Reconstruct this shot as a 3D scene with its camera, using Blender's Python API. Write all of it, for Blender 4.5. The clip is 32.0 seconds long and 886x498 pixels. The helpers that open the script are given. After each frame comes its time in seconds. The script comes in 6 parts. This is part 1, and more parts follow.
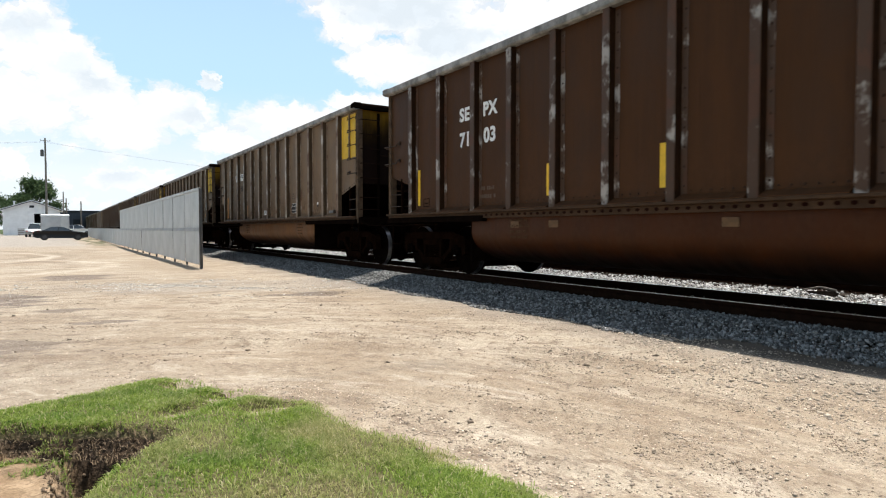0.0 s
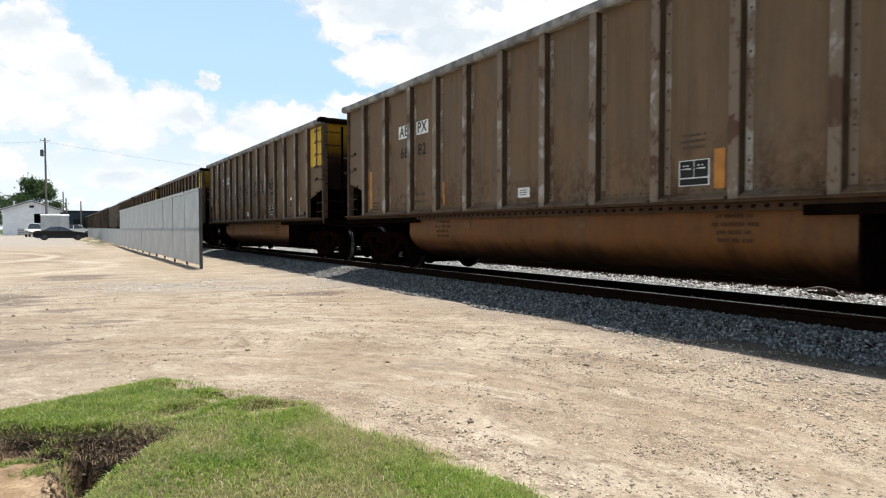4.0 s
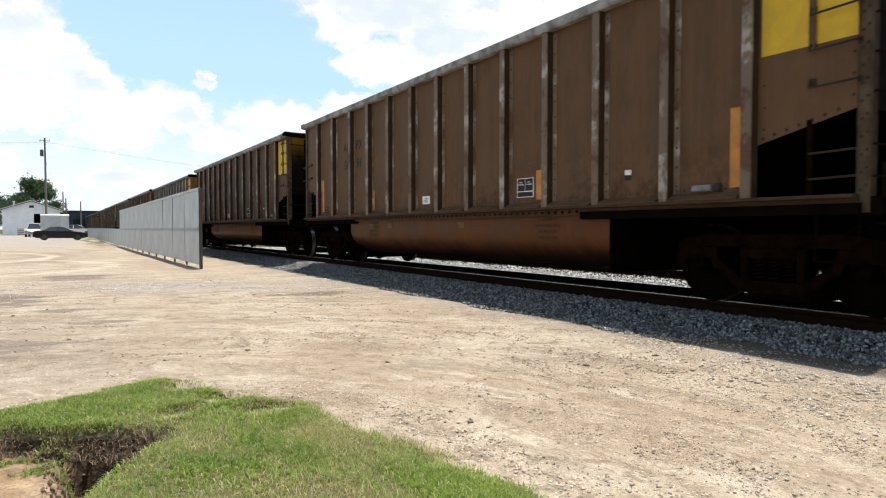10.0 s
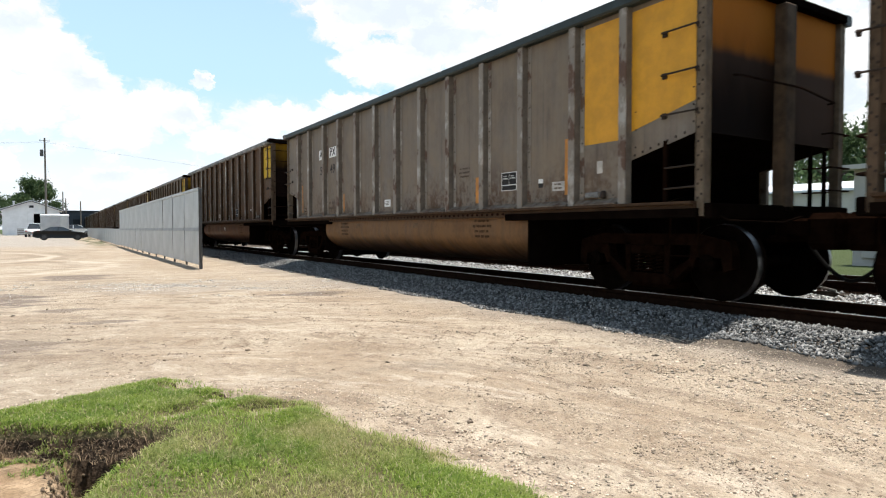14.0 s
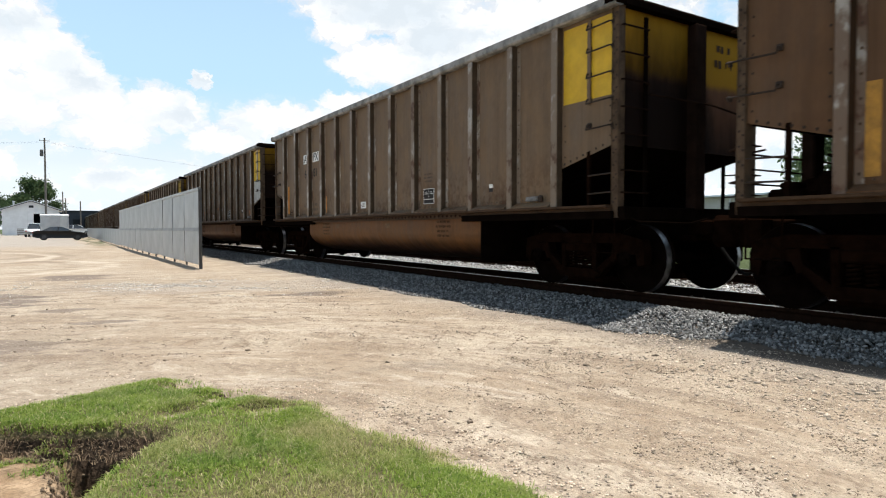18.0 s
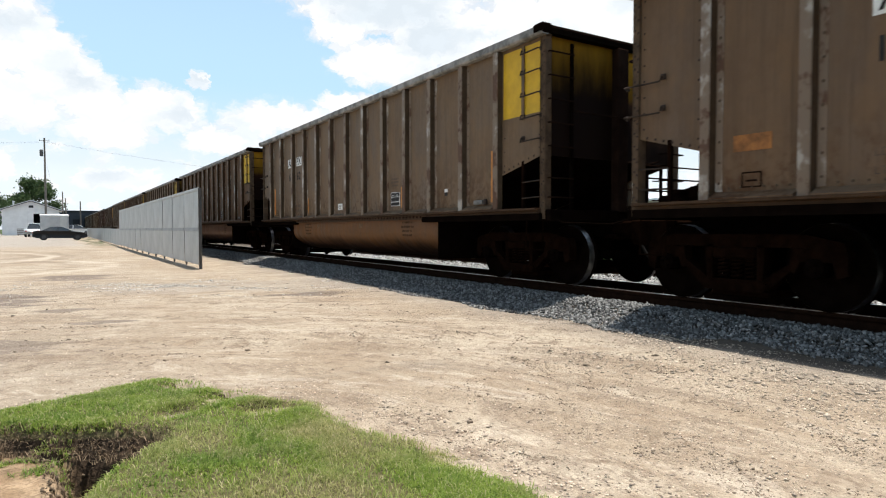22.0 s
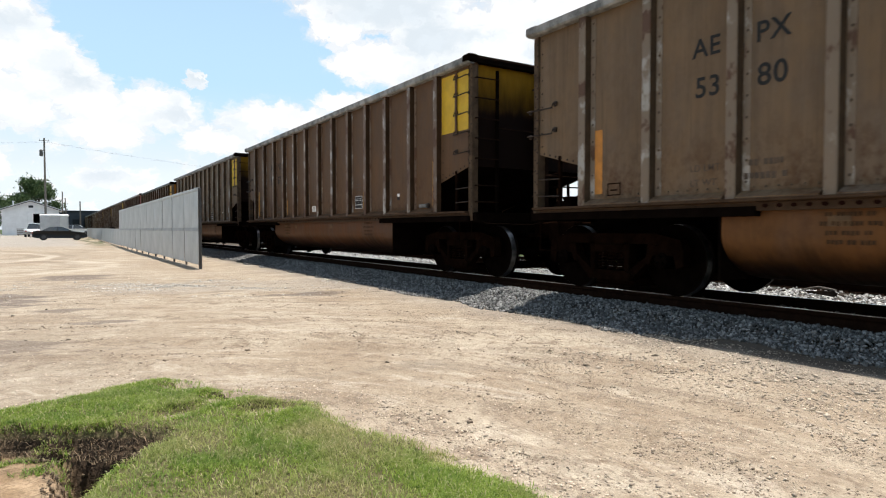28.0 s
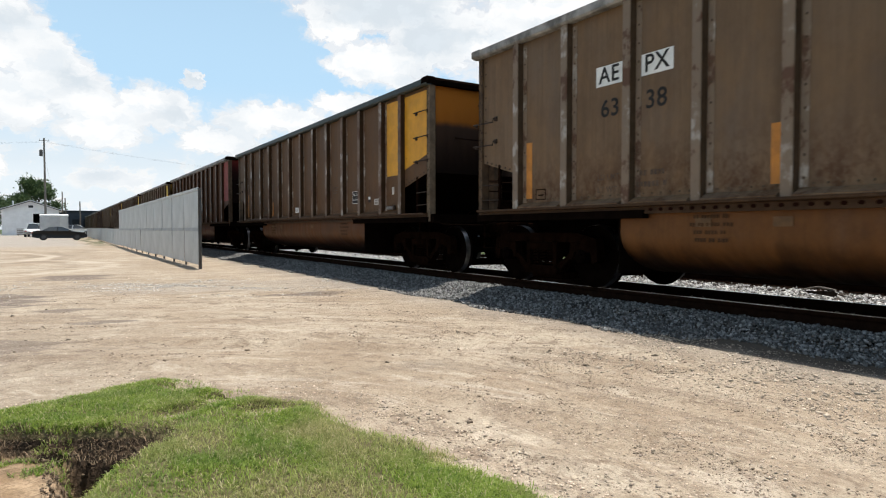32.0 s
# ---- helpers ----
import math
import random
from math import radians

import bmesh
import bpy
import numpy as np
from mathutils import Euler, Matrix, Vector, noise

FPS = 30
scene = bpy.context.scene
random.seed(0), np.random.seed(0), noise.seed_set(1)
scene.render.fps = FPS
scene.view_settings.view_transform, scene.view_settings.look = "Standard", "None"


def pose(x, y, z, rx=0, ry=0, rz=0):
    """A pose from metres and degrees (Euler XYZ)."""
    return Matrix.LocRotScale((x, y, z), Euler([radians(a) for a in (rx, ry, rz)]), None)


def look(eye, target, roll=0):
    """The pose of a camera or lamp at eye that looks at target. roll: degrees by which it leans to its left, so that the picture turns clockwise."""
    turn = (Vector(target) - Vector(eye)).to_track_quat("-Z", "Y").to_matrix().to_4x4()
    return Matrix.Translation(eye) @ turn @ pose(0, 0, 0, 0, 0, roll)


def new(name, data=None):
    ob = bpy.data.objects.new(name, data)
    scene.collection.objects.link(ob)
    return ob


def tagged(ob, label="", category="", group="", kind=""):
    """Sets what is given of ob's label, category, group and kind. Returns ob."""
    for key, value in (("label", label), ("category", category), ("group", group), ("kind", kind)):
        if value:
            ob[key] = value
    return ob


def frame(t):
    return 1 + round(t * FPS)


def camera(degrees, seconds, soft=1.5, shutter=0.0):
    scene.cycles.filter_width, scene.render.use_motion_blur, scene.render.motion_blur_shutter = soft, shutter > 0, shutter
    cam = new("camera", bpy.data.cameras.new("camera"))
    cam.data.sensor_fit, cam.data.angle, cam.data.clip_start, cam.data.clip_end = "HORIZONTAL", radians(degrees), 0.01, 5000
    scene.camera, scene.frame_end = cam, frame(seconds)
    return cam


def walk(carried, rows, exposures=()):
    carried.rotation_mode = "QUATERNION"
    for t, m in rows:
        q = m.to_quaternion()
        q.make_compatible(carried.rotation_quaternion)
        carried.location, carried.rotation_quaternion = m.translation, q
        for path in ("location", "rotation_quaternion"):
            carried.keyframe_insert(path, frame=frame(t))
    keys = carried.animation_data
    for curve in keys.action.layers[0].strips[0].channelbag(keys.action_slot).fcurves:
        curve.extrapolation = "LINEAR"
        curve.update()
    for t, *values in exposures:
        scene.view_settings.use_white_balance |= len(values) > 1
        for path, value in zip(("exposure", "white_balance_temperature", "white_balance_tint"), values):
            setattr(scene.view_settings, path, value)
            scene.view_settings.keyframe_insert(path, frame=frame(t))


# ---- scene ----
import collections

cam = camera(71.22, 32.0, soft=1.1, shutter=0.1)
walk(cam, [(0.0, pose(0, 0, 1.231, 88.172, 0, -32.0)), (32.0, pose(0, 0, 1.231, 88.172, 0, -32.07))],
     exposures=[(0.0, 0.42), (4.0, 0.38), (6.0, 0.38), (7.0, 0.31), (8.0, 0.40), (10.0, 0.46), (12.0, 0.47), (14.0, 0.50), (15.5, 0.40), (17.0, 0.29), (18.0, 0.39), (19.0, 0.35), (22.0, 0.40), (23.0, 0.35), (24.0, 0.35), (25.0, 0.42), (28.0, 0.38), (30.0, 0.45), (31.0, 0.43), (32.0, 0.26)])

# ---------------------------------------------------------------- light
SUN_ELEV, SUN_AZ = radians(82), radians(22)      # azimuth from +X towards +Y
world = bpy.data.worlds.new("sky")
scene.world = world
world.use_nodes = True
wn = world.node_tree
sky = wn.nodes.new("ShaderNodeTexSky")
sky.sky_type = "NISHITA"
sky.sun_disc = False
sky.sun_elevation = SUN_ELEV
sky.sun_rotation = radians(90) - SUN_AZ
sky.air_density, sky.dust_density, sky.ozone_density = 1.0, 1.2, 1.0
wn.nodes["Background"].inputs[1].default_value = 0.075
wn.links.new(sky.outputs[0], wn.nodes["Background"].inputs[0])

sun = new("sun", bpy.data.lights.new("sun", "SUN"))
sun.data.energy, sun.data.angle, sun.data.color = 5.0, radians(0.55), (1.0, 0.965, 0.9)
to_sun = Vector((math.cos(SUN_ELEV) * math.cos(SUN_AZ), math.cos(SUN_ELEV) * math.sin(SUN_AZ), math.sin(SUN_ELEV)))
sun.matrix_world = look(to_sun * 100, (0, 0, 0))


# ---------------------------------------------------------------- node helpers
class Nodes:
    """A short way to wire a material."""

    def __init__(self, name):
        self.mat = bpy.data.materials.new(name)
        self.mat.use_nodes = True
        self.t = self.mat.node_tree
        self.bsdf = self.t.nodes["Principled BSDF"]
        self.out = self.t.nodes["Material Output"]
        self.tc = self.t.nodes.new("ShaderNodeTexCoord")
        self.oi = None

    def put(self, socket, value):
        if hasattr(value, "is_output"):
            self.t.links.new(value, socket)
        else:
            socket.default_value = value

    def rnd(self):
        if self.oi is None:
            self.oi = self.t.nodes.new("ShaderNodeObjectInfo")
        return self.oi.outputs["Random"]

    def math(self, op, a, b=0.0, c=0.0, clamp=False):
        n = self.t.nodes.new("ShaderNodeMath")
        n.operation, n.use_clamp = op, clamp
        for s, v in zip(n.inputs, (a, b, c)):
            self.put(s, v)
        return n.outputs[0]

    def vec(self, op, a, b=(0, 0, 0)):
        n = self.t.nodes.new("ShaderNodeVectorMath")
        n.operation = op
        self.put(n.inputs[0], a)
        self.put(n.inputs[1], b)
        return n.outputs["Value"] if op in ("LENGTH", "DOT_PRODUCT") else n.outputs[0]

    def coords(self, scale=(1, 1, 1), loc=(0, 0, 0), kind="Object"):
        m = self.t.nodes.new("ShaderNodeMapping")
        self.put(m.inputs[0], self.tc.outputs[kind])
        m.inputs["Location"].default_value = loc
        m.inputs["Scale"].default_value = scale
        return m.outputs[0]

    def noise(self, vector, scale=1.0, detail=4.0, rough=0.55, w=None, distort=0.0):
        n = self.t.nodes.new("ShaderNodeTexNoise")
        n.noise_dimensions = "4D" if w is not None else "3D"
        self.put(n.inputs["Vector"], vector)
        n.inputs["Scale"].default_value, n.inputs["Detail"].default_value = scale, detail
        n.inputs["Roughness"].default_value, n.inputs["Distortion"].default_value = rough, distort
        if w is not None:
            self.put(n.inputs["W"], w)
        return n.outputs["Fac"]

    def voronoi(self, vector, scale=1.0, feature="F1", out="Distance", rand=1.0):
        n = self.t.nodes.new("ShaderNodeTexVoronoi")
        n.feature = feature
        self.put(n.inputs["Vector"], vector)
        n.inputs["Scale"].default_value = scale
        n.inputs["Randomness"].default_value = rand
        return n.outputs[out]

    def ramp(self, fac, lo, hi, a=0.0, b=1.0):
        n = self.t.nodes.new("ShaderNodeMapRange")
        n.interpolation_type = "SMOOTHSTEP"
        self.put(n.inputs[0], fac)
        for s, v in zip(n.inputs[1:5], (lo, hi, a, b)):
            s.default_value = v
        return n.outputs[0]

    def mix(self, fac, a, b, kind="MIX"):
        n = self.t.nodes.new("ShaderNodeMix")
        n.data_type, n.blend_type = "RGBA", kind
        ins = [s for s in n.inputs if s.type == "RGBA"]
        self.put(n.inputs[0], fac)
        for s, v in zip(ins, (a, b)):
            self.put(s, (*v, 1) if isinstance(v, tuple) else v)
        return [s for s in n.outputs if s.type == "RGBA"][0]

    def grey(self, value):
        n = self.t.nodes.new("ShaderNodeCombineColor")
        for s in n.inputs:
            self.put(s, value)
        return n.outputs[0]

    def bump(self, height, strength=0.3, dist=0.01):
        n = self.t.nodes.new("ShaderNodeBump")
        n.inputs["Strength"].default_value, n.inputs["Distance"].default_value = strength, dist
        self.put(n.inputs["Height"], height)
        self.put(self.bsdf.inputs["Normal"], n.outputs[0])

    def done(self, colour, rough=0.6, metal=0.0, spec=0.5):
        self.put(self.bsdf.inputs["Base Color"], (*colour, 1) if isinstance(colour, tuple) else colour)
        self.put(self.bsdf.inputs["Roughness"], rough)
        self.put(self.bsdf.inputs["Metallic"], metal)
        self.put(self.bsdf.inputs["Specular IOR Level"], spec)
        return self.mat


def plain(name, colour, rough=0.6, metal=0.0, vary=0.25, scale=3.0, bump=0.0, spec=0.4):
    """Paint, steel or plastic with soft dirt in two scales."""
    n = Nodes(name)
    a = n.noise(n.coords(), scale, 5, 0.6)
    b = n.noise(n.coords(), scale * 9, 3, 0.6)
    k = n.math("ADD", n.math("MULTIPLY", n.ramp(a, 0.3, 0.7), 0.65), n.math("MULTIPLY", b, 0.35))
    dark = tuple(c * (1 - vary) for c in colour)
    lite = tuple(min(1, c * (1 + vary * 0.6)) for c in colour)
    if bump:
        n.bump(b, bump, 0.01)
    return n.done(n.mix(k, dark, lite), n.math("ADD", rough, n.math("MULTIPLY", n.math("SUBTRACT", b, 0.5), 0.2)), metal, spec)


def car_paint(name, colour, rust=0.5, grime=0.6, gloss=0.32, splash_shade=None):
    """Weathered paint of a coal car: streaks down the sheets, dust, rust low down."""
    n = Nodes(name)
    w = n.math("MULTIPLY", n.rnd(), 40.0)
    streak = n.noise(n.coords((1, 9, 0.45)), 1.0, 5, 0.65, w)
    cloud = n.noise(n.coords((1, 1, 1)), 1.3, 5, 0.6, w)
    fine = n.noise(n.coords((1, 1, 0.8)), 13, 4, 0.6, w)
    sep = n.t.nodes.new("ShaderNodeSeparateXYZ")
    n.put(sep.inputs[0], n.tc.outputs["Object"])
    low = n.ramp(sep.outputs[2], 1.15, 2.1, 1.0, 0.0)
    pale = tuple(min(1, c * 1.1) for c in colour)
    dark = tuple(c * 0.84 for c in colour)
    col = n.mix(n.ramp(streak, 0.30, 0.70), dark, pale)
    col = n.mix(n.math("MULTIPLY", n.ramp(cloud, 0.42, 0.75), grime * 0.55), col, tuple(c * 0.72 for c in colour))
    col = n.mix(n.math("MULTIPLY", n.ramp(n.noise(n.coords((1, 1.2, 0.5), (3, 1, 7)), 0.9, 4, 0.6, w), 0.45, 0.7), 0.45), col, tuple(0.55 * c + 0.55 * sum(colour) / 3 for c in colour))
    r = n.math("MULTIPLY", n.ramp(n.math("ADD", fine, n.math("MULTIPLY", cloud, 0.9)), 0.82, 1.14), n.math("ADD", 0.25, n.math("MULTIPLY", low, 1.5)))
    col = n.mix(n.math("MULTIPLY", r, rust, clamp=True), col, (0.068, 0.030, 0.014))
    n.bump(n.math("ADD", n.math("MULTIPLY", cloud, 3.0), n.math("MULTIPLY", fine, 0.15)), 0.22, 0.02)
    dust = n.noise(n.coords((1, 2.2, 1.1), (5, 2, 1)), 1.4, 5, 0.62, w)
    col = n.mix(n.math("MULTIPLY", n.ramp(dust, 0.40, 0.70), 0.6), col, tuple(c * f for c, f in zip(colour, (1.2, 1.12, 0.98))))
    col = n.mix(n.math("MULTIPLY", n.ramp(n.noise(n.coords((1, 16, 0.5), (2, 9, 4)), 1.0, 4, 0.6, w), 0.58, 0.72), 0.4), col, tuple(c * 0.5 for c in colour))
    if splash_shade:
        # road soot, and the underside's shade put into the colour, with a ragged edge
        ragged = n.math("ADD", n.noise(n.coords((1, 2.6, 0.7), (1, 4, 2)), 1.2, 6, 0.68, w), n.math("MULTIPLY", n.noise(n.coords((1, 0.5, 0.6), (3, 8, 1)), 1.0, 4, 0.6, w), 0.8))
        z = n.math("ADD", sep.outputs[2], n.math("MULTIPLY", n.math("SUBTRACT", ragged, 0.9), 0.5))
        col = n.mix(n.ramp(z, splash_shade[0], splash_shade[1], 0.9, 0.0), col, (0.010, 0.006, 0.004))
    return n.done(col, n.ramp(streak, 0.3, 0.7, 0.42, 0.6), 0.0, gloss)


def rib_paint(name, colour):
    """Rib caps rubbed to pale metal in long patches, with brown rust between."""
    n = Nodes(name)
    w = n.math("MULTIPLY", n.rnd(), 60.0)
    patch = n.noise(n.coords((1, 1, 0.9)), 2.8, 4, 0.55, w)
    fine = n.noise(n.coords((1, 1, 0.5)), 26, 3, 0.6, w)
    a = n.math("ADD", patch, n.math("MULTIPLY", n.math("SUBTRACT", fine, 0.5), 0.22))
    col = n.mix(n.math("MULTIPLY", n.ramp(a, 0.55, 0.66), 0.75), colour, (0.40, 0.365, 0.325))
    col = n.mix(n.math("MULTIPLY", n.ramp(a, 0.38, 0.46, 1.0, 0.0), 0.85), col, (0.080, 0.035, 0.019))
    n.bump(n.math("ADD", patch, n.math("MULTIPLY", fine, 0.1)), 0.25, 0.02)
    return n.done(col, n.ramp(a, 0.4, 0.65, 0.6, 0.42), 0.0, 0.2)


# ---------------------------------------------------------------- mesh helpers
class Shape:
    """Vertices and faces gathered from simple solids, then made into one mesh."""

    def __init__(self):
        self.v, self.f, self.m = [], [], []

    def add(self, verts, faces, mi=0):
        k = len(self.v)
        self.v += [tuple(p) for p in verts]
        self.f += [tuple(i + k for i in f) for f in faces]
        self.m += [mi] * len(faces)
        return self

    def box(self, x0, x1, y0, y1, z0, z1, c=0.0, mi=0):
        if c <= 0:
            p = [(x, y, z) for x in (x0, x1) for y in (y0, y1) for z in (z0, z1)]
            return self.add(p, [(0, 1, 3, 2), (4, 6, 7, 5), (0, 4, 5, 1), (2, 3, 7, 6), (0, 2, 6, 4), (1, 5, 7, 3)], mi)
        p, ix = [], {}
        for sx, X in ((-1, x0), (1, x1)):
            for sy, Y in ((-1, y0), (1, y1)):
                for sz, Z in ((-1, z0), (1, z1)):
                    ix[sx, sy, sz] = len(p)
                    p += [(X, Y - sy * c, Z - sz * c), (X - sx * c, Y, Z - sz * c), (X - sx * c, Y - sy * c, Z)]
        f = []
        for s in (-1, 1):
            f.append([ix[s, a, b] for a, b in ((-1, -1), (1, -1), (1, 1), (-1, 1))])
            f.append([ix[a, s, b] + 1 for a, b in ((-1, -1), (1, -1), (1, 1), (-1, 1))])
            f.append([ix[a, b, s] + 2 for a, b in ((-1, -1), (1, -1), (1, 1), (-1, 1))])
        for a in (-1, 1):
            for b in (-1, 1):
                f.append([ix[a, b, -1], ix[a, b, 1], ix[a, b, 1] + 1, ix[a, b, -1] + 1])
                f.append([ix[a, -1, b], ix[a, 1, b], ix[a, 1, b] + 2, ix[a, -1, b] + 2])
                f.append([ix[-1, a, b] + 1, ix[1, a, b] + 1, ix[1, a, b] + 2, ix[-1, a, b] + 2])
                for d in (-1, 1):
                    f.append([ix[a, b, d], ix[a, b, d] + 1, ix[a, b, d] + 2])
        return self.add(p, f, mi)

    def prism(self, prof, axis, a, b, mi=0):
        """A closed profile swept straight along an axis: x takes (y, z), y takes (x, z), z takes (x, y)."""
        n = len(prof)
        put = {"x": lambda p, s: (s, p[0], p[1]), "y": lambda p, s: (p[0], s, p[1]), "z": lambda p, s: (p[0], p[1], s)}[axis]
        v = [put(p, a) for p in prof] + [put(p, b) for p in prof]
        f = [(i, (i + 1) % n, n + (i + 1) % n, n + i) for i in range(n)] + [tuple(range(n)), tuple(range(2 * n - 1, n - 1, -1))]
        return self.add(v, f, mi)

    def lathe(self, prof, axis, centre, seg=16, mi=0, caps=True):
        """A profile of (along, radius) turned round an axis through centre."""
        v, f, m = [], [], len(prof)
        for k in range(seg):
            a = 2 * math.pi * k / seg
            for s, r in prof:
                c, d = r * math.cos(a), r * math.sin(a)
                p = {"x": (s, c, d), "y": (c, s, d), "z": (c, d, s)}[axis]
                v.append(tuple(p[i] + centre[i] for i in range(3)))
        for k in range(seg):
            for i in range(m - 1):
                j = (k + 1) % seg
                f.append((k * m + i, k * m + i + 1, j * m + i + 1, j * m + i))
        if caps:
            f.append(tuple(k * m for k in range(seg)))
            f.append(tuple(k * m + m - 1 for k in reversed(range(seg))))
        return self.add(v, f, mi)

    def tube(self, path, r, seg=6, mi=0):
        pts = [Vector(p) for p in path]
        v, f = [], []
        for i, p in enumerate(pts):
            d = (pts[min(i + 1, len(pts) - 1)] - pts[max(i - 1, 0)]).normalized()
            u = d.orthogonal().normalized() if abs(d.z) > 0.95 else d.cross(Vector((0, 0, 1))).normalized()
            w = d.cross(u)
            rr = r[i] if isinstance(r, (list, tuple)) else r
            v += [p + (u * math.cos(2 * math.pi * k / seg) + w * math.sin(2 * math.pi * k / seg)) * rr for k in range(seg)]
        for i in range(len(pts) - 1):
            for k in range(seg):
                j = (k + 1) % seg
                f.append((i * seg + k, i * seg + j, (i + 1) * seg + j, (i + 1) * seg + k))
        f.append(tuple(range(seg)))
        f.append(tuple((len(pts) - 1) * seg + k for k in reversed(range(seg))))
        return self.add(v, f, mi)

    def mesh(self, name, mats, smooth=False):
        me = bpy.data.meshes.new(name)
        me.from_pydata(self.v, [], self.f)
        for m in (mats if isinstance(mats, (list, tuple)) else [mats]):
            me.materials.append(m)
        me.polygons.foreach_set("material_index", self.m)
        bm = bmesh.new()
        bm.from_mesh(me)
        bmesh.ops.recalc_face_normals(bm, faces=bm.faces)
        bm.to_mesh(me)
        bm.free()
        if smooth:
            me.polygons.foreach_set("use_smooth", [True] * len(me.polygons))
            me.set_sharp_from_angle(angle=radians(38))
        return me


def part(name, me, parent=None, label="", at=None):
    """Links a mesh as one object under a thing or a part; at is its pose there."""
    ob = new(name, me)
    ob.parent = parent
    if at is not None:
        ob.matrix_basis = at
    if label:
        tagged(ob, label)
    return ob


def thing(name, label, category, at=None, group="", kind=""):
    ob = new(name)
    ob.empty_display_size = 0.2
    if at is not None:
        ob.matrix_basis = at
    return tagged(ob, label, category, group, kind)


def raw_mesh(name, verts, faces, mat, smooth=False):
    """A large mesh from arrays; all faces have the same number of corners."""
    verts, faces = np.asarray(verts, np.float32), np.asarray(faces, np.int32)
    me = bpy.data.meshes.new(name)
    n, k = faces.shape
    me.vertices.add(len(verts))
    me.vertices.foreach_set("co", verts.ravel())
    me.loops.add(n * k)
    me.loops.foreach_set("vertex_index", faces.ravel())
    me.polygons.add(n)
    me.polygons.foreach_set("loop_start", np.arange(0, n * k, k, dtype=np.int32))
    me.polygons.foreach_set("loop_total", np.full(n, k, np.int32))
    me.update(calc_edges=True)
    me.validate()
    me.materials.append(mat)
    if smooth:
        me.polygons.foreach_set("use_smooth", np.ones(n, bool))
    return me


# ---------------------------------------------------------------- plan
TRACK_X, RAIL_Z, GAUGE = 7.635, 0.36, 1.435
SECOND_X = 11.95
PITCH, HALF = 16.18, 7.315                   # coupled length, half length over the end chords


def smooth_step(x, a, b):
    t = np.clip((x - a) / (b - a), 0, 1)
    return t * t * (3 - 2 * t)


def value_noise(x, y, seed=0):
    """Smooth value noise in the plane, from 0 to 1, for arrays."""
    def h(i, j):
        k = (i * 374761393 + j * 668265263 + seed * 974711) & 0x7FFFFFFF
        k = ((k ^ (k >> 13)) * 1274126177) & 0x7FFFFFFF
        return ((k ^ (k >> 16)) & 0xFFFF) / 65535.0
    i, j = np.floor(x).astype(np.int64), np.floor(y).astype(np.int64)
    u, v = x - i, y - j
    u, v = u * u * (3 - 2 * u), v * v * (3 - 2 * v)
    return (h(i, j) * (1 - u) + h(i + 1, j) * u) * (1 - v) + (h(i, j + 1) * (1 - u) + h(i + 1, j + 1) * u) * v


def fbm(x, y, octaves=4, seed=0):
    s, a = 0, 0.5
    for k in range(octaves):
        s = s + a * value_noise(x * 2 ** k + 17.3 * k, y * 2 ** k - 9.1 * k, seed + k)
        a *= 0.5
    return s


GRASS_EDGE = [(0.0, 2.4), (1.5, 2.05), (2.29, 1.85), (3.13, 1.69), (3.7, 1.58), (4.09, 1.49), (4.5, 1.25), (4.9, 1.0), (5.25, 0.9), (5.5, 0.75)]


def grass_cover(x, y):
    """How far inside the grass patch a place lies, in metres (negative: bare dirt)."""
    ys, xs = zip(*GRASS_EDGE)
    edge = np.interp(y, ys, xs) + (fbm(x * 2.3 + 5, y * 2.3, 3, 3) - 0.45) * 0.3
    top = np.interp(x, (-2.0, -0.33, 0.05, 0.33, 0.66, 0.9), (4.6, 4.95, 5.19, 5.34, 5.48, 5.47)) + (fbm(x * 2.1, y * 2.1 + 9, 3, 5) - 0.45) * 0.25
    back = np.minimum(x + 4.6, y + 2.8) + (fbm(x * 0.9, y * 0.9 + 4, 4, 7) - 0.45) * 1.6
    return np.minimum(np.minimum(edge - x, top - y), back)


def gully_depth(x, y):
    """0 outside the washed-out hole in the grass, 1 at its bottom."""
    wob = (fbm(x * 3 + 2, y * 3, 4, 11) - 0.47) * 0.3
    far = 4.27 - 0.66 * (x + 0.02) + wob * 0.8
    east = 0.76 + 0.58 * (y - 4.13) + wob * 0.9
    lump = (fbm(x * 7 + 4, y * 7, 3, 13) - 0.45) * 0.22
    d = np.minimum((far - y) * 0.9, (east - x) * 1.9) + lump * smooth_step(np.minimum(far - y, east - x), 0.0, 0.12)
    floor = 1 - 0.80 * smooth_step(x + 0.8 * lump, 0.16, -0.06) * smooth_step(far - y + 0.6 * lump, 0.1, 0.3)
    loose = smooth_step(x, -0.45, -1.0)      # the hole's western rim wanders
    west = -1.25 - x + loose * (fbm(x * 1.4, y * 1.4 + 2, 4, 15) - 0.45) * 1.5
    south = 2.85 - y + loose * (fbm(x * 1.4 + 6, y * 1.4, 4, 17) - 0.45) * 1.3
    fade = smooth_step(np.hypot(np.maximum(west, 0) / 1.0, np.maximum(south, 0) / 0.75), 1.0, 0.15)
    return (0.26 * smooth_step(d, -0.02, 0.17) + 0.74 * smooth_step(d, 0.16, 0.21)) * floor * fade


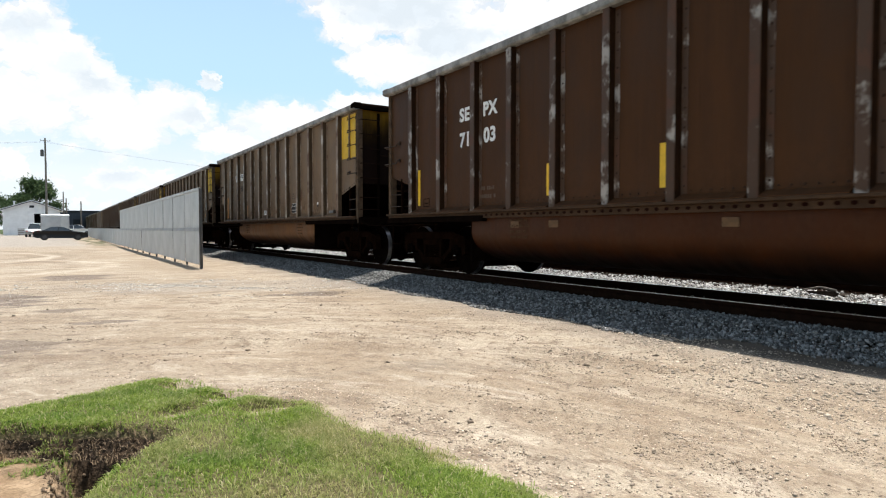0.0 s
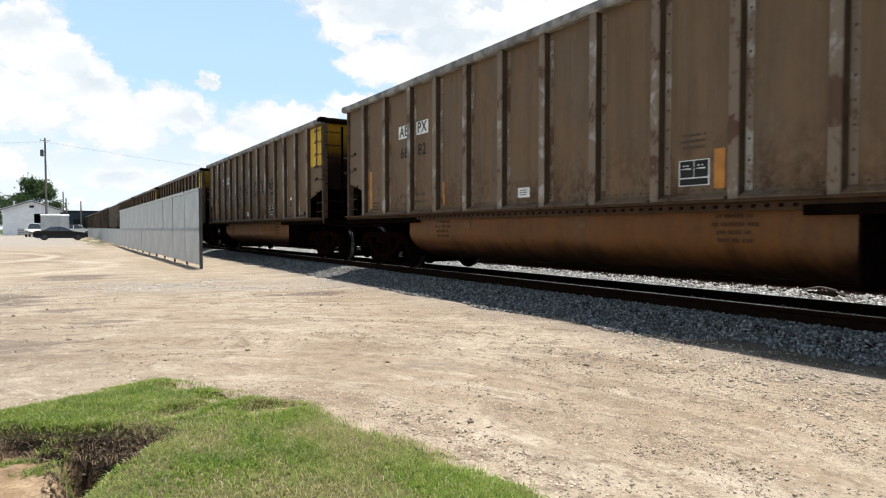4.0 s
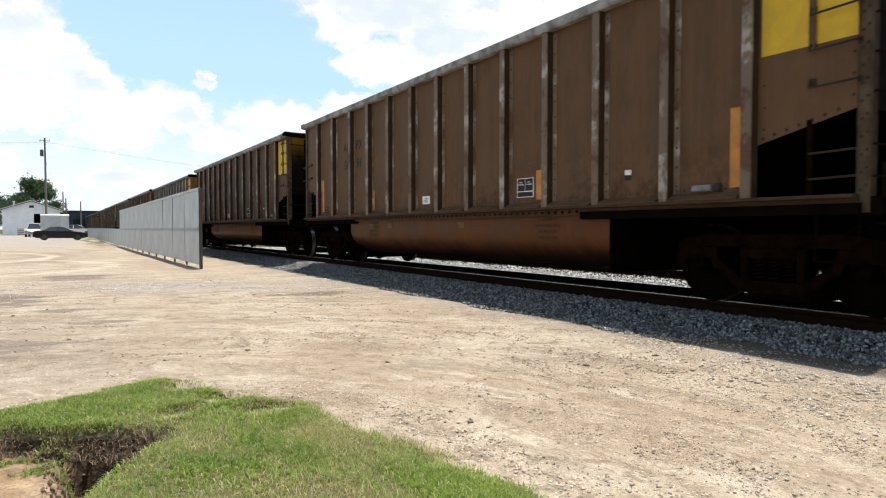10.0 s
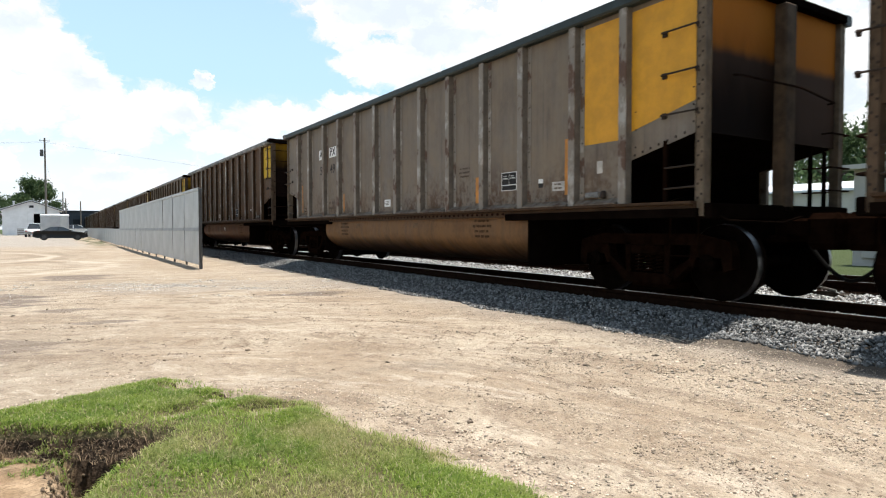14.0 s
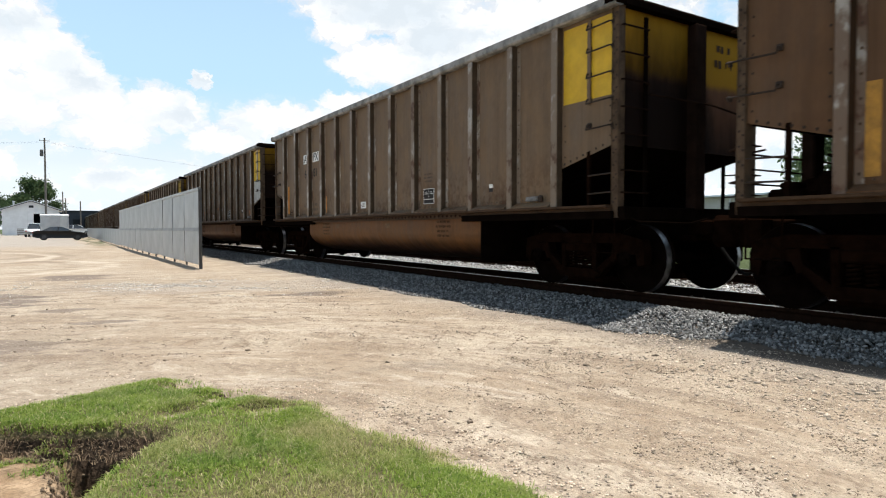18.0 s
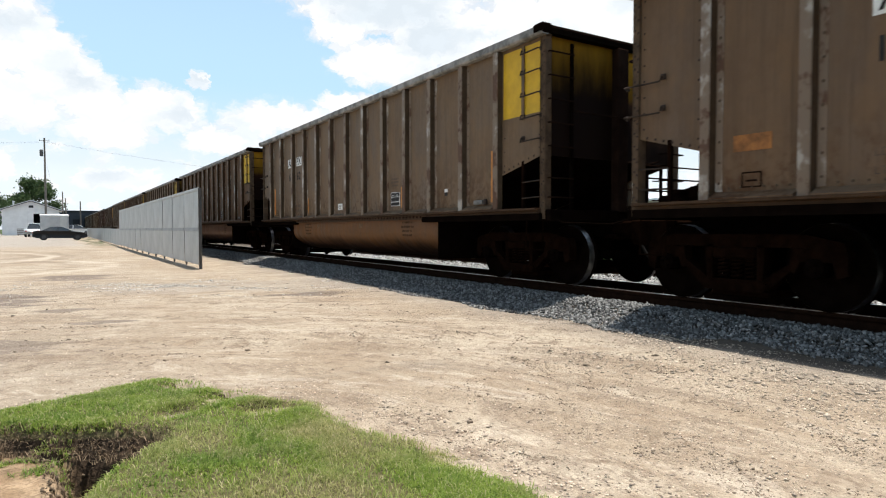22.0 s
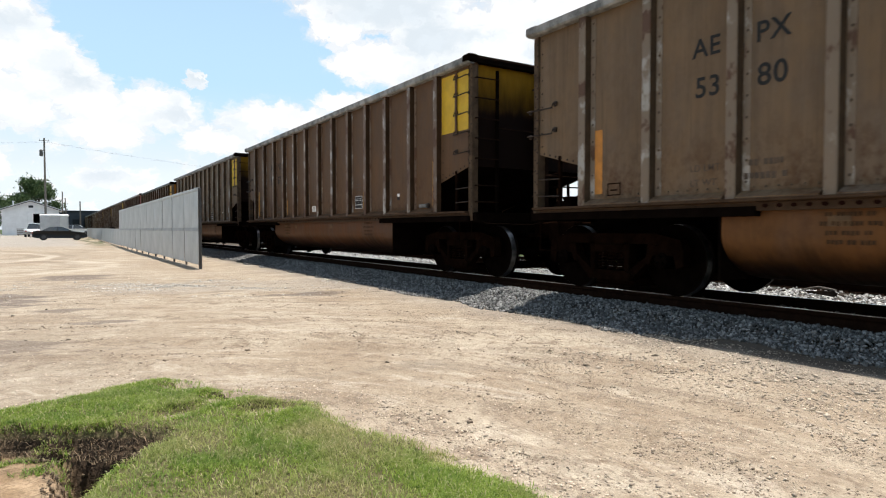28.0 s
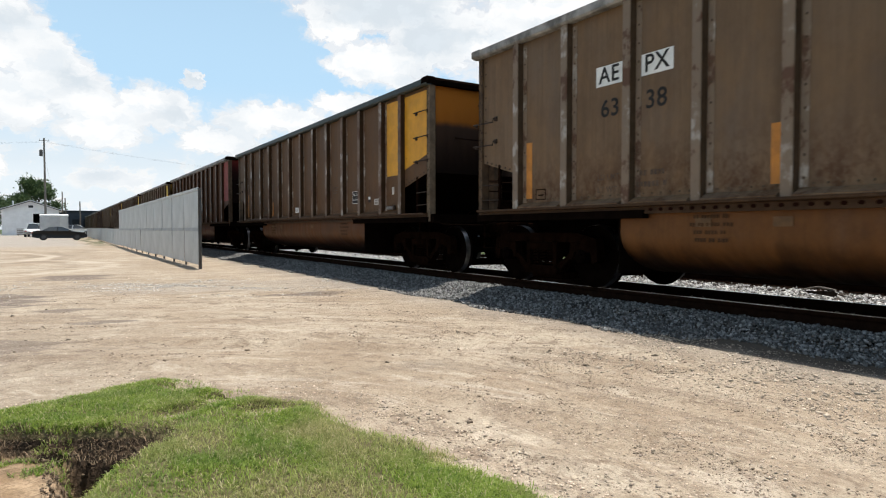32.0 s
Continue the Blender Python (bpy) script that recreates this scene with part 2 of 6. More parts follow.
def bare_patch(x, y):
    """1 where the turf is worn through to dirt and gravel."""
    along = np.clip(((x - 0.6) * 0.55 + (y - 4.15) * 0.35) / 0.425, 0, 1)      # dry crease that runs on from the gully
    wob = (fbm(x * 6, y * 6, 3, 65) - 0.45) * 0.12
    crease = smooth_step(np.hypot(x - 0.6 - along * 0.55, y - 4.15 - along * 0.35) + wob, 0.15, 0.06)
    for cx, cy, rx, ry in ((0.80, 4.98, 0.2, 0.24), (1.05, 4.52, 0.24, 0.2), (1.14, 3.98, 0.22, 0.16), (1.32, 4.3, 0.14, 0.16)):
        crease = np.maximum(crease, smooth_step(np.hypot((x - cx) / rx, (y - cy) / ry) + wob * 6, 1.1, 0.6))
    return crease


def swing(x, y):
    """Distance and bearing from the point that vehicles turn round."""
    return np.hypot(x + 1.97, y - 2.26), np.arctan2(y - 2.26, x + 1.97)


RUTS = [(3.98, -0.09, 0.9, 6.4, 0.10, 0.030), (2.78, -0.02, 0.8, 4.2, 0.10, 0.016), (2.61, -0.19, 0.6, 3.8, 0.07, 0.022), (4.75, -0.06, 2.5, 9.0, 0.12, 0.015)]


def rut(x, y, k):
    """How deep a place lies in the k-th straight rut, from 0 to 1."""
    a, b, y0, y1, w, _ = RUTS[k]
    off = x - a - b * y - 0.12 * (fbm(y * 0.9 + 7 * k, y * 0, 3, 81) - 0.45)
    return np.exp(-(off / w) ** 2) * smooth_step(y, y0 - 0.6, y0 + 0.4) * smooth_step(y, y1 + 0.9, y1 - 0.6)


def ground_height(x, y):
    g = grass_cover(x, y)
    z = 0.03 * (fbm(x * 0.25, y * 0.25, 3, 21) - 0.45)
    z = z + 0.022 * (fbm(x * 1.1, y * 0.55, 4, 23) - 0.45)
    # wheel ruts that swing round the grass and on along the railway
    lot = smooth_step(x, -3.0, 0.0) * smooth_step(x, 5.3, 4.4) * smooth_step(y, 0, 2)
    r, th = swing(x, y)
    for c, wd, dp in ((4.72, 0.12, 0.022), (5.05, 0.08, 0.014), (5.75, 0.13, 0.03), (6.2, 0.16, 0.028), (6.9, 0.12, 0.018), (7.7, 0.2, 0.02), (9.4, 0.3, 0.03), (11.0, 0.3, 0.03)):
        off = r - c - 0.18 * np.sin(th * 2.3 + c * 2) - 0.1 * np.sin(th * 5.1 + c)
        amp = lot * dp * (0.3 + 1.2 * smooth_step(fbm(th * 2.2 + c, r * 0.4, 3, 71), 0.35, 0.55))
        z = z - amp * np.exp(-(off / wd) ** 2) + amp * 0.6 * np.exp(-((off - 2.1 * wd) / wd) ** 2)
    for k in range(len(RUTS)):
        z = z - RUTS[k][5] * rut(x, y, k)
    z = z + 0.012 * lot * (fbm(r * 3.4, th * 3.0, 4, 73) - 0.45)
    z = z + 0.07 * smooth_step(g, -0.05, 0.35) * (0.6 + 0.8 * fbm(x * 1.5, y * 1.5, 3, 31))
    z = z - 0.05 * bare_patch(x, y)
    z = z - 0.60 * gully_depth(x, y) * (0.75 + 0.55 * fbm(x * 5, y * 5, 3, 33))
    # bank of the railway
    bank = smooth_step(x, 5.35, 6.5) * smooth_step(x, 14.8, 13.6)
    z = z * (1 - bank) + 0.15 * bank
    z = z + 0.05 * smooth_step(x, 4.6, 5.5) * (1 - bank)
    z = z + (0.1 * smooth_step(y, 30, 80) + 0.28 * smooth_step(y, 82, 125)) * (1 - bank)
    return z


def axis_steps(lo, hi, step, far, grow=1.13):
    core = list(np.arange(lo, hi + 1e-6, step))
    up, s = [core[-1]], step
    while up[-1] < far:
        s *= grow
        up.append(up[-1] + s)
    down, s = [core[0]], step
    while down[-1] > -far:
        s *= grow
        down.append(down[-1] - s)
    return np.array(down[:0:-1] + core + up[1:])


# ---------------------------------------------------------------- ground materials
def dirt_material():
    n = Nodes("dirt_lot")
    p = n.coords()
    sx = n.t.nodes.new("ShaderNodeSeparateXYZ")
    n.put(sx.inputs[0], n.tc.outputs["Object"])
    ax, ay = n.math("ADD", sx.outputs[0], 1.97), n.math("SUBTRACT", sx.outputs[1], 2.26)
    cb = n.t.nodes.new("ShaderNodeCombineXYZ")
    n.put(cb.inputs[0], n.math("SQRT", n.math("ADD", n.math("MULTIPLY", ax, ax), n.math("MULTIPLY", ay, ay))))
    n.put(cb.inputs[1], n.math("MULTIPLY", n.math("ARCTAN2", ay, ax), 6.0))
    swirl = lambda s, o=(0, 0, 0): n.vec("ADD", n.vec("MULTIPLY", cb.outputs[0], s), o)
    big = n.noise(n.coords((0.5, 0.3, 1)), 1.0, 5, 0.6)
    mid = n.noise(swirl((1.2, 0.62, 1)), 1.3, 6, 0.66, distort=1.2)
    ruts = n.noise(swirl((1.9, 0.5, 1), (2, 1, 0)), 1.0, 7, 0.70, distort=1.5)
    comb = n.noise(swirl((6, 2.4, 1), (5, 2, 0)), 1.0, 5, 0.72, distort=1.3)
    fine = n.noise(p, 26, 4, 0.7)
    grit = n.voronoi(p, 48, "F1")
    peb = n.ramp(grit, 0.10, 0.26, 1.0, 0.0)
    col = n.mix(n.ramp(big, 0.35, 0.65), (0.395, 0.308, 0.220), (0.505, 0.418, 0.317))
    col = n.mix(n.math("MULTIPLY", n.ramp(mid, 0.48, 0.64), 0.6), col, (0.30, 0.218, 0.148))
    col = n.mix(n.math("MULTIPLY", n.ramp(fine, 0.48, 0.72), 0.38), col, (0.22, 0.165, 0.115))
    col = n.mix(n.math("MULTIPLY", n.ramp(ruts, 0.52, 0.66), 0.6), col, (0.235, 0.172, 0.122))
    col = n.mix(n.math("MULTIPLY", n.ramp(ruts, 0.45, 0.34), 0.6), col, (0.53, 0.445, 0.355))
    col = n.mix(n.math("MULTIPLY", n.ramp(comb, 0.50, 0.70), 0.5), col, (0.22, 0.165, 0.12))
    damp = n.ramp(n.noise(n.coords((0.2, 0.55, 1), (4, 3, 0)), 1.0, 4, 0.6), 0.60, 0.70)
    col = n.mix(n.math("MULTIPLY", damp, 0.5), col, (0.21, 0.175, 0.14))
    lumps = n.noise(n.coords((1.0, 1.0, 1), (1, 5, 0)), 7.0, 5, 0.72, distort=0.6)
    col = n.mix(n.math("MULTIPLY", n.ramp(lumps, 0.54, 0.64), 0.6), col, (0.21, 0.152, 0.105))
    # spread gravel across the far end
    lane = n.math("SUBTRACT", n.math("ADD", sx.outputs[1], n.math("MULTIPLY", sx.outputs[0], 0.3)), 14.7)
    lane = n.math("ADD", n.ramp(n.math("ABSOLUTE", lane), 0.2, 3.2, 1.0, 0.0), n.math("MULTIPLY", n.math("SUBTRACT", n.noise(n.coords((0.6, 0.5, 1), (3, 8, 0)), 1.0, 6, 0.7, distort=0.8), 0.5), 3.4))
    gv = n.mix(n.noise(p, 22, 3, 0.7), (0.20, 0.168, 0.135), (0.52, 0.46, 0.39))
    col = n.mix(n.math("MULTIPLY", n.ramp(lane, 0.45, 0.8), n.math("MULTIPLY", n.ramp(sx.outputs[0], -1.5, 1.5), 0.5)), col, gv)
    wet = n.noise(swirl((0.9, 0.5, 1), (9, 4, 0)), 1.0, 5, 0.65, distort=1.0)
    col = n.mix(n.math("MULTIPLY", n.ramp(wet, 0.60, 0.68), n.math("MULTIPLY", n.ramp(sx.outputs[0], 1.5, -0.5), 0.75)), col, (0.16, 0.125, 0.105))
    for cx_, cy_, rx_, ry_ in ((0.3, 18.2, 1.0, 0.9), (-0.75, 13.0, 0.6, 1.3), (-0.45, 7.8, 0.5, 0.6), (0.1, 11.0, 0.5, 0.3), (0.5, 9.4, 0.5, 0.18), (3.6, 11.3, 1.0, 0.3)):
        d = n.vec("LENGTH", n.vec("MULTIPLY", n.vec("SUBTRACT", p, (cx_, cy_, 0)), (1 / rx_, 1 / ry_, 0)))
        stain = n.ramp(n.math("SUBTRACT", n.math("MULTIPLY", n.math("SUBTRACT", mid, 0.5), 3.0), d), -1.15, -0.75)
        col = n.mix(n.math("MULTIPLY", stain, 0.75), col, (0.15, 0.118, 0.10))
    col = n.mix(n.math("MULTIPLY", n.ramp(n.math("ADD", sx.outputs[0], n.math("MULTIPLY", mid, 1.5)), 2.4, 0.4), n.math("MULTIPLY", n.ramp(sx.outputs[1], 12, 7), 0.4)), col, (0.285, 0.225, 0.168))      # trodden earth beside the lawn
    # arcs left by turning vehicles on the far half of the lot
    for cx_, cy_, r_, w_, dark_ in ((-9.0, 33.0, 9.6, 0.30, 1), (-9.0, 33.0, 8.1, 0.28, 1), (-7.5, 36.0, 7.6, 0.35, 1), (-4.0, 24.5, 4.6, 0.22, 1), (-4.0, 24.5, 5.6, 0.3, 0), (-9.0, 33.0, 8.85, 0.3, 0), (-3.5, 40.0, 5.2, 0.4, 1)):
        d = n.vec("LENGTH", n.vec("MULTIPLY", n.vec("SUBTRACT", p, (cx_, cy_, 0)), (1, 1, 0)))
        d = n.math("ABSOLUTE", n.math("SUBTRACT", n.math("ADD", d, n.math("MULTIPLY", n.math("SUBTRACT", big, 0.5), 1.4)), r_))
        arc = n.math("MULTIPLY", n.ramp(d, w_ * 0.4, w_ * 1.5, 1.0, 0.0), n.math("MULTIPLY", n.ramp(mid, 0.36, 0.54, 0.1, 0.6), n.ramp(sx.outputs[0], 3.2, 2.4)))
        col = n.mix(arc, col, (0.25, 0.19, 0.135) if dark_ else (0.60, 0.51, 0.405))
    pave = n.math("MULTIPLY", n.ramp(n.math("ADD", sx.outputs[1], n.math("MULTIPLY", mid, 12.0)), 50, 62), n.ramp(sx.outputs[0], 2.6, 1.0))
    col = n.mix(n.math("MULTIPLY", pave, 0.75), col, (0.36, 0.325, 0.29))
    # clotted crust: ragged brown patches drawn out along the tracks
    clot = n.noise(swirl((3.4, 1.5, 1), (7, 3, 0)), 1.0, 8, 0.74, distort=0.7)
    col = n.mix(n.math("MULTIPLY", n.ramp(clot, 0.54, 0.62), n.ramp(big, 0.30, 0.62, 0.25, 0.75)), col, (0.215, 0.155, 0.108))
    scuff = n.noise(swirl((9, 4.5, 1), (1, 9, 0)), 1.0, 6, 0.75, distort=0.8)
    col = n.mix(n.math("MULTIPLY", n.ramp(scuff, 0.57, 0.64), 0.55), col, (0.17, 0.125, 0.09))
    col = n.mix(n.math("MULTIPLY", n.ramp(clot, 0.44, 0.36), 0.5), col, (0.58, 0.49, 0.385))
    gr2 = n.noise(n.coords((1.0, 0.6, 1)), 75, 3, 0.7)
    col = n.mix(n.math("MULTIPLY", n.ramp(gr2, 0.52, 0.68), 0.18), col, (0.18, 0.14, 0.10))
    col = n.mix(n.math("MULTIPLY", n.ramp(gr2, 0.44, 0.32), 0.25), col, (0.60, 0.53, 0.43))
    spots = n.math("MULTIPLY", peb, n.ramp(n.noise(p, 3.0, 3), 0.42, 0.62))
    col = n.mix(n.math("MULTIPLY", spots, 0.6), col, n.mix(n.noise(p, 60, 1), (0.16, 0.13, 0.10), (0.48, 0.44, 0.38)))
    chip = n.t.nodes.new("ShaderNodeSeparateColor")
    n.put(chip.inputs[0], n.voronoi(n.coords((1, 0.8, 1)), 46, "F1", "Color"))
    chip2 = n.t.nodes.new("ShaderNodeSeparateColor")
    n.put(chip2.inputs[0], n.voronoi(n.coords((1, 0.8, 1), (3, 1, 0)), 110, "F1", "Color"))
    where = n.ramp(n.noise(n.coords((1.3, 0.6, 1), (7, 7, 0)), 1.5, 5, 0.65), 0.38, 0.62, 0.25, 0.95)
    tone = n.math("ADD", 0.82, n.math("ADD", n.math("MULTIPLY", chip.outputs[0], 0.22), n.math("MULTIPLY", chip2.outputs[0], 0.16)))
    col = n.mix(where, col, n.mix(1.0, col, n.grey(tone), "MULTIPLY"))
    # gravel greys towards the railway, green beyond the lot
    sep = n.t.nodes.new("ShaderNodeSeparateXYZ")
    n.put(sep.inputs[0], n.tc.outputs["Object"])
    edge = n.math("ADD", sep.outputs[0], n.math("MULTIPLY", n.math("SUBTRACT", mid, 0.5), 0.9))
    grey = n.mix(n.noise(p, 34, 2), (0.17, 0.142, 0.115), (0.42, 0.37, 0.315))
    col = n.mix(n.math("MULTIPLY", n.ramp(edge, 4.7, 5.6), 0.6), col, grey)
    # dark strip along the ballast: mud, and the train's deep shade painted in
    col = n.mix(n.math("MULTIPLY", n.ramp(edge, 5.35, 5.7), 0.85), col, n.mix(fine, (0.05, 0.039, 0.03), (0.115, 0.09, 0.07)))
    n.bump(n.math("ADD", n.math("ADD", n.math("MULTIPLY", fine, 0.6), n.math("ADD", n.math("MULTIPLY", ruts, 1.4), n.math("ADD", n.math("MULTIPLY", comb, 0.5), n.math("MULTIPLY", lumps, 1.0)))), n.math("ADD", n.math("MULTIPLY", chip.outputs[0], 0.5), n.math("MULTIPLY", gr2, 0.45))), 0.9, 0.035)
    verge = n.math("MULTIPLY", n.ramp(n.noise(n.coords((0.9, 0.12, 1)), 1.0, 4), 0.44, 0.58),
                   n.math("MULTIPLY", n.ramp(sep.outputs[0], 1.2, 2.6), n.math("MULTIPLY", n.ramp(sep.outputs[0], 3.7, 3.85, 1, 0), n.ramp(sep.outputs[1], 44, 60))))
    wild = n.math("MAXIMUM", n.ramp(n.math("ADD", sep.outputs[0], n.math("MULTIPLY", big, 3.0)), 16.2, 17.6), n.math("MAXIMUM", n.ramp(sep.outputs[0], -16, -22), n.ramp(sep.outputs[1], 128, 140)))
    col = n.mix(n.math("MAXIMUM", n.math("MULTIPLY", verge, 0.8), wild), col, n.mix(fine, (0.03, 0.05, 0.014), (0.085, 0.10, 0.035)))
    return n.done(col, 0.92, 0.0, 0.2)


def soil_material():
    n = Nodes("turf_soil")
    p = n.coords()
    a, b = n.noise(p, 6, 5, 0.65), n.noise(p, 40, 3, 0.6)
    sep = n.t.nodes.new("ShaderNodeSeparateXYZ")
    n.put(sep.inputs[0], n.tc.outputs["Object"])
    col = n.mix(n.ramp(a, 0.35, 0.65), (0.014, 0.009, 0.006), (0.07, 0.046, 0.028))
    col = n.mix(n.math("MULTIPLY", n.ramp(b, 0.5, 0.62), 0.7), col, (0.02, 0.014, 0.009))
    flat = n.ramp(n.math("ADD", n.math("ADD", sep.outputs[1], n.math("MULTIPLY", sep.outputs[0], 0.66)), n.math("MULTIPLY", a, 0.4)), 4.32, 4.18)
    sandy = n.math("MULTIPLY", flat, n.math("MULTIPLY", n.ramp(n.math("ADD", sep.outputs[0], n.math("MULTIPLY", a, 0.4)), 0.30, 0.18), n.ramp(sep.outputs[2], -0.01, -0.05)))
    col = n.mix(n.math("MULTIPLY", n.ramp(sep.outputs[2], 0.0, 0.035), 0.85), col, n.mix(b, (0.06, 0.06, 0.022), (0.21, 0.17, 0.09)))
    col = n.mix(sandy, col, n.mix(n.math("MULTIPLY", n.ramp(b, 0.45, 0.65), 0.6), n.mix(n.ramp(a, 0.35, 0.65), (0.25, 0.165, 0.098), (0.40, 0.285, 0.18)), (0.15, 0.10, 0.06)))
    n.bump(n.math("ADD", a, n.math("MULTIPLY", b, 0.4)), 0.9, 0.04)
    return n.done(col, 0.95, 0.0, 0.15)


def stone_material(name, lo, hi, tint=(1, 1, 1), power=1.7):
    n = Nodes(name)
    g = n.t.nodes.new("ShaderNodeNewGeometry")
    r = g.outputs["Random Per Island"]
    f = n.noise(n.coords(), 60, 3, 0.6)
    v = n.math("ADD", n.math("MULTIPLY", n.math("POWER", r, power), hi - lo), n.math("ADD", lo, n.math("MULTIPLY", n.math("SUBTRACT", f, 0.5), 0.08)))
    col = n.mix(1.0, n.grey(v), tint, "MULTIPLY")
    return n.done(col, 0.85, 0.0, 0.3)


dirt, soil = dirt_material(), soil_material()
ballast_stone = stone_material("ballast_stone", 0.06, 0.33, (1.0, 0.97, 0.925), 1.9)
pebble_stone = stone_material("pebble_stone", 0.30, 0.74, (1.0, 0.80, 0.62))
gravel_stone = stone_material("gravel_stone", 0.32, 0.8, (1.0, 0.93, 0.84))

# ---------------------------------------------------------------- ground
gx = np.unique(np.concatenate([axis_steps(-6.2, 6.4, 0.075, 2600), np.arange(-1.2, 1.1, 0.028)]).round(4))
gy = np.unique(np.concatenate([axis_steps(-4.4, 9.0, 0.075, 2600, 1.08), np.arange(3.0, 4.95, 0.028)]).round(4))
GX, GY = np.meshgrid(gx, gy, indexing="ij")
GZ = ground_height(GX, GY)
nx, ny = GX.shape
idx = np.arange(nx * ny).reshape(nx, ny)
quads = np.stack([idx[:-1, :-1], idx[1:, :-1], idx[1:, 1:], idx[:-1, 1:]], -1).reshape(-1, 4)
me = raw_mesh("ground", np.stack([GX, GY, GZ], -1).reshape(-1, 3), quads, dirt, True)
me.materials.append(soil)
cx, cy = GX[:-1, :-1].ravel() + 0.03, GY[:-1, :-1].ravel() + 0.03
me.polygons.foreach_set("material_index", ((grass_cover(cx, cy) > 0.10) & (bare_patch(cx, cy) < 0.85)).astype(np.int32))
ground = tagged(new("ground", me), "sunlit pale tan dirt lot with ruts, gravel and a washed-out gully", "ground", kind="structure")


# stones
ROCK = np.array([(-0.8, -0.7, -0.6), (0.9, -0.6, -0.7), (0.7, 0.8, -0.6), (-0.9, 0.6, -0.5), (-0.6, -0.8, 0.6), (0.8, -0.5, 0.5), (0.5, 0.7, 0.8), (-0.7, 0.6, 0.6)])
ROCK_F = np.array([(0, 3, 2), (0, 2, 1), (4, 5, 6), (4, 6, 7), (0, 1, 5), (0, 5, 4), (1, 2, 6), (1, 6, 5), (2, 3, 7), (2, 7, 6), (3, 0, 4), (3, 4, 7)])


def stones(name, x, y, z, size, mat, rng, flat=1.0):
    """Many rough broken stones as one mesh."""
    n = len(x)
    v = (ROCK[None] + rng.uniform(-0.42, 0.42, (n, 8, 3))) * (size[:, None, None] / 2)
    v = v * rng.uniform(0.38, 1.25, (n, 1, 3))
    q = rng.normal(size=(n, 4))
    q /= np.linalg.norm(q, axis=1, keepdims=True)
    w, a, b, c = q.T
    R = np.stack([np.stack([1 - 2 * (b * b + c * c), 2 * (a * b - c * w), 2 * (a * c + b * w)], -1),
                  np.stack([2 * (a * b + c * w), 1 - 2 * (a * a + c * c), 2 * (b * c - a * w)], -1),
                  np.stack([2 * (a * c - b * w), 2 * (b * c + a * w), 1 - 2 * (a * a + b * b)], -1)], 1)
    v = np.einsum("nij,nkj->nki", R, v) * (1, 1, flat) + np.stack([x, y, z], -1)[:, None, :]
    f = (ROCK_F[None] + (np.arange(n) * 8)[:, None, None]).reshape(-1, 3)
    return new(name, raw_mesh(name, v.reshape(-1, 3), f, mat))


rng = np.random.default_rng(4)


def ballast_strip(x0, x1, y0, y1, count, size):
    y = y0 + (y1 - y0) * rng.uniform(0, 1, count) ** 1.25
    x = x0 + (x1 - x0) * rng.uniform(0, 1, count)
    ragged = (fbm(y * 1.4, y * 0 + 3, 3, 41) - 0.45) * 0.7
    keep = x > 5.52 + 0.28 * smooth_step(y, 5.0, 2.6) + ragged * (x < 6.4)
    x, y = x[keep], y[keep]
    s = size * rng.uniform(0.6, 1.35, len(x)) * (1 + 0.35 * smooth_step(y, 12, 40))
    heap = 0.06 * smooth_step(x, 6.0, 6.35) * smooth_step(x, 6.9, 6.7)      # heaped over the ends of the ties
    return x, y, ground_height(x, y) + s * rng.uniform(0.0, 0.45, len(x)) + heap, s


spans = [ballast_strip(5.35, 6.95, -1.0, 36, 88000, 0.034), ballast_strip(6.9, 8.4, 0.5, 16, 7000, 0.05)]
bx, by, bz, bs = (np.concatenate(c) for c in zip(*spans))
tagged(stones("ballast", bx, by, bz, bs, ballast_stone, rng), "crushed grey stone ballast along the railway track", "ballast", kind="stuff")
# lighter copy of the ballast: full sun between the tracks put into the colour
bx, by, bz, bs = ballast_strip(8.4, 13.6, 1.5, 36, 36000, 0.048)
tagged(stones("yard_stone", bx, by, bz, bs, stone_material("yard_stone", 0.22, 0.66, (1.0, 0.975, 0.945)), rng), "pale crushed stone between the two tracks", "ballast", kind="stuff")

# loose pebbles, denser in strips of washed gravel
px, py = rng.uniform(-0.8, 5.7, 190000), 1.0 + 18 * rng.uniform(0, 1, 190000) ** 1.7
pr, pth = swing(px, py)
dens = smooth_step(fbm(pr * 2.4, pth * 2.2, 4, 51), 0.46, 0.60) * 0.5 + 0.09
wave = 0.18 * np.sin(pth * 2.3 + 12.0) + 0.1 * np.sin(pth * 5.1 + 6.0)
dens = np.maximum(dens, 0.8 * np.exp(-((pr - 6.05 - wave) / 0.12) ** 2) * smooth_step(fbm(pth * 5, pr, 3, 53), 0.36, 0.5) * smooth_step(py, 6.5, 5.0))
dens = np.maximum(dens, 0.55 * smooth_step(px, 4.5, 5.4) * smooth_step(py, 9.0, 5.0))
gc = grass_cover(px, py)
dens = np.maximum(dens, 0.7 * np.exp(-((gc + 0.22) / 0.2) ** 2) * smooth_step(py, 5.4, 4.4))
dens = dens * (1 - 0.8 * smooth_step(py, 6.0, 10.0))
keep = ((rng.uniform(0, 1, len(px)) < dens) & (gc < -0.02)) | ((bare_patch(px, py) > 0.5) & (gc > 0) & (rng.uniform(0, 1, len(px)) < 0.6))
px, py = px[keep], py[keep]
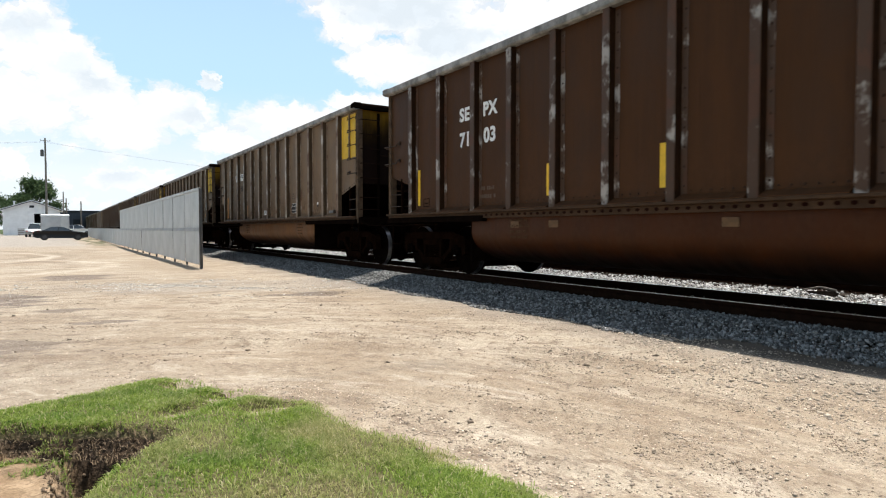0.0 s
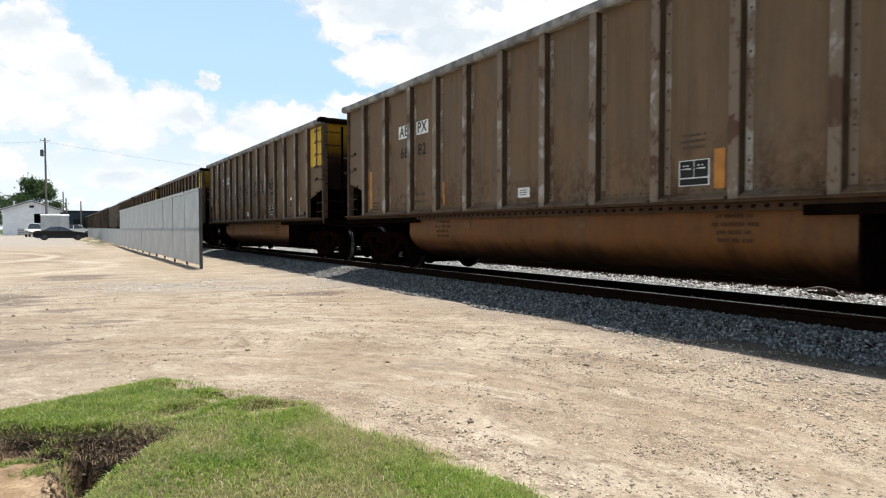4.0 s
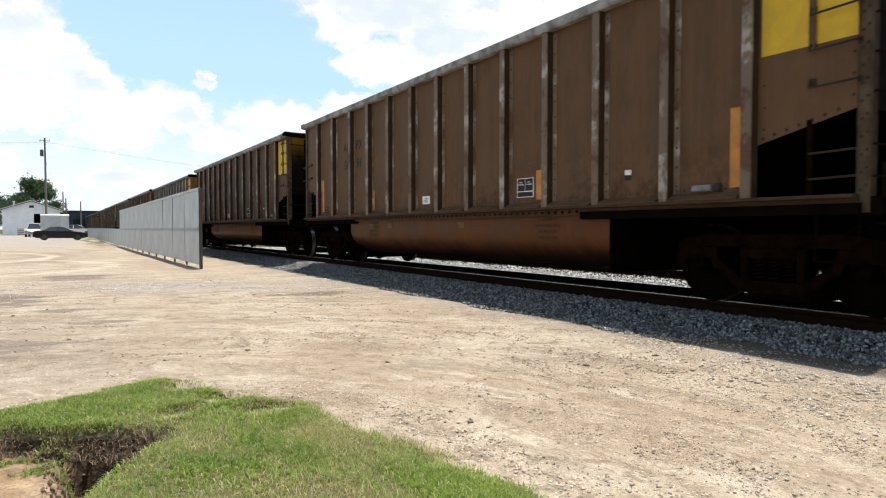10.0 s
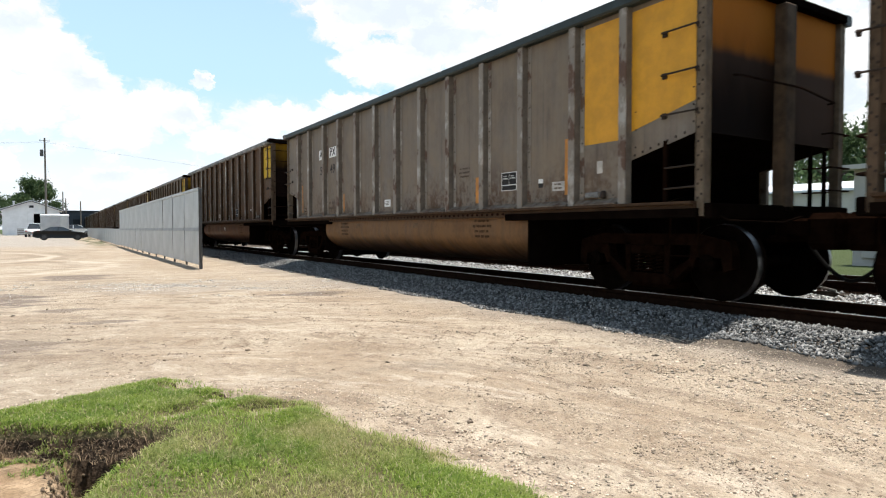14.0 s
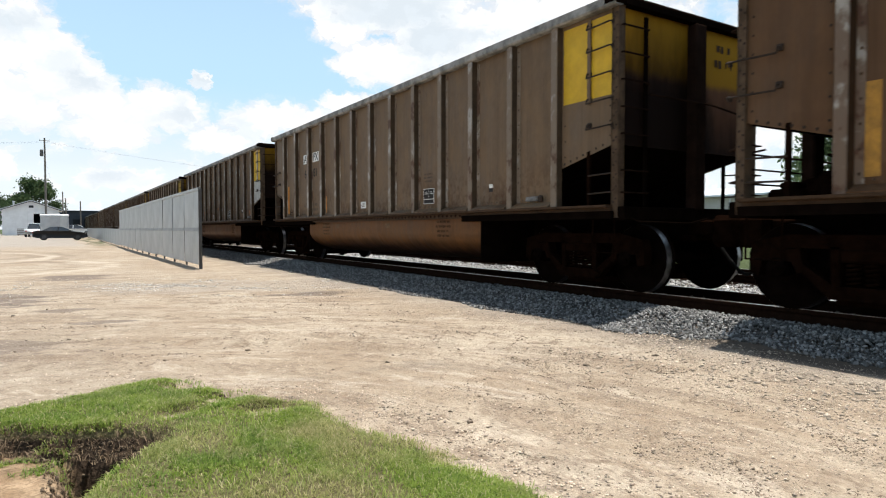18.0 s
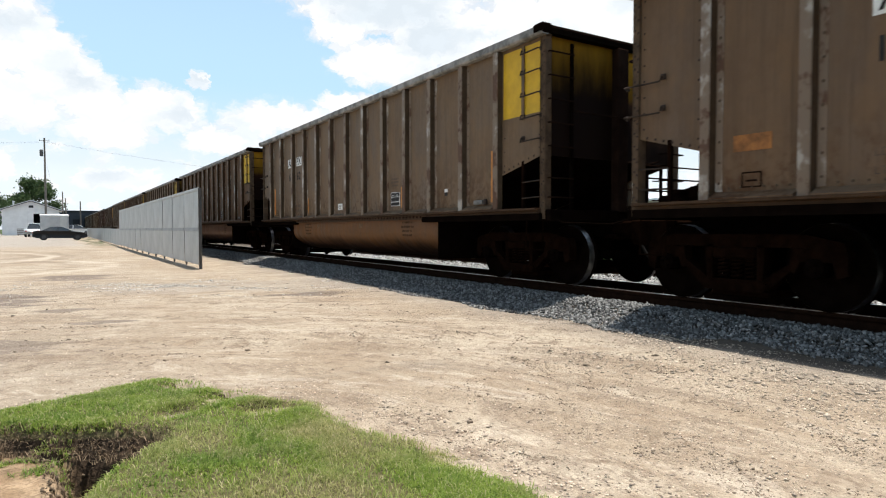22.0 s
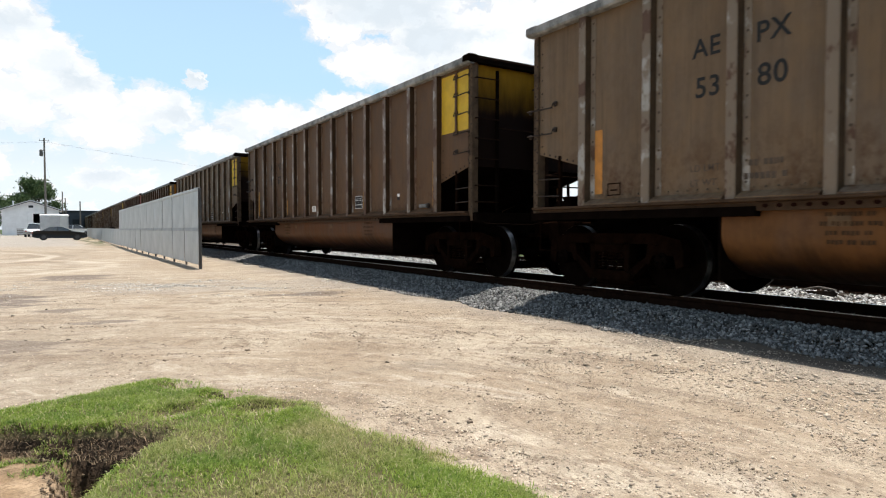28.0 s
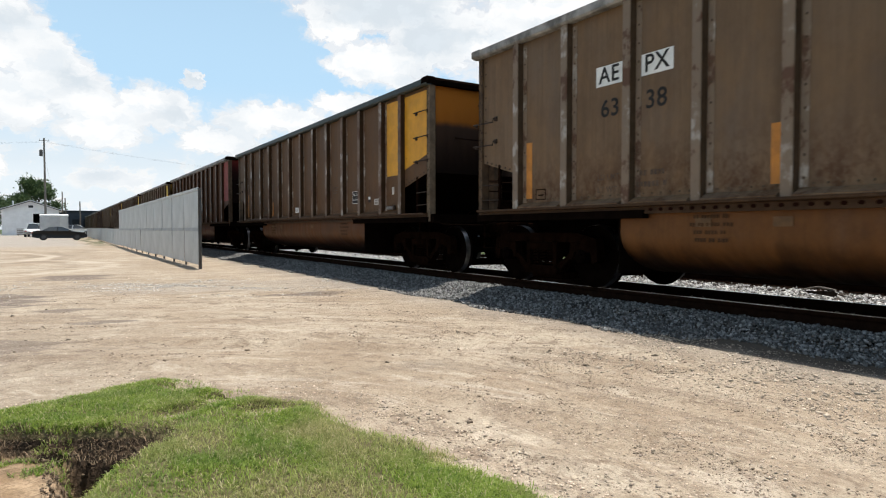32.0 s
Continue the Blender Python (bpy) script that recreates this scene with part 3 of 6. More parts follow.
ps = np.minimum(0.0078 * np.exp(rng.normal(0, 0.42, len(px))) * (1 + 0.6 * smooth_step(py, 5, 15)) * (1 + 0.45 * (np.abs(gc[keep] + 0.2) < 0.3)), 0.026)
tagged(stones("pebbles", px, py, ground_height(px, py) + ps * 0.1, ps, pebble_stone, rng, 0.62), "loose tan and grey pebbles strewn over the dirt", "pebbles", kind="stuff")


# brown crumbs of broken crust along the ruts
ux, uy = rng.uniform(-1.2, 5.6, 240000), 1.2 + 14 * rng.uniform(0, 1, 240000) ** 1.4
ur, uth = swing(ux, uy)
lines = np.zeros(len(ux))
for c in (4.72, 5.05, 5.75, 6.2, 6.9, 7.7, 8.5, 9.4, 10.3, 11.0):
    off = ur - c - 0.22 - 0.18 * np.sin(uth * 2.3 + c * 2) - 0.1 * np.sin(uth * 5.1 + c)
    lines = np.maximum(lines, np.exp(-(off / 0.08) ** 2) * smooth_step(fbm(uth * 4 + c, ur * 0.7, 4, 75), 0.42, 0.52))
for k, many in enumerate((2.2, 0.8, 1.3, 0.5)):
    lines = np.maximum(lines, 1.2 * many * rut(ux, uy, k) * smooth_step(fbm(ux * 1.5 + 3, uy * 1.6 + 5 * k, 4, 83), 0.32, 0.46))
keep = (rng.uniform(0, 1, len(ux)) < 1.0 * lines * smooth_step(fbm(ux * 4, uy * 4, 3, 77), 0.36, 0.56) + 0.012) & (grass_cover(ux, uy) < -0.05)
ux, uy = ux[keep], uy[keep]
us = np.minimum(0.0088 * np.exp(rng.normal(0, 0.5, len(ux))), 0.013 + 0.0025 * uy)
crumb = stone_material("crust_crumb", 0.17, 0.46, (1.0, 0.76, 0.56))
tagged(stones("dirt_crumbs", ux, uy, ground_height(ux, uy) + us * 0.1, us, crumb, rng, 0.6), "brown crumbs of broken dirt crust along the ruts", "dirt", kind="stuff")

# flat flakes of dried crust turned up by tyres
fx, fy = rng.uniform(-0.9, 5.2, 1500), 3.0 + 11 * rng.uniform(0, 1, 1500) ** 1.3
keep = (grass_cover(fx, fy) < -0.25) & (fbm(fx * 0.9, fy * 0.9, 3, 79) > 0.45)
fx, fy = fx[keep], fy[keep]
fs = np.minimum(0.020 * np.exp(rng.normal(0, 0.5, len(fx))), 0.06)
tagged(stones("crust_flakes", fx, fy, ground_height(fx, fy) + fs * 0.08, fs, stone_material("crust_flake", 0.13, 0.40, (1.0, 0.76, 0.56)), rng, 0.5), "flat brown flakes of dried mud crust on the dirt", "dirt", kind="stuff")

# loose stones spilled from the ballast over the edge of the lot
ex, ey = 5.75 - np.abs(rng.normal(0, 0.8, 14000)), rng.uniform(0.8, 9.0, 14000)
keep = (ex > 3.6) & (rng.uniform(0, 1, 14000) < smooth_step(fbm(ex * 1.6, ey * 1.1, 4, 59), 0.34, 0.54) * smooth_step(ey, 9.0, 3.5))
ex, ey = ex[keep], ey[keep]
es = np.minimum(0.0165 * np.exp(rng.normal(0, 0.42, len(ex))), 0.045)
spill = stone_material("spilled_stone", 0.30, 0.66, (1.0, 0.82, 0.64))
tagged(stones("spilled_stones", ex, ey, ground_height(ex, ey) + es * 0.12, es, spill, rng, 0.6), "tan and grey stones spilled from the ballast", "stones", kind="stuff")

# spread gravel where vehicles cross the far end of the lot
vx, vy = rng.uniform(-2.5, 6.2, 60000), rng.uniform(11.0, 18.0, 60000)
mid_y = 14.7 - 0.3 * vx
keep = rng.uniform(0, 1, 60000) < np.exp(-((vy - mid_y) / 1.45) ** 2) * (smooth_step(fbm(vx * 0.9, vy * 0.9, 4, 57), 0.40, 0.56) * 0.75 + 0.05) * (0.22 + 0.78 * np.exp(-((vx - 2.3) / 1.5) ** 2)) * smooth_step(vx, -2.2, -0.6)
vx, vy = vx[keep], vy[keep]
vs = 0.021 * np.exp(rng.normal(0, 0.4, len(vx)))
tagged(stones("gravel", vx, vy, ground_height(vx, vy) + vs * 0.12, vs, gravel_stone, rng, 0.6), "pale crushed gravel spread across the dirt lot", "gravel", kind="stuff")


# ---------------------------------------------------------------- grass
def grass_material():
    n = Nodes("grass_blade")
    g = n.t.nodes.new("ShaderNodeNewGeometry")
    r = g.outputs["Random Per Island"]
    big = n.noise(n.coords(), 1.6, 4, 0.6)
    clump = n.noise(n.coords(), 34, 3, 0.6)
    col = n.mix(r, (0.135, 0.205, 0.024), (0.34, 0.43, 0.080))
    zone = n.noise(n.coords((1, 1, 1), (4, 7, 0)), 3.2, 4, 0.6)
    col = n.mix(n.math("MULTIPLY", n.ramp(zone, 0.48, 0.62), 0.5), col, (0.10, 0.19, 0.03))
    col = n.mix(n.math("MULTIPLY", n.ramp(clump, 0.52, 0.66), 0.7), col, (0.05, 0.105, 0.016))
    col = n.mix(n.math("MULTIPLY", n.ramp(clump, 0.46, 0.34), 0.6), col, (0.34, 0.44, 0.13))
    sx = n.t.nodes.new("ShaderNodeSeparateXYZ")
    n.put(sx.inputs[0], n.tc.outputs["Object"])
    dry = n.math("MULTIPLY", n.ramp(big, 0.42, 0.62), n.ramp(n.math("SUBTRACT", sx.outputs[0], n.math("MULTIPLY", sx.outputs[1], 0.5)), -2.0, -0.7, 0.15, 0.9))
    col = n.mix(dry, col, n.mix(r, (0.22, 0.23, 0.075), (0.50, 0.45, 0.22)))
    col = n.mix(n.math("MULTIPLY", n.ramp(r, 0.86, 0.92), 0.8), col, (0.55, 0.48, 0.29))
    n.bsdf.inputs["Transmission Weight"].default_value = 0.0
    n.bsdf.inputs["Subsurface Weight"].default_value = 0.0
    m = n.done(col, 0.6, 0.0, 0.25)
    tr = n.t.nodes.new("ShaderNodeBsdfTranslucent")
    n.put(tr.inputs[0], col)
    mx = n.t.nodes.new("ShaderNodeMixShader")
    mx.inputs[0].default_value = 0.5
    n.t.links.new(n.bsdf.outputs[0], mx.inputs[1])
    n.t.links.new(tr.outputs[0], mx.inputs[2])
    n.t.links.new(mx.outputs[0], n.out.inputs[0])
    return m


def blades(name, x, y, length, width, mat, rng):
    n = len(x)
    a = rng.uniform(0, 2 * math.pi, n)
    lean = rng.uniform(0.35, 1.15, n)
    d = np.stack([np.cos(a), np.sin(a), np.zeros(n)], -1)
    s = np.stack([-np.sin(a), np.cos(a), np.zeros(n)], -1) * (width / 2)[:, None]
    root = np.stack([x, y, ground_height(x, y) - 0.005], -1)
    up = np.array([0, 0, 1.0])
    mid = root + (d * (lean * 0.42)[:, None] + up * 0.5) * length[:, None]
    tip = root + (d * lean[:, None] + up * (1 - 0.55 * lean)[:, None]) * length[:, None]
    v = np.stack([root - s, root + s, mid + s * 0.7, mid - s * 0.7, tip], 1).reshape(-1, 3)
    k = np.arange(n)[:, None] * 5
    f = np.concatenate([k + [0, 1, 2], k + [0, 2, 3], k + [3, 2, 4]])
    return new(name, raw_mesh(name, v, f, mat))


gxr, gyr = rng.uniform(-1.0, 2.4, 400000), rng.uniform(1.6, 5.7, 400000)
cov = grass_cover(gxr, gyr)
bald = smooth_step(fbm(gxr * 2.6, gyr * 2.6, 4, 61), 0.38, 0.5) * 0.75 + 0.25
bald = bald * (1 - 0.84 * bare_patch(gxr, gyr))
gdep = gully_depth(gxr, gyr)
tuft = (gdep > 0.1) & (gyr > 3.72 - 0.66 * gxr) & (fbm(gxr * 5, gyr * 5, 3, 63) > 0.535) & (rng.uniform(0, 1, len(gxr)) < 0.5)
weed = (np.hypot((gxr + 0.19) / 0.16, (gyr - 4.06) / 0.09) + (fbm(gxr * 9, gyr * 9, 3, 67) - 0.45) * 2 < 0.8) & (rng.uniform(0, 1, len(gxr)) < 0.55)
keep = ((rng.uniform(0, 1, len(gxr)) < smooth_step(cov, -0.08, 0.2) * bald) & (gdep < 0.06)) | tuft | weed
gxr, gyr = gxr[keep], gyr[keep]
grass_mat = grass_material()
tagged(blades("grass", gxr, gyr, rng.uniform(0.018, 0.055, len(gxr)) * (0.65 + 0.8 * fbm(gxr * 7, gyr * 7, 3, 69)), rng.uniform(0.003, 0.0068, len(gxr)), grass_mat, rng),
       "short bright green lawn grass with dry straw blades", "grass", kind="stuff")


wx, wy = rng.uniform(-5.5, 2.6, 110000), rng.uniform(-3.6, 5.4, 110000)
keep = (rng.uniform(0, 1, len(wx)) < smooth_step(grass_cover(wx, wy), -0.1, 0.3)) & (gully_depth(wx, wy) < 0.05) & ((wx < -1.0) | (wy < 1.7))
wx, wy = wx[keep], wy[keep]
tagged(blades("lawn", wx, wy, rng.uniform(0.03, 0.085, len(wx)), rng.uniform(0.008, 0.016, len(wx)), grass_mat, rng), "short green lawn grass around the gully", "grass", kind="stuff")

# crumbled clods and roots in the washed-out bank
kx, ky = rng.uniform(-1.0, 0.75, 9000), rng.uniform(3.3, 5.0, 9000)
dep = gully_depth(kx, ky)
slope = np.abs(gully_depth(kx, ky + 0.06) - dep) + np.abs(gully_depth(kx + 0.06, ky) - dep)
keep = ((slope > 0.05) & (rng.uniform(0, 1, 9000) < 0.7)) | ((dep > 0.6) & (rng.uniform(0, 1, 9000) < 0.15))
kx, ky = kx[keep], ky[keep]
clod = plain("clod_soil", (0.14, 0.098, 0.062), 0.95, 0.0, 0.6, 14, 0.6)
tagged(stones("soil_clods", kx, ky, ground_height(kx, ky) + 0.01, np.minimum(0.011 * np.exp(rng.normal(0, 0.5, len(kx))), 0.022), clod, rng), "dark crumbled soil clods in the eroded gully bank", "soil", kind="stuff")
rx, ry = rng.uniform(-1.6, 0.9, 42000), rng.uniform(3.0, 5.0, 42000)
dep = gully_depth(rx, ry)
slope = np.abs(gully_depth(rx, ry + 0.06) - dep) + np.abs(gully_depth(rx + 0.06, ry) - dep)
keep = ((slope > 0.03) & (dep < 0.3) & (dep > 0.012) & (ry > 3.95 - 0.66 * rx) & (rng.uniform(0, 1, 42000) < 0.6)) | ((slope > 0.04) & (dep < 0.9) & (rng.uniform(0, 1, 42000) < 0.05)) | ((np.hypot((rx - 0.05) / 0.1, (ry - 3.62) / 0.2) < 1) & (rng.uniform(0, 1, 42000) < 0.25))
straw = plain("dry_root", (0.20, 0.14, 0.085), 0.9, 0.0, 0.6, 20)
tagged(blades("roots", rx[keep], ry[keep], rng.uniform(0.02, 0.075, keep.sum()), rng.uniform(0.003, 0.007, keep.sum()), straw, rng), "dry brown roots and dead grass along the gully", "roots", kind="stuff")


# ---------------------------------------------------------------- railway track
rail_steel = plain("rail_steel", (0.015, 0.0075, 0.0045), 0.8, 0.0, 0.5, 14, 0.2, spec=0.02)
rail_shine = plain("rail_shine", (0.55, 0.54, 0.53), 0.28, 1.0, 0.15, 8)
tie_wood = plain("tie_wood", (0.035, 0.026, 0.02), 0.9, 0.0, 0.5, 9, 0.5, spec=0.1)


def rail_profile(x):
    h = 0.178
    half = [(0.072, 0), (0.072, 0.011), (0.02, 0.028), (0.009, 0.05), (0.009, 0.115), (0.034, 0.138), (0.036, 0.168), (0.028, h)]
    return [(x + a, b) for a, b in half] + [(x - a, b) for a, b in reversed(half)]


def build_track(name, x, label, y0, y1, ties, cant=0.0):
    t = thing(name, label, "railway track", pose(x, 0, RAIL_Z - 0.178), kind="structure")
    for s in (-1, 1):
        c = s * (GAUGE / 2 + 0.036)
        r = part("rail", Shape().prism(rail_profile(c), "y", y0, y1).mesh("rail", rail_steel), t, at=pose(0, 0, -cant * (s > 0)))
        part("rail_head", Shape().box(c - 0.022, c + 0.022, y0, y1, 0.178, 0.1805).mesh("rail_head", rail_shine), r, "polished running surface")
    tie = Shape().box(-1.3, 1.3, -0.115, 0.115, -0.17, -0.004, 0.012).mesh("tie", tie_wood)
    plate = Shape().box(-0.19, 0.19, -0.09, 0.09, -0.004, 0.006, 0.003)
    plate = plate.box(-0.12, -0.085, 0.03, 0.06, 0.0, 0.03).box(0.085, 0.12, -0.06, -0.03, 0.0, 0.03).mesh("tie_plate", rail_steel)
    for k in range(ties):
        o = part("tie", tie, t, at=pose(rng.uniform(-0.03, 0.03), -2 + 0.54 * k, -cant / 2, 0, math.degrees(cant / 1.5), rng.uniform(-0.8, 0.8)))
        for s in (-1, 1):
            part("tie_plate", plate, o, at=pose(s * (GAUGE / 2 + 0.036), 0, 0))


build_track("track_1", TRACK_X, "rusty railway track in grey ballast with polished rail heads", -60, 900, 70, 0.042)
build_track("track_2", SECOND_X, "second rusty railway track behind the train", -60, 900, 50)

# ---------------------------------------------------------------- coal cars
sill_paint = plain("sill_paint", (0.060, 0.034, 0.019), 0.75, 0.0, 0.4, 6, 0.3, spec=0.1)
TINTS = {
    "taupe": (0.115, 0.064, 0.035), "tan": (0.160, 0.106, 0.066), "brown": (0.056, 0.025, 0.011),
    "umber": (0.105, 0.059, 0.032), "silver": (0.190, 0.154, 0.122), "pale": (0.160, 0.109, 0.070), "crimson": (0.085, 0.040, 0.022), "drab": (0.140, 0.090, 0.056)}
paints = {k: car_paint("car_paint_" + k, c, gloss=0.05) for k, c in TINTS.items()}
ribs_paint = {k: rib_paint("rib_paint_" + k, tuple(v * 0.9 + (0.012 if k == "brown" else 0.045) * f for v, f in zip(c, (1, 0.93, 0.82)))) for k, c in TINTS.items()}
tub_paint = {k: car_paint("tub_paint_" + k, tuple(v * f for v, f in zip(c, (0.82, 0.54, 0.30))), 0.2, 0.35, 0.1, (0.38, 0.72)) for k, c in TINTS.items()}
# under-car steels near black: soot, and the shade down there put into the colour
sooty_shade = plain("sooty_shade_steel", (0.0055, 0.0035, 0.0026), 0.9, 0.0, 0.5, 5, 0.3, spec=0.0)
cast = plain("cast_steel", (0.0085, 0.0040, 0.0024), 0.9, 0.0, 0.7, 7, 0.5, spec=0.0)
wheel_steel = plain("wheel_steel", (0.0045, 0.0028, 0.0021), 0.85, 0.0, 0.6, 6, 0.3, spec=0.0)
tread_steel = plain("tread_steel", (0.26, 0.255, 0.25), 0.42, 1.0, 0.7, 9)
galv = plain("rubbed_chord", (0.27, 0.258, 0.245), 0.7, 0.1, 0.75, 4, 0.3, spec=0.1)
grip = plain("grip_iron", (0.045, 0.032, 0.025), 0.7, 0.2, 0.4, 8, spec=0.1)
rubber = plain("rubber_hose", (0.008, 0.0075, 0.007), 0.8, spec=0.03)
yellow_paint = plain("yellow_paint", (0.60, 0.36, 0.012), 0.6, 0.0, 0.2, 4)
crimson_paint = plain("crimson_paint", (0.22, 0.03, 0.022), 0.65, 0.0, 0.35, 4)
amber_paint = plain("amber_paint", (0.60, 0.28, 0.012), 0.6, 0.0, 0.22, 4)
orange_tape = plain("orange_tape", (0.50, 0.19, 0.02), 0.5, 0.0, 0.4, 5)
white_paint = plain("white_paint", (0.72, 0.71, 0.68), 0.6, 0.0, 0.2, 6)
worn_white = plain("worn_white", (0.46, 0.43, 0.39), 0.7, 0.0, 0.4, 7)
black_paint = plain("black_paint", (0.03, 0.028, 0.027), 0.7, 0.0, 0.3, 6, spec=0.1)
faint_paint = plain("faint_paint", (0.085, 0.054, 0.034), 0.7, 0.0, 0.4, 12)
dusty_white = plain("dusty_white", (0.46, 0.42, 0.37), 0.6, 0.0, 0.35, 5)
hole_shade = plain("painted_hole", (0.014, 0.005, 0.0035), 0.9, spec=0.0)
tub_ink = plain("tub_ink", (0.070, 0.037, 0.018), 0.8, 0.0, 0.4, 12, spec=0.1)


def end_paint(name, colour, top, soot_shade_lo=2.7, soot_shade_hi=4.1, spread=0.7):
    """End sheet: a painted band on top, soot and gap shade painted darker downwards."""
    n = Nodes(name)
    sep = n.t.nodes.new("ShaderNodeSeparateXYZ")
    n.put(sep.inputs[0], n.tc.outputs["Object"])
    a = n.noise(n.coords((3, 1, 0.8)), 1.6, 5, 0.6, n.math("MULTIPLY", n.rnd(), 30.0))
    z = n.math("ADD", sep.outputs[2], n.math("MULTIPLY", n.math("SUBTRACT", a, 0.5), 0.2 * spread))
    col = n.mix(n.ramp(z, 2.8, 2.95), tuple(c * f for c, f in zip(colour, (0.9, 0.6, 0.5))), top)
    # lighter beyond the middle post: brighter light there is put into the colour
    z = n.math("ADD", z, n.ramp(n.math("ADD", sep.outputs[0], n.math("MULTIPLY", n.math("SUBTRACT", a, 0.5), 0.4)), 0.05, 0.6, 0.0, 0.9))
    soot_shade = n.ramp(n.math("ADD", z, n.math("ADD", n.math("MULTIPLY", n.math("SUBTRACT", n.rnd(), 0.6), spread * 0.9), n.math("MULTIPLY", n.math("SUBTRACT", a, 0.5), spread))), soot_shade_lo, soot_shade_hi, 1.0, 0.0)
    col = n.mix(n.math("MULTIPLY", soot_shade, 0.97), col, (0.0055, 0.0028, 0.002))
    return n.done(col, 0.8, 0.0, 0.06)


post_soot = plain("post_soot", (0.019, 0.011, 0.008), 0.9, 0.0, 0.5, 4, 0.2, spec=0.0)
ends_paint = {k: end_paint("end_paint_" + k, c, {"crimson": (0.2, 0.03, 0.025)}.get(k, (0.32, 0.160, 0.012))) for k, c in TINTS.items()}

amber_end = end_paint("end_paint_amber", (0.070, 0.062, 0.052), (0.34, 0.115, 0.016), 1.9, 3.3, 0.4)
dark_chord = plain("dark_chord", (0.020, 0.028, 0.026), 0.55, 0.1, 0.4, 5, 0.2)
AMBER_RIBS = [-6.155, -5.25, -4.13, -3.11, -2.05, -1.02, 0.0, 1.02, 2.05, 3.11, 4.13, 5.25, 6.155]
rivet_paint = {k: plain("rivet_paint_" + k, tuple(v * 0.6 for v in c), 0.6, 0.0, 0.4, 9, spec=0.2) for k, c in TINTS.items()}
RIBS = [-6.145, -5.12, -4.035, -3.035, -2.02, -1.01, 0.0, 1.01, 2.02, 3.035, 4.035, 5.15, 6.22]
FACE, RIBX, POST = 1.49, 1.59, 7.19          # side sheet, rib cap, corner post
cache = {}


def cached(key, make):
    if key not in cache:
        cache[key] = make()
    return cache[key]


def rivet(sh, x, y, z, r=0.014, mi=1):
    k = [(x, y + r * math.cos(a), z + r * math.sin(a)) for a in (0.5, 1.75, 3.0, 4.26, 5.52)]
    o = [(x - 0.009, y + 0.55 * r * math.cos(a), z + 0.55 * r * math.sin(a)) for a in (0.5, 1.75, 3.0, 4.26, 5.52)]
    sh.add(k + o, [(i, (i + 1) % 5, 5 + (i + 1) % 5, 5 + i) for i in range(5)] + [(5, 6, 7, 8, 9)], mi)


def panel_mesh(tint, h):
    sh = Shape().box(-FACE, -FACE + 0.006, -h, h, 1.14, 3.66)
    sh.box(-FACE - 0.006, -FACE + 0.001, h - 0.165, h - 0.085, 1.25, 3.6, 0, 2)          # lap strip beside the rib
    sh.prism([(-FACE - 0.001, 1.245), (-1.622, 1.180), (-1.622, 1.168), (-FACE - 0.001, 1.168)], "y", -h + 0.08, h - 0.08, 0)   # sloped ledge
    for k in range(11):
        rivet(sh, -FACE - 0.006, h - 0.125, 1.34 + 0.22 * k, 0.017)
    for k in range(6):
        rivet(sh, -FACE, -0.36 + 0.13 * k, 1.285)
    return sh.mesh("side_panel", [paints[tint], rivet_paint[tint], ribs_paint[tint]])


def end_panel_mesh(tint, s, last):
    """Side sheet between corner post and first rib; its foot follows the sloping floor."""
    y0, y1 = s * last, s * POST
    prof = [(y0, 1.68), (y1, 1.94), (y1, 3.66), (y0, 3.66)]
    sh = Shape().prism(prof, "x", -FACE, -FACE + 0.006)
    for k in range(7):
        rivet(sh, -FACE, y0 + s * (0.13 + 0.12 * k), 1.755 + 0.031 * k, 0.019)
    for k in range(9):
        if s > 0 or k < 3:
            rivet(sh, -FACE, y0 + s * 0.14, 1.85 + 0.215 * k)
            rivet(sh, -FACE, y1 - s * 0.07, 2.05 + 0.19 * k)
    return sh.mesh("side_panel", [paints[tint], grip, ribs_paint[tint]])


post_paint = plain("post_paint", (0.092, 0.060, 0.038), 0.8, 0.0, 0.55, 5, 0.3, spec=0.1)
pale_post = plain("pale_post", (0.15, 0.11, 0.075), 0.75, 0.0, 0.45, 6, 0.2, spec=0.15)


def post_rivets(e):
    sh = Shape()
    for k in range(16):
        rivet(sh, -1.515, e * (POST + 0.012), 1.2 + 0.155 * k, 0.016, 0)
        rivet(sh, -1.515, e * (POST + 0.056), 1.24 + 0.155 * k, 0.016, 0)
    return sh.mesh("post_rivets", grip)


# darker copy of each tint: shade on the rib sides put into the colour
shaded_flank = {k: plain("shaded_flank_" + k, tuple(v * (0.8 if k == "silver" else 0.42) for v in c), 0.7, 0.0, 0.35, 7, spec=0.05) for k, c in TINTS.items()}


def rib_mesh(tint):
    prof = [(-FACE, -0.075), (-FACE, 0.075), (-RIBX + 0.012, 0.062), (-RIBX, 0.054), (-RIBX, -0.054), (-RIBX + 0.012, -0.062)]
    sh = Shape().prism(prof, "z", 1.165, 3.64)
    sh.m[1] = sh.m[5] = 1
    return sh.mesh("rib", [ribs_paint[tint], shaded_flank[tint]])


def tub_mesh(tint):
    prof = [(-1.46, 1.07), (-1.47, 0.80)]
    for k in range(1, 10):
        a = math.pi / 2 * k / 9
        prof.append((-0.42 - 1.05 * math.cos(a), 0.80 - 0.52 * math.sin(a)))
    prof += [(-x, z) for x, z in reversed(prof)]
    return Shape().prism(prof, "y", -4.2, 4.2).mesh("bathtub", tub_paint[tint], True)


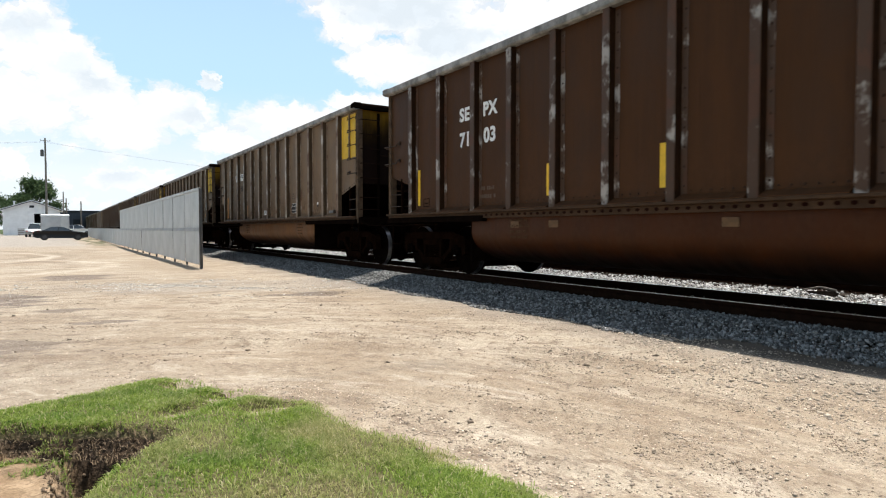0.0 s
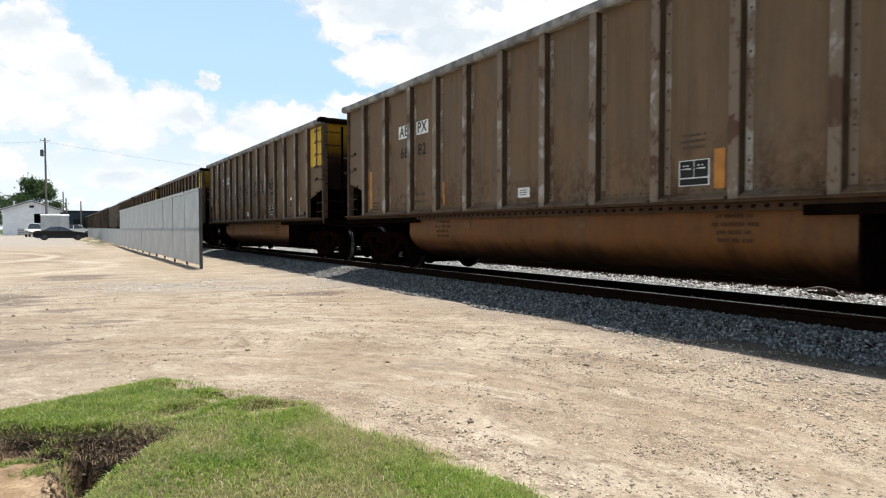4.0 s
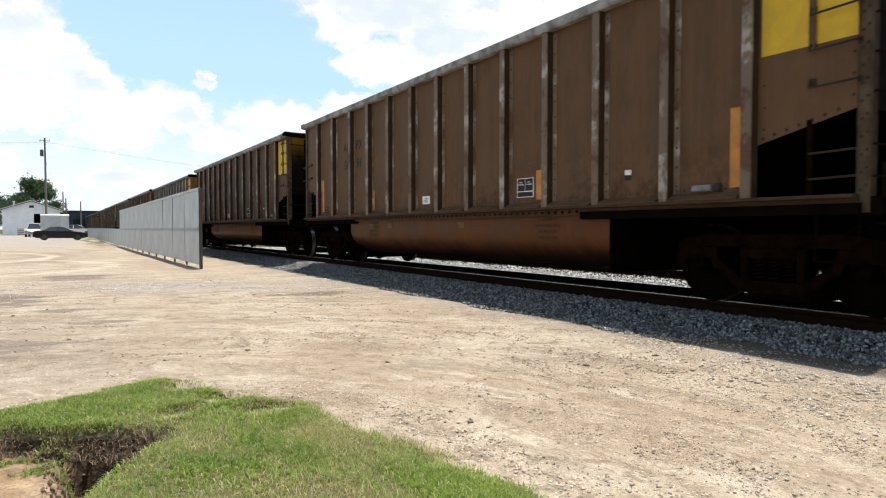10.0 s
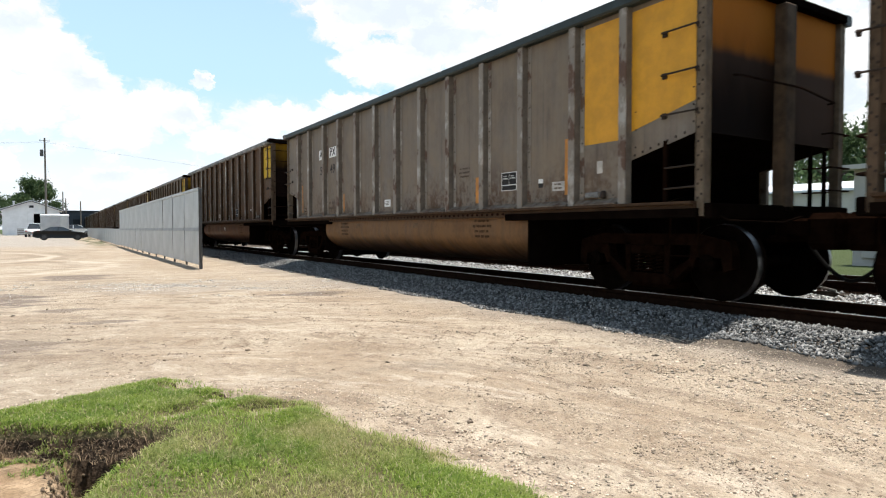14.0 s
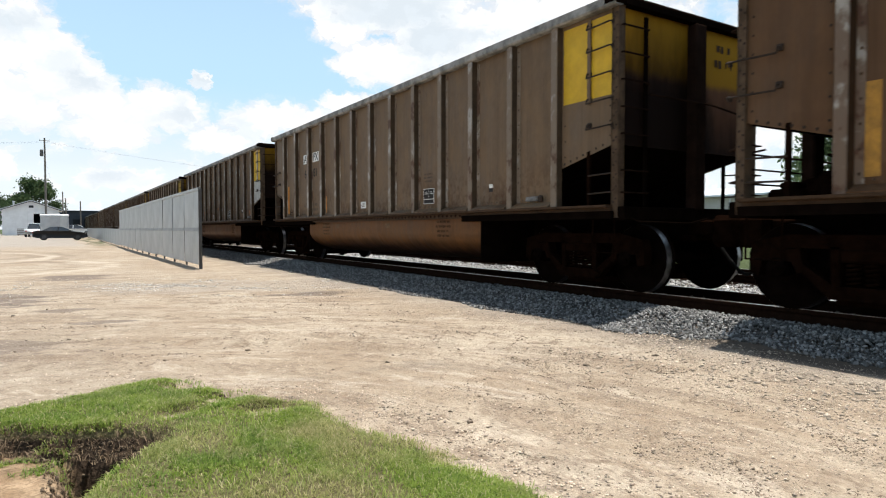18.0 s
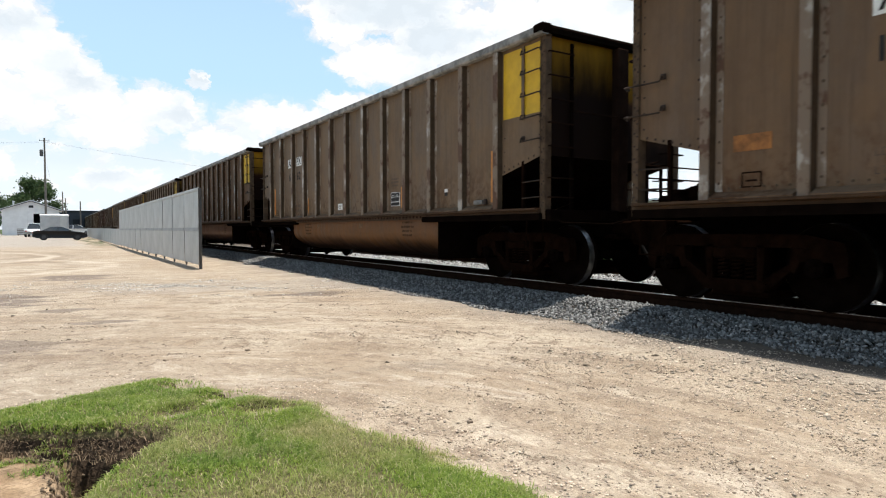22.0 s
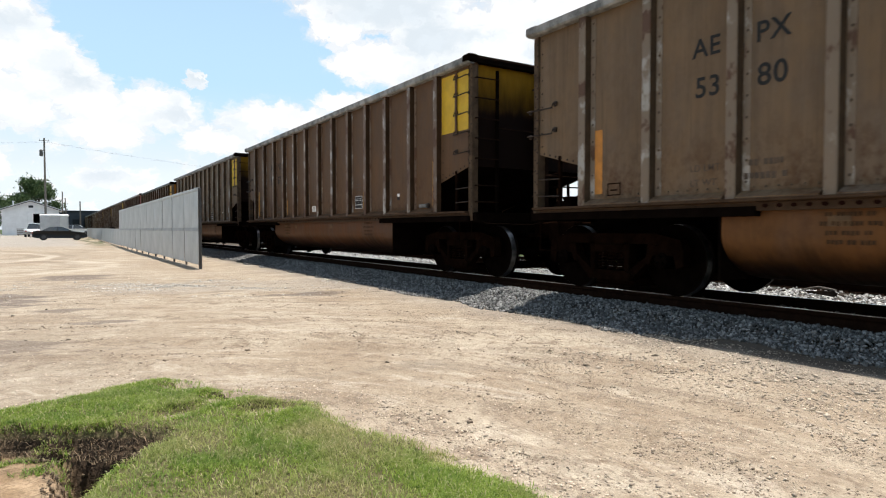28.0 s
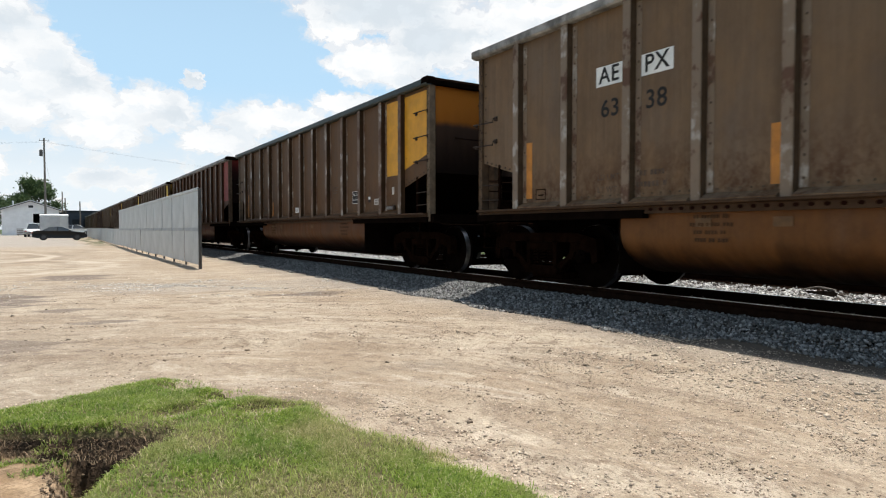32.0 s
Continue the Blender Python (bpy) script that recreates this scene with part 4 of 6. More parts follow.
def side_frame_mesh():
    """Cast side frame in the plane of the wheels, 0.15 m thick."""
    sh = Shape()
    a, b = -0.07, 0.08
    sh.prism([(-1.2, 0.60), (-1.16, 0.72), (-0.78, 0.80), (0.78, 0.80), (1.16, 0.72), (1.2, 0.60), (0.74, 0.66), (-0.74, 0.66)], "x", a, b)
    for s in (-1, 1):
        sh.prism([(s * y, z) for y, z in ((1.2, 0.61), (1.2, 0.40), (1.1, 0.36), (1.06, 0.52), (0.74, 0.52), (0.68, 0.40), (0.62, 0.42), (0.66, 0.66))], "x", a, b)
        sh.prism([(s * y, z) for y, z in ((0.72, 0.56), (0.64, 0.42), (0.40, 0.20), (0.28, 0.20), (0.36, 0.32))], "x", a + 0.01, b - 0.005)
        sh.prism([(s * y, z) for y, z in ((0.36, 0.68), (0.27, 0.68), (0.27, 0.28), (0.34, 0.28))], "x", a, b)
    sh.prism([(-0.42, 0.25), (-0.36, 0.17), (0.36, 0.17), (0.42, 0.25), (0.3, 0.30), (-0.3, 0.30)], "x", a - 0.02, b + 0.02)
    return sh.mesh("side_frame", cast)


def spring_mesh():
    sh = Shape()
    for y in (-0.17, 0, 0.17):
        path = [(0.06 * math.cos(a), y + 0.06 * math.sin(a), 0.31 + 0.22 * a / (2 * math.pi * 5)) for a in [k * math.pi / 4 for k in range(41)]]
        sh.tube(path, 0.014, 5)
    return sh.box(-0.1, 0.1, -0.26, 0.26, 0.53, 0.66, 0.02).mesh("spring_nest", cast)


def wheelset_mesh():
    sh = Shape()
    for s in (-1, 1):
        prof = [(0.66, 0.05), (0.665, 0.12), (0.70, 0.30), (0.685, 0.40), (0.682, 0.482), (0.705, 0.486), (0.722, 0.462)]
        sh.lathe([(s * x, r) for x, r in prof], "x", (0, 0, 0), 26)
        sh.lathe([(s * x, r) for x, r in ((0.722, 0.4615), (0.82, 0.4565))], "x", (0, 0, 0), 26, 1, False)
        sh.lathe([(s * x, r) for x, r in ((0.82, 0.456), (0.822, 0.395), (0.755, 0.36), (0.745, 0.22), (0.80, 0.13), (0.80, 0.08))], "x", (0, 0, 0), 26)
        sh.lathe([(s * x, r) for x, r in ((0.90, 0.10), (1.13, 0.10), (1.14, 0.085))], "x", (0, 0, 0), 14)
        for k in range(3):
            a = 2.1 * k
            sh.lathe([(s * x, r) for x, r in ((1.135, 0.018), (1.16, 0.016))], "x", (0, 0.05 * math.cos(a), 0.05 * math.sin(a)), 6)
    sh.lathe([(-1.1, 0.07), (1.1, 0.07)], "x", (0, 0, 0), 12)
    return sh.mesh("wheelset", [wheel_steel, tread_steel], True)


spinning = []


def build_bogie(car, y, near):
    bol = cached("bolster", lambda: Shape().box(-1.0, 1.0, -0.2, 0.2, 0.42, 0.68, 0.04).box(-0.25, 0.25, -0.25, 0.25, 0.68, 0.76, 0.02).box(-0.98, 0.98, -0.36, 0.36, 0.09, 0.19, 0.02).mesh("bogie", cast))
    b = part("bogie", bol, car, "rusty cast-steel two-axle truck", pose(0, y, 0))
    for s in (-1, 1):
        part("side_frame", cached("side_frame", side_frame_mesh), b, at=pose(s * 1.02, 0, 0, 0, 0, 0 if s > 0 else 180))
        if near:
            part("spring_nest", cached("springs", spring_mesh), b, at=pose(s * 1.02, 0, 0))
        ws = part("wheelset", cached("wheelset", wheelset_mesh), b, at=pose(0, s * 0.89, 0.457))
        if near:
            spinning.append((ws, s))


fonts = {}


def letters(text, size, mat, bold=0.003):
    """Stencil lettering as a thin mesh, centred, with the built-in font."""
    key = (text, size, mat.name)
    if key not in fonts:
        cu = bpy.data.curves.new("letter", "FONT")
        cu.body, cu.size, cu.align_x, cu.align_y, cu.offset, cu.extrude = text, size, "CENTER", "CENTER", bold * size / 0.3, 0.001
        cu.space_character = 1.08
        ob = bpy.data.objects.new("letter", cu)
        me = bpy.data.meshes.new_from_object(ob)
        bpy.data.objects.remove(ob)
        root = list(range(len(me.vertices)))

        def find(i):
            while root[i] != i:
                root[i] = root[root[i]]
                i = root[i]
            return i
        for e in me.edges:
            root[find(e.vertices[0])] = find(e.vertices[1])
        glyphs = collections.defaultdict(list)
        for p in me.polygons:
            glyphs[find(p.vertices[0])].append(tuple(p.vertices))
        fonts[key] = []
        for faces in glyphs.values():
            ids = sorted({i for f in faces for i in f})
            at = {i: k for k, i in enumerate(ids)}
            one = bpy.data.meshes.new("letter")
            one.from_pydata([tuple(me.vertices[i].co) for i in ids], [], [tuple(at[i] for i in f) for f in faces])
            one.materials.append(mat)
            fonts[key].append(one)
    return fonts[key]


def write(text, size, mat, car, at, bold=0.003, label=""):
    for me in letters(text, size, mat, bold):
        part("letter", me, car, label, at)


SIDE = Matrix(((0, 0, -1, 0), (-1, 0, 0, 0), (0, 1, 0, 0), (0, 0, 0, 1)))      # letters on the side that faces -x
END = Matrix(((1, 0, 0, 0), (0, 0, -1, 0), (0, 1, 0, 0), (0, 0, 0, 1)))        # letters on the end that faces -y


def on_side(y, z, out=0.006):
    return Matrix.Translation((-FACE - out, y, z)) @ SIDE


def plate(w, h, mat, depth=0.003):
    return cached(("plate", w, h, mat.name), lambda: Shape().box(-w / 2, w / 2, -h / 2, h / 2, 0, depth).mesh("decal", mat))


def bars(rows, w, h, mat):
    """Writing too worn to read: plain bars."""
    def make():
        sh, r = Shape(), random.Random(7)
        for k in range(rows):
            e = w / 2 * r.uniform(0.6, 1.0)
            x, y = -e, (rows / 2 - k - 0.5) * h * 1.9
            while x < e - 0.02:
                l = h * r.uniform(0.55, 0.75) if r.random() < 0.85 else h * 0.2
                sh.box(x, min(x + l, e), y - h * r.uniform(0.3, 0.5), y + h * 0.5, 0, 0.0015)
                x += l + h * 0.22 + (h * 0.7 if r.random() < 0.15 else 0)
        return sh.mesh("stencil", mat)
    return cached(("bars", rows, w, h, mat.name), make)


def build_car(spec, near):
    tint, style = spec["tint"], spec.get("style", "ladder")
    car = thing("coal_gondola", spec["label"], "freight car", group="coal cars of the train")
    car.scale = (1, 1, 1.021)
    ribs = AMBER_RIBS if style == "amber" else RIBS
    rim = -0.085 if style == "amber" else 0.0
    P = lambda name, key, make, at=None, label="": part(name, cached((key, tint, style), make), car, label, at)
    # near side: one sheet a bay, ribs between
    if near:
        for k in range(12):
            half = round((ribs[k + 1] - ribs[k]) / 2, 4)
            P("side_panel", "panel%.3f" % half, lambda: panel_mesh(tint, half), pose(0, (ribs[k] + ribs[k + 1]) / 2, 0))
        for s in (-1, 1):
            P("side_panel", "end_panel%d" % s, lambda: end_panel_mesh(tint, s, ribs[-1] if s > 0 else -ribs[0]))
    else:
        prof = [(RIBS[0], 1.14), (RIBS[0], 1.68), (-POST, 1.94), (-POST, 3.66), (POST, 3.66), (POST, 1.94), (RIBS[-1], 1.68), (RIBS[-1], 1.14)]
        P("side_sheet", "near_sheet", lambda: Shape().prism(prof, "x", -FACE, -FACE + 0.006).mesh("side_sheet", paints[tint]))
    prof = [(RIBS[0], 1.14), (RIBS[0], 1.68), (-POST, 1.94), (-POST, 3.66), (POST, 3.66), (POST, 1.94), (RIBS[-1], 1.68), (RIBS[-1], 1.14)]
    P("side_sheet", "far_sheet", lambda: Shape().prism(prof, "x", FACE - 0.006, FACE).mesh("side_sheet", paints[tint]))
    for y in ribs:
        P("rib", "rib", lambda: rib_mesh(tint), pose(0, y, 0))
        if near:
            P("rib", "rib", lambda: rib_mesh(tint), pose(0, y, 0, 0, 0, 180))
    for s in (-1, 1):
        chord = [(s * x, z + rim) for x, z in ((1.50, 3.64), (1.60, 3.64), (1.625, 3.665), (1.625, 3.76), (1.60, 3.775), (1.46, 3.775), (1.46, 3.66))]
        P("top_chord", "chord%d" % s, lambda: Shape().prism(chord, "y", -HALF, HALF).mesh("top_chord", dark_chord if style == "amber" else galv), label="dark steel top rail" if style == "amber" else "rubbed pale steel top rail")
        sill = [(s * 1.44, 1.165), (s * 1.63, 1.165), (s * 1.63, 1.135), (s * 1.55, 1.12), (s * 1.55, 1.04), (s * 1.44, 1.04)]
        P("side_sill", "sill%d" % s, lambda: Shape().prism(sill, "y", -POST, POST).mesh("side_sill", [sill_paint]))
        for e in (-1, 1):
            P("sill_channel", "channel%d%d" % (s, e), lambda: Shape().box(min(s * 1.4, s * 1.575), max(s * 1.4, s * 1.575), min(e * 3.76, e * (POST + 0.03)), max(e * 3.76, e * (POST + 0.03)), 0.985, 1.085).mesh("sill_channel", sooty_shade))
            P("corner_post", "post%d%d" % (s, e), lambda: Shape().box(s * 1.40, s * 1.515, e * (POST - 0.015), e * (POST + 0.08), 1.0, 3.66, 0.012).mesh("corner_post", pale_post if style == "amber" else post_paint))
            if near and s < 0:
                tagged(P("post_rivets", "postrivets%d" % e, lambda: post_rivets(e)), kind="stuff")
    # ends
    for e in (-1, 1):
        y = e * (POST + 0.02)
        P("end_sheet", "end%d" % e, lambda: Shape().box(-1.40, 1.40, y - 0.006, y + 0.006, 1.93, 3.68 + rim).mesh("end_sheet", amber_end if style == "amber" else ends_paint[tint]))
        slope = [(y, 1.94), (e * 4.23, 1.28), (e * 4.23, 0.30), (e * 4.205, 0.30), (e * 4.205, 1.31), (y, 1.97)]
        P("slope_sheet", "slope%d" % e, lambda: Shape().prism(slope, "x", -1.475, 1.475).mesh("slope_sheet", sooty_shade))
        # added dark sheet: stands in for shade on the far side's inner face
        inner_shade = [(e * 6.12, 1.15), (e * 6.12, 1.73), (e * 4.25, 1.27), (e * 4.25, 1.15)]
        P("side_lining", "lining%d" % e, lambda: Shape().prism(inner_shade, "x", FACE - 0.012, FACE - 0.0085).mesh("side_lining", sooty_shade))
        ch = [(y + e * a, z + rim) for a, z in ((-0.03, 3.66), (0.13, 3.66), (0.13, 3.74), (0.06, 3.80), (-0.03, 3.78))]
        P("end_chord", "endchord%d" % e, lambda: Shape().prism(ch, "x", -1.45, 1.45).mesh("end_chord", sooty_shade))
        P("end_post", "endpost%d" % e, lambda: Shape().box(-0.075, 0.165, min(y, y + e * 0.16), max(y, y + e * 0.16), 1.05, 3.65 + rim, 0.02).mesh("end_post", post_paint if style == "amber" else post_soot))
        P("end_sill", "endsill%d" % e, lambda: Shape().box(-1.5, 1.5, min(y - e * 0.05, y + e * 0.16), max(y - e * 0.05, y + e * 0.16), 0.97, 1.14, 0.015).mesh("end_sill", sooty_shade))
        P("corner_cap", "cap%d" % e, lambda: Shape().box(-1.64, -1.42, min(y + e * 0.14, y - e * 0.1), max(y + e * 0.14, y - e * 0.1), 3.655 + rim, (3.80 if e < 0 else 3.778) + rim, 0.035 if e < 0 else 0.02).mesh("corner_cap", sooty_shade if e < 0 else galv))
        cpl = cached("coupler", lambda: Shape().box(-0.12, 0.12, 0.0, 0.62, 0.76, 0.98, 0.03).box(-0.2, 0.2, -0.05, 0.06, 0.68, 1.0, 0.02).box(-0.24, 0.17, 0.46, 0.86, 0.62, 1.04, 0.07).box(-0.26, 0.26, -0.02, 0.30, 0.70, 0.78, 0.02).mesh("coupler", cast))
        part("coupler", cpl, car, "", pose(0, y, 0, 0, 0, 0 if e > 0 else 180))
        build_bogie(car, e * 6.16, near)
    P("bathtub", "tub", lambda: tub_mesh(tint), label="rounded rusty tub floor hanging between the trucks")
    P("centre_sill", "centre", lambda: Shape().box(-0.3, 0.3, -7.3, 7.3, 0.74, 1.06).mesh("centre_sill", sooty_shade))
    if not near:
        if tint == "crimson":
            part("paint_patch", plate(0.9, 1.6, crimson_paint), car, "dull red painted patch", on_side(-6.70, 2.82, 0.001))
        else:
            part("paint_patch", plate(0.8, 1.1, yellow_paint), car, "yellow painted patch", on_side(-6.75, 3.03, 0.001))
        return car
    # holes along the flange: raised ovals with the inner shade put into their colour
    oval = [(0.03 * math.cos(a), 0.021 * math.sin(a)) for a in [k * math.pi / 5 for k in range(10)]]
    hole = cached("hole", lambda: Shape().prism([(y, z) for y, z in oval], "x", -1.5545, -1.549).mesh("drain_hole", hole_shade))
    for k in range(52):
        part("drain_hole", hole, car, at=pose(0, -3.68 + 0.144 * k, 1.088))
    # ladders and grabs on the near side
    ye, yb = -POST, POST
    rung = lambda z, y0, y1, sag: Shape().tube([(-FACE - 0.002, y0, z), (-FACE - 0.06, y0, z), (-FACE - 0.08, y0, z - sag), (-FACE - 0.085, y1, z - sag * 0.8), (-FACE - 0.02, y1, z - sag * 0.8)], 0.011, 6).box(-FACE - 0.03, -FACE, y0 - 0.032, y0 + 0.032, z - 0.034, z + 0.034, 0.006).box(-FACE - 0.04, -FACE, y1 - 0.02, y1 + 0.02, z - sag * 0.8 - 0.03, z - sag * 0.8 + 0.03, 0.005)
    if style == "ladder":
        stile = Shape().box(-FACE - 0.035, -FACE - 0.012, -6.79, -6.73, 2.50, 3.6, 0.004).mesh("ladder_stile", dusty_white if spec.get("white_low") else paints[tint])
        part("ladder_stile", cached(("stile", tint, spec.get("white_low")), lambda: stile), car)
        for z in (3.52, 3.22, 2.89, 2.56, 2.22):
            part("ladder_rung", cached(("rung", z), lambda: rung(z, -6.76, -7.18, 0.06).mesh("ladder_rung", grip)), car)
    else:
        for z in (3.1, 2.62, 2.16):
            part("ladder_rung", cached(("rungb", z), lambda: rung(z, -6.73, -7.18, 0.0).mesh("ladder_rung", grip)), car)
    for z in (2.62, 2.26):
        part("grab_iron", cached(("grab", z), lambda: rung(z, 6.83, 7.36, 0.06).mesh("grab_iron", grip)), car)
    for e in (-1, 1):
        fr = lambda: Shape().box(-FACE - 0.01, -FACE + 0.03, e * 6.74 - 0.025, e * 6.74 + 0.025, 1.1, 1.88).mesh("step_stile", cast)
        part("step_stile", cached(("frame", e), fr), car)
        for z in (1.32, 1.56):
            part("step_rung", cached(("step", e, z), lambda: Shape().tube([(-FACE - 0.01, e * 6.74, z), (-FACE - 0.02, e * 7.16, z + 0.01)], 0.012).mesh("step_rung", grip)), car)
        stirrup = lambda: Shape().tube([(-1.46, e * 6.8, 1.0), (-1.47, e * 6.8, 0.55), (-1.47, e * 7.18, 0.55), (-1.46, e * 7.18, 1.0)], 0.014).mesh("sill_step", cast)
        part("sill_step", cached(("stirrup", e), stirrup), car)
    # ladder on the end that faces the lot
    yo = -POST - 0.03
    if style != "amber":
        part("end_stile", cached("end_stile", lambda: Shape().box(-0.98, -0.92, yo - 0.03, yo, 1.15, 3.6, 0.004).mesh("end_stile", sooty_shade)), car)
    for z in () if style == "amber" else (3.42, 3.08, 2.74, 2.40, 2.06, 1.6, 1.32):
        part("end_rung", cached(("endrung", z), lambda: Shape().tube([(-1.46, yo - 0.02, z), (-1.44, yo - 0.08, z), (-0.96, yo - 0.08, z), (-0.95, yo - 0.02, z)], 0.012).mesh("end_rung", post_soot)), car)
    part("cross_grab", cached("cross_grab", lambda: Shape().tube([(-0.9, yo, 2.62), (-0.88, yo - 0.09, 2.6), (0.2, yo - 0.2, 2.56), (1.2, yo - 0.09, 2.5), (1.22, yo, 2.5)], 0.013).mesh("cross_grab", post_soot)), car)
    for x in (0.75, 1.1):
        part("end_bracket", cached(("bracket", x), lambda: Shape().box(x - 0.02, x + 0.02, yo - 0.05, yo - 0.01, 1.14, 1.86).mesh("end_bracket", sooty_shade)), car)
    for z in (1.36, 1.70, 2.06, 2.42, 2.78, 3.14):
        part("far_rung", cached(("far_rung", z), lambda: Shape().tube([(FACE, -6.76, z), (FACE + 0.08, -6.76, z), (FACE + 0.08, -7.18, z), (FACE, -7.18, z)], 0.012).mesh("far_rung", post_soot)), car)
    for z in (1.36, 1.70, 2.94):
        part("end_grab", cached(("end_grab", z), lambda: Shape().tube([(-1.46, POST + 0.05, z), (-1.46, POST + 0.19, z - 0.02), (-1.08, POST + 0.19, z - 0.02), (-1.08, POST + 0.02, z)], 0.012).mesh("end_grab", post_soot)), car)
    for z in (1.36, 1.66, 2.10):
        part("end_grab", cached(("low_grab", z), lambda: Shape().tube([(1.08, yo, z), (1.08, yo - 0.12, z), (1.56, yo - 0.12, z), (1.56, yo + 0.02, z)], 0.012).mesh("end_grab", post_soot)), car)
    part("cut_lever", cached("lever", lambda: Shape().tube([(-1.42, -7.42, 1.0), (-1.38, -7.5, 0.95), (-0.4, -7.55, 0.93), (-0.1, -7.6, 1.0)], 0.013).mesh("cut_lever", sooty_shade)), car)
    for e in (-1, 1):
        loop = [(-0.3 * e + 0.30 * e * s ** 2, e * (7.42 + 0.67 * s), 0.80 - 0.52 * math.sin(s * math.pi / 2) ** 0.8) for s in [k / 10 for k in range(11)]]
        hose = lambda: Shape().tube(loop, 0.024, 7).mesh("air_hose", rubber)
        part("air_hose", cached(("hose", e), hose), car)
        part("brake_pipe", cached(("pipe", e), lambda: Shape().tube([(-0.32 * e, e * 6.9, 0.86), (-0.3 * e, e * 7.5, 0.84)], 0.022, 6).mesh("brake_pipe", cast)), car)
    # brake gear in the far end's open bay
    part("brake_cylinder", cached("brake", lambda: Shape().lathe([(5.1, 0.16), (5.12, 0.17), (5.6, 0.17), (5.64, 0.1), (5.9, 0.04)], "y", (-0.55, 0, 1.34), 14).mesh("brake_cylinder", cast)), car)
    part("brake_valve", cached("valve", lambda: Shape().box(-1.2, -0.85, 6.35, 6.62, 1.14, 1.42, 0.05).box(-1.15, -0.95, 6.6, 6.75, 1.2, 1.36, 0.03).mesh("brake_valve", cast)), car)
    part("brake_rod", cached("rod", lambda: Shape().tube([(-0.55, 5.9, 1.34), (-0.5, 6.5, 1.3), (-0.3, 7.1, 1.2)], 0.02).tube([(0.3, 5.4, 1.28), (0.6, 6.9, 1.5), (0.6, 7.2, 1.9)], 0.018).mesh("brake_rod", grip)), car)
    part("air_reservoir", cached("reservoir", lambda: Shape().lathe([(-1.05, 0.06), (-1.03, 0.15), (-0.98, 0.18), (-0.2, 0.18), (-0.15, 0.15), (-0.13, 0.06)], "x", (0, 6.42, 1.40), 16).box(-0.95, -0.9, 6.3, 6.54, 1.06, 1.3).box(-0.3, -0.25, 6.3, 6.54, 1.06, 1.3).mesh("air_reservoir", cast)), car)
    part("control_valve", cached("control", lambda: Shape().box(-1.32, -0.92, 6.72, 7.06, 1.06, 1.26, 0.04).box(-1.22, -1.0, 6.8, 6.98, 1.26, 1.33, 0.02).mesh("control_valve", cast)), car)
    part("air_pipe", cached("air_pipe", lambda: Shape().tube([(-1.1, 6.9, 1.3), (-1.05, 6.7, 1.36), (-0.8, 6.6, 1.36), (-0.6, 6.45, 1.4)], 0.016).tube([(-1.3, 6.9, 1.2), (-1.34, 6.6, 1.12), (-1.34, 6.1, 1.12)], 0.016).tube([(-0.4, 6.42, 1.56), (-0.4, 6.9, 1.66), (0.5, 7.1, 1.66)], 0.014).mesh("air_pipe", cast)), car)
    for z in (1.34, 1.5, 1.66):
        part("end_rail", cached(("end_rail", z), lambda: Shape().tube([(-1.42, POST + 0.04, z), (-1.38, POST + 0.16, z), (1.38, POST + 0.16, z), (1.42, POST + 0.04, z)], 0.011).mesh("end_rail", post_soot)), car)
    part("brake_step", cached("brake_step", lambda: Shape().box(0.2, 1.1, POST + 0.05, POST + 0.4, 1.2, 1.23).box(0.25, 0.28, POST + 0.03, POST + 0.36, 1.08, 1.2).box(1.0, 1.03, POST + 0.03, POST + 0.36, 1.08, 1.2).mesh("brake_step", post_soot)), car)
    part("brake_wheel", cached("brake_wheel", lambda: Shape().tube([(0.7 + 0.25 * math.cos(a), POST + 0.22, 2.4 + 0.25 * math.sin(a)) for a in [k * math.pi / 8 for k in range(17)]], 0.014).tube([(0.45, POST + 0.22, 2.4), (0.95, POST + 0.22, 2.4)], 0.01).tube([(0.7, POST + 0.22, 2.15), (0.7, POST + 0.22, 2.65)], 0.01).box(0.64, 0.76, POST + 0.03, POST + 0.21, 2.3, 2.5, 0.02).mesh("brake_wheel", post_soot)), car, "dark iron handbrake wheel")
    # stencilled frame beside the far end
    part("stencil_frame", cached(("frame_mark", tint), lambda: Shape().box(-0.11, 0.11, 0.065, 0.08, 0, 0.0015).box(-0.11, 0.11, -0.08, -0.065, 0, 0.0015).box(-0.11, -0.095, -0.065, 0.065, 0, 0.0015).box(0.095, 0.11, -0.065, 0.065, 0, 0.0015).box(-0.06, 0.06, -0.02, 0.0, 0, 0.0015).mesh("stencil_frame", post_soot)), car, "", on_side(5.72, 1.36))
    # markings
    mark, num, ink = spec.get("mark", ("AE", "PX")), spec.get("num"), spec.get("ink", black_paint)
    if num:
        big = 1.05 if spec.get("bold") else 1.0
        for i, yc in ((0, 4.395), (1, 3.645)):
            if spec.get("panel"):
                part("letter_panel", plate(0.48 if i else 0.45, 0.255, white_paint), car, "white letter panel", on_side(yc, 2.82, 0.001))
            write(mark[i], 0.29 * big, ink, car, on_side(yc, 2.82), 0.012 if spec.get("bold") else 0.004)
            write(num[i], 0.31 * big, ink, car, on_side(yc - (0.0 if i else 0.02), 2.39), 0.012 if spec.get("bold") else 0.004)
    if num and style != "amber":
        tagged(part("stencil", bars(2, 0.44, 0.11, tub_ink), car, "worn stencil writing", Matrix.Translation((0.75, -POST - 0.034, 3.32)) @ END), kind="stuff")
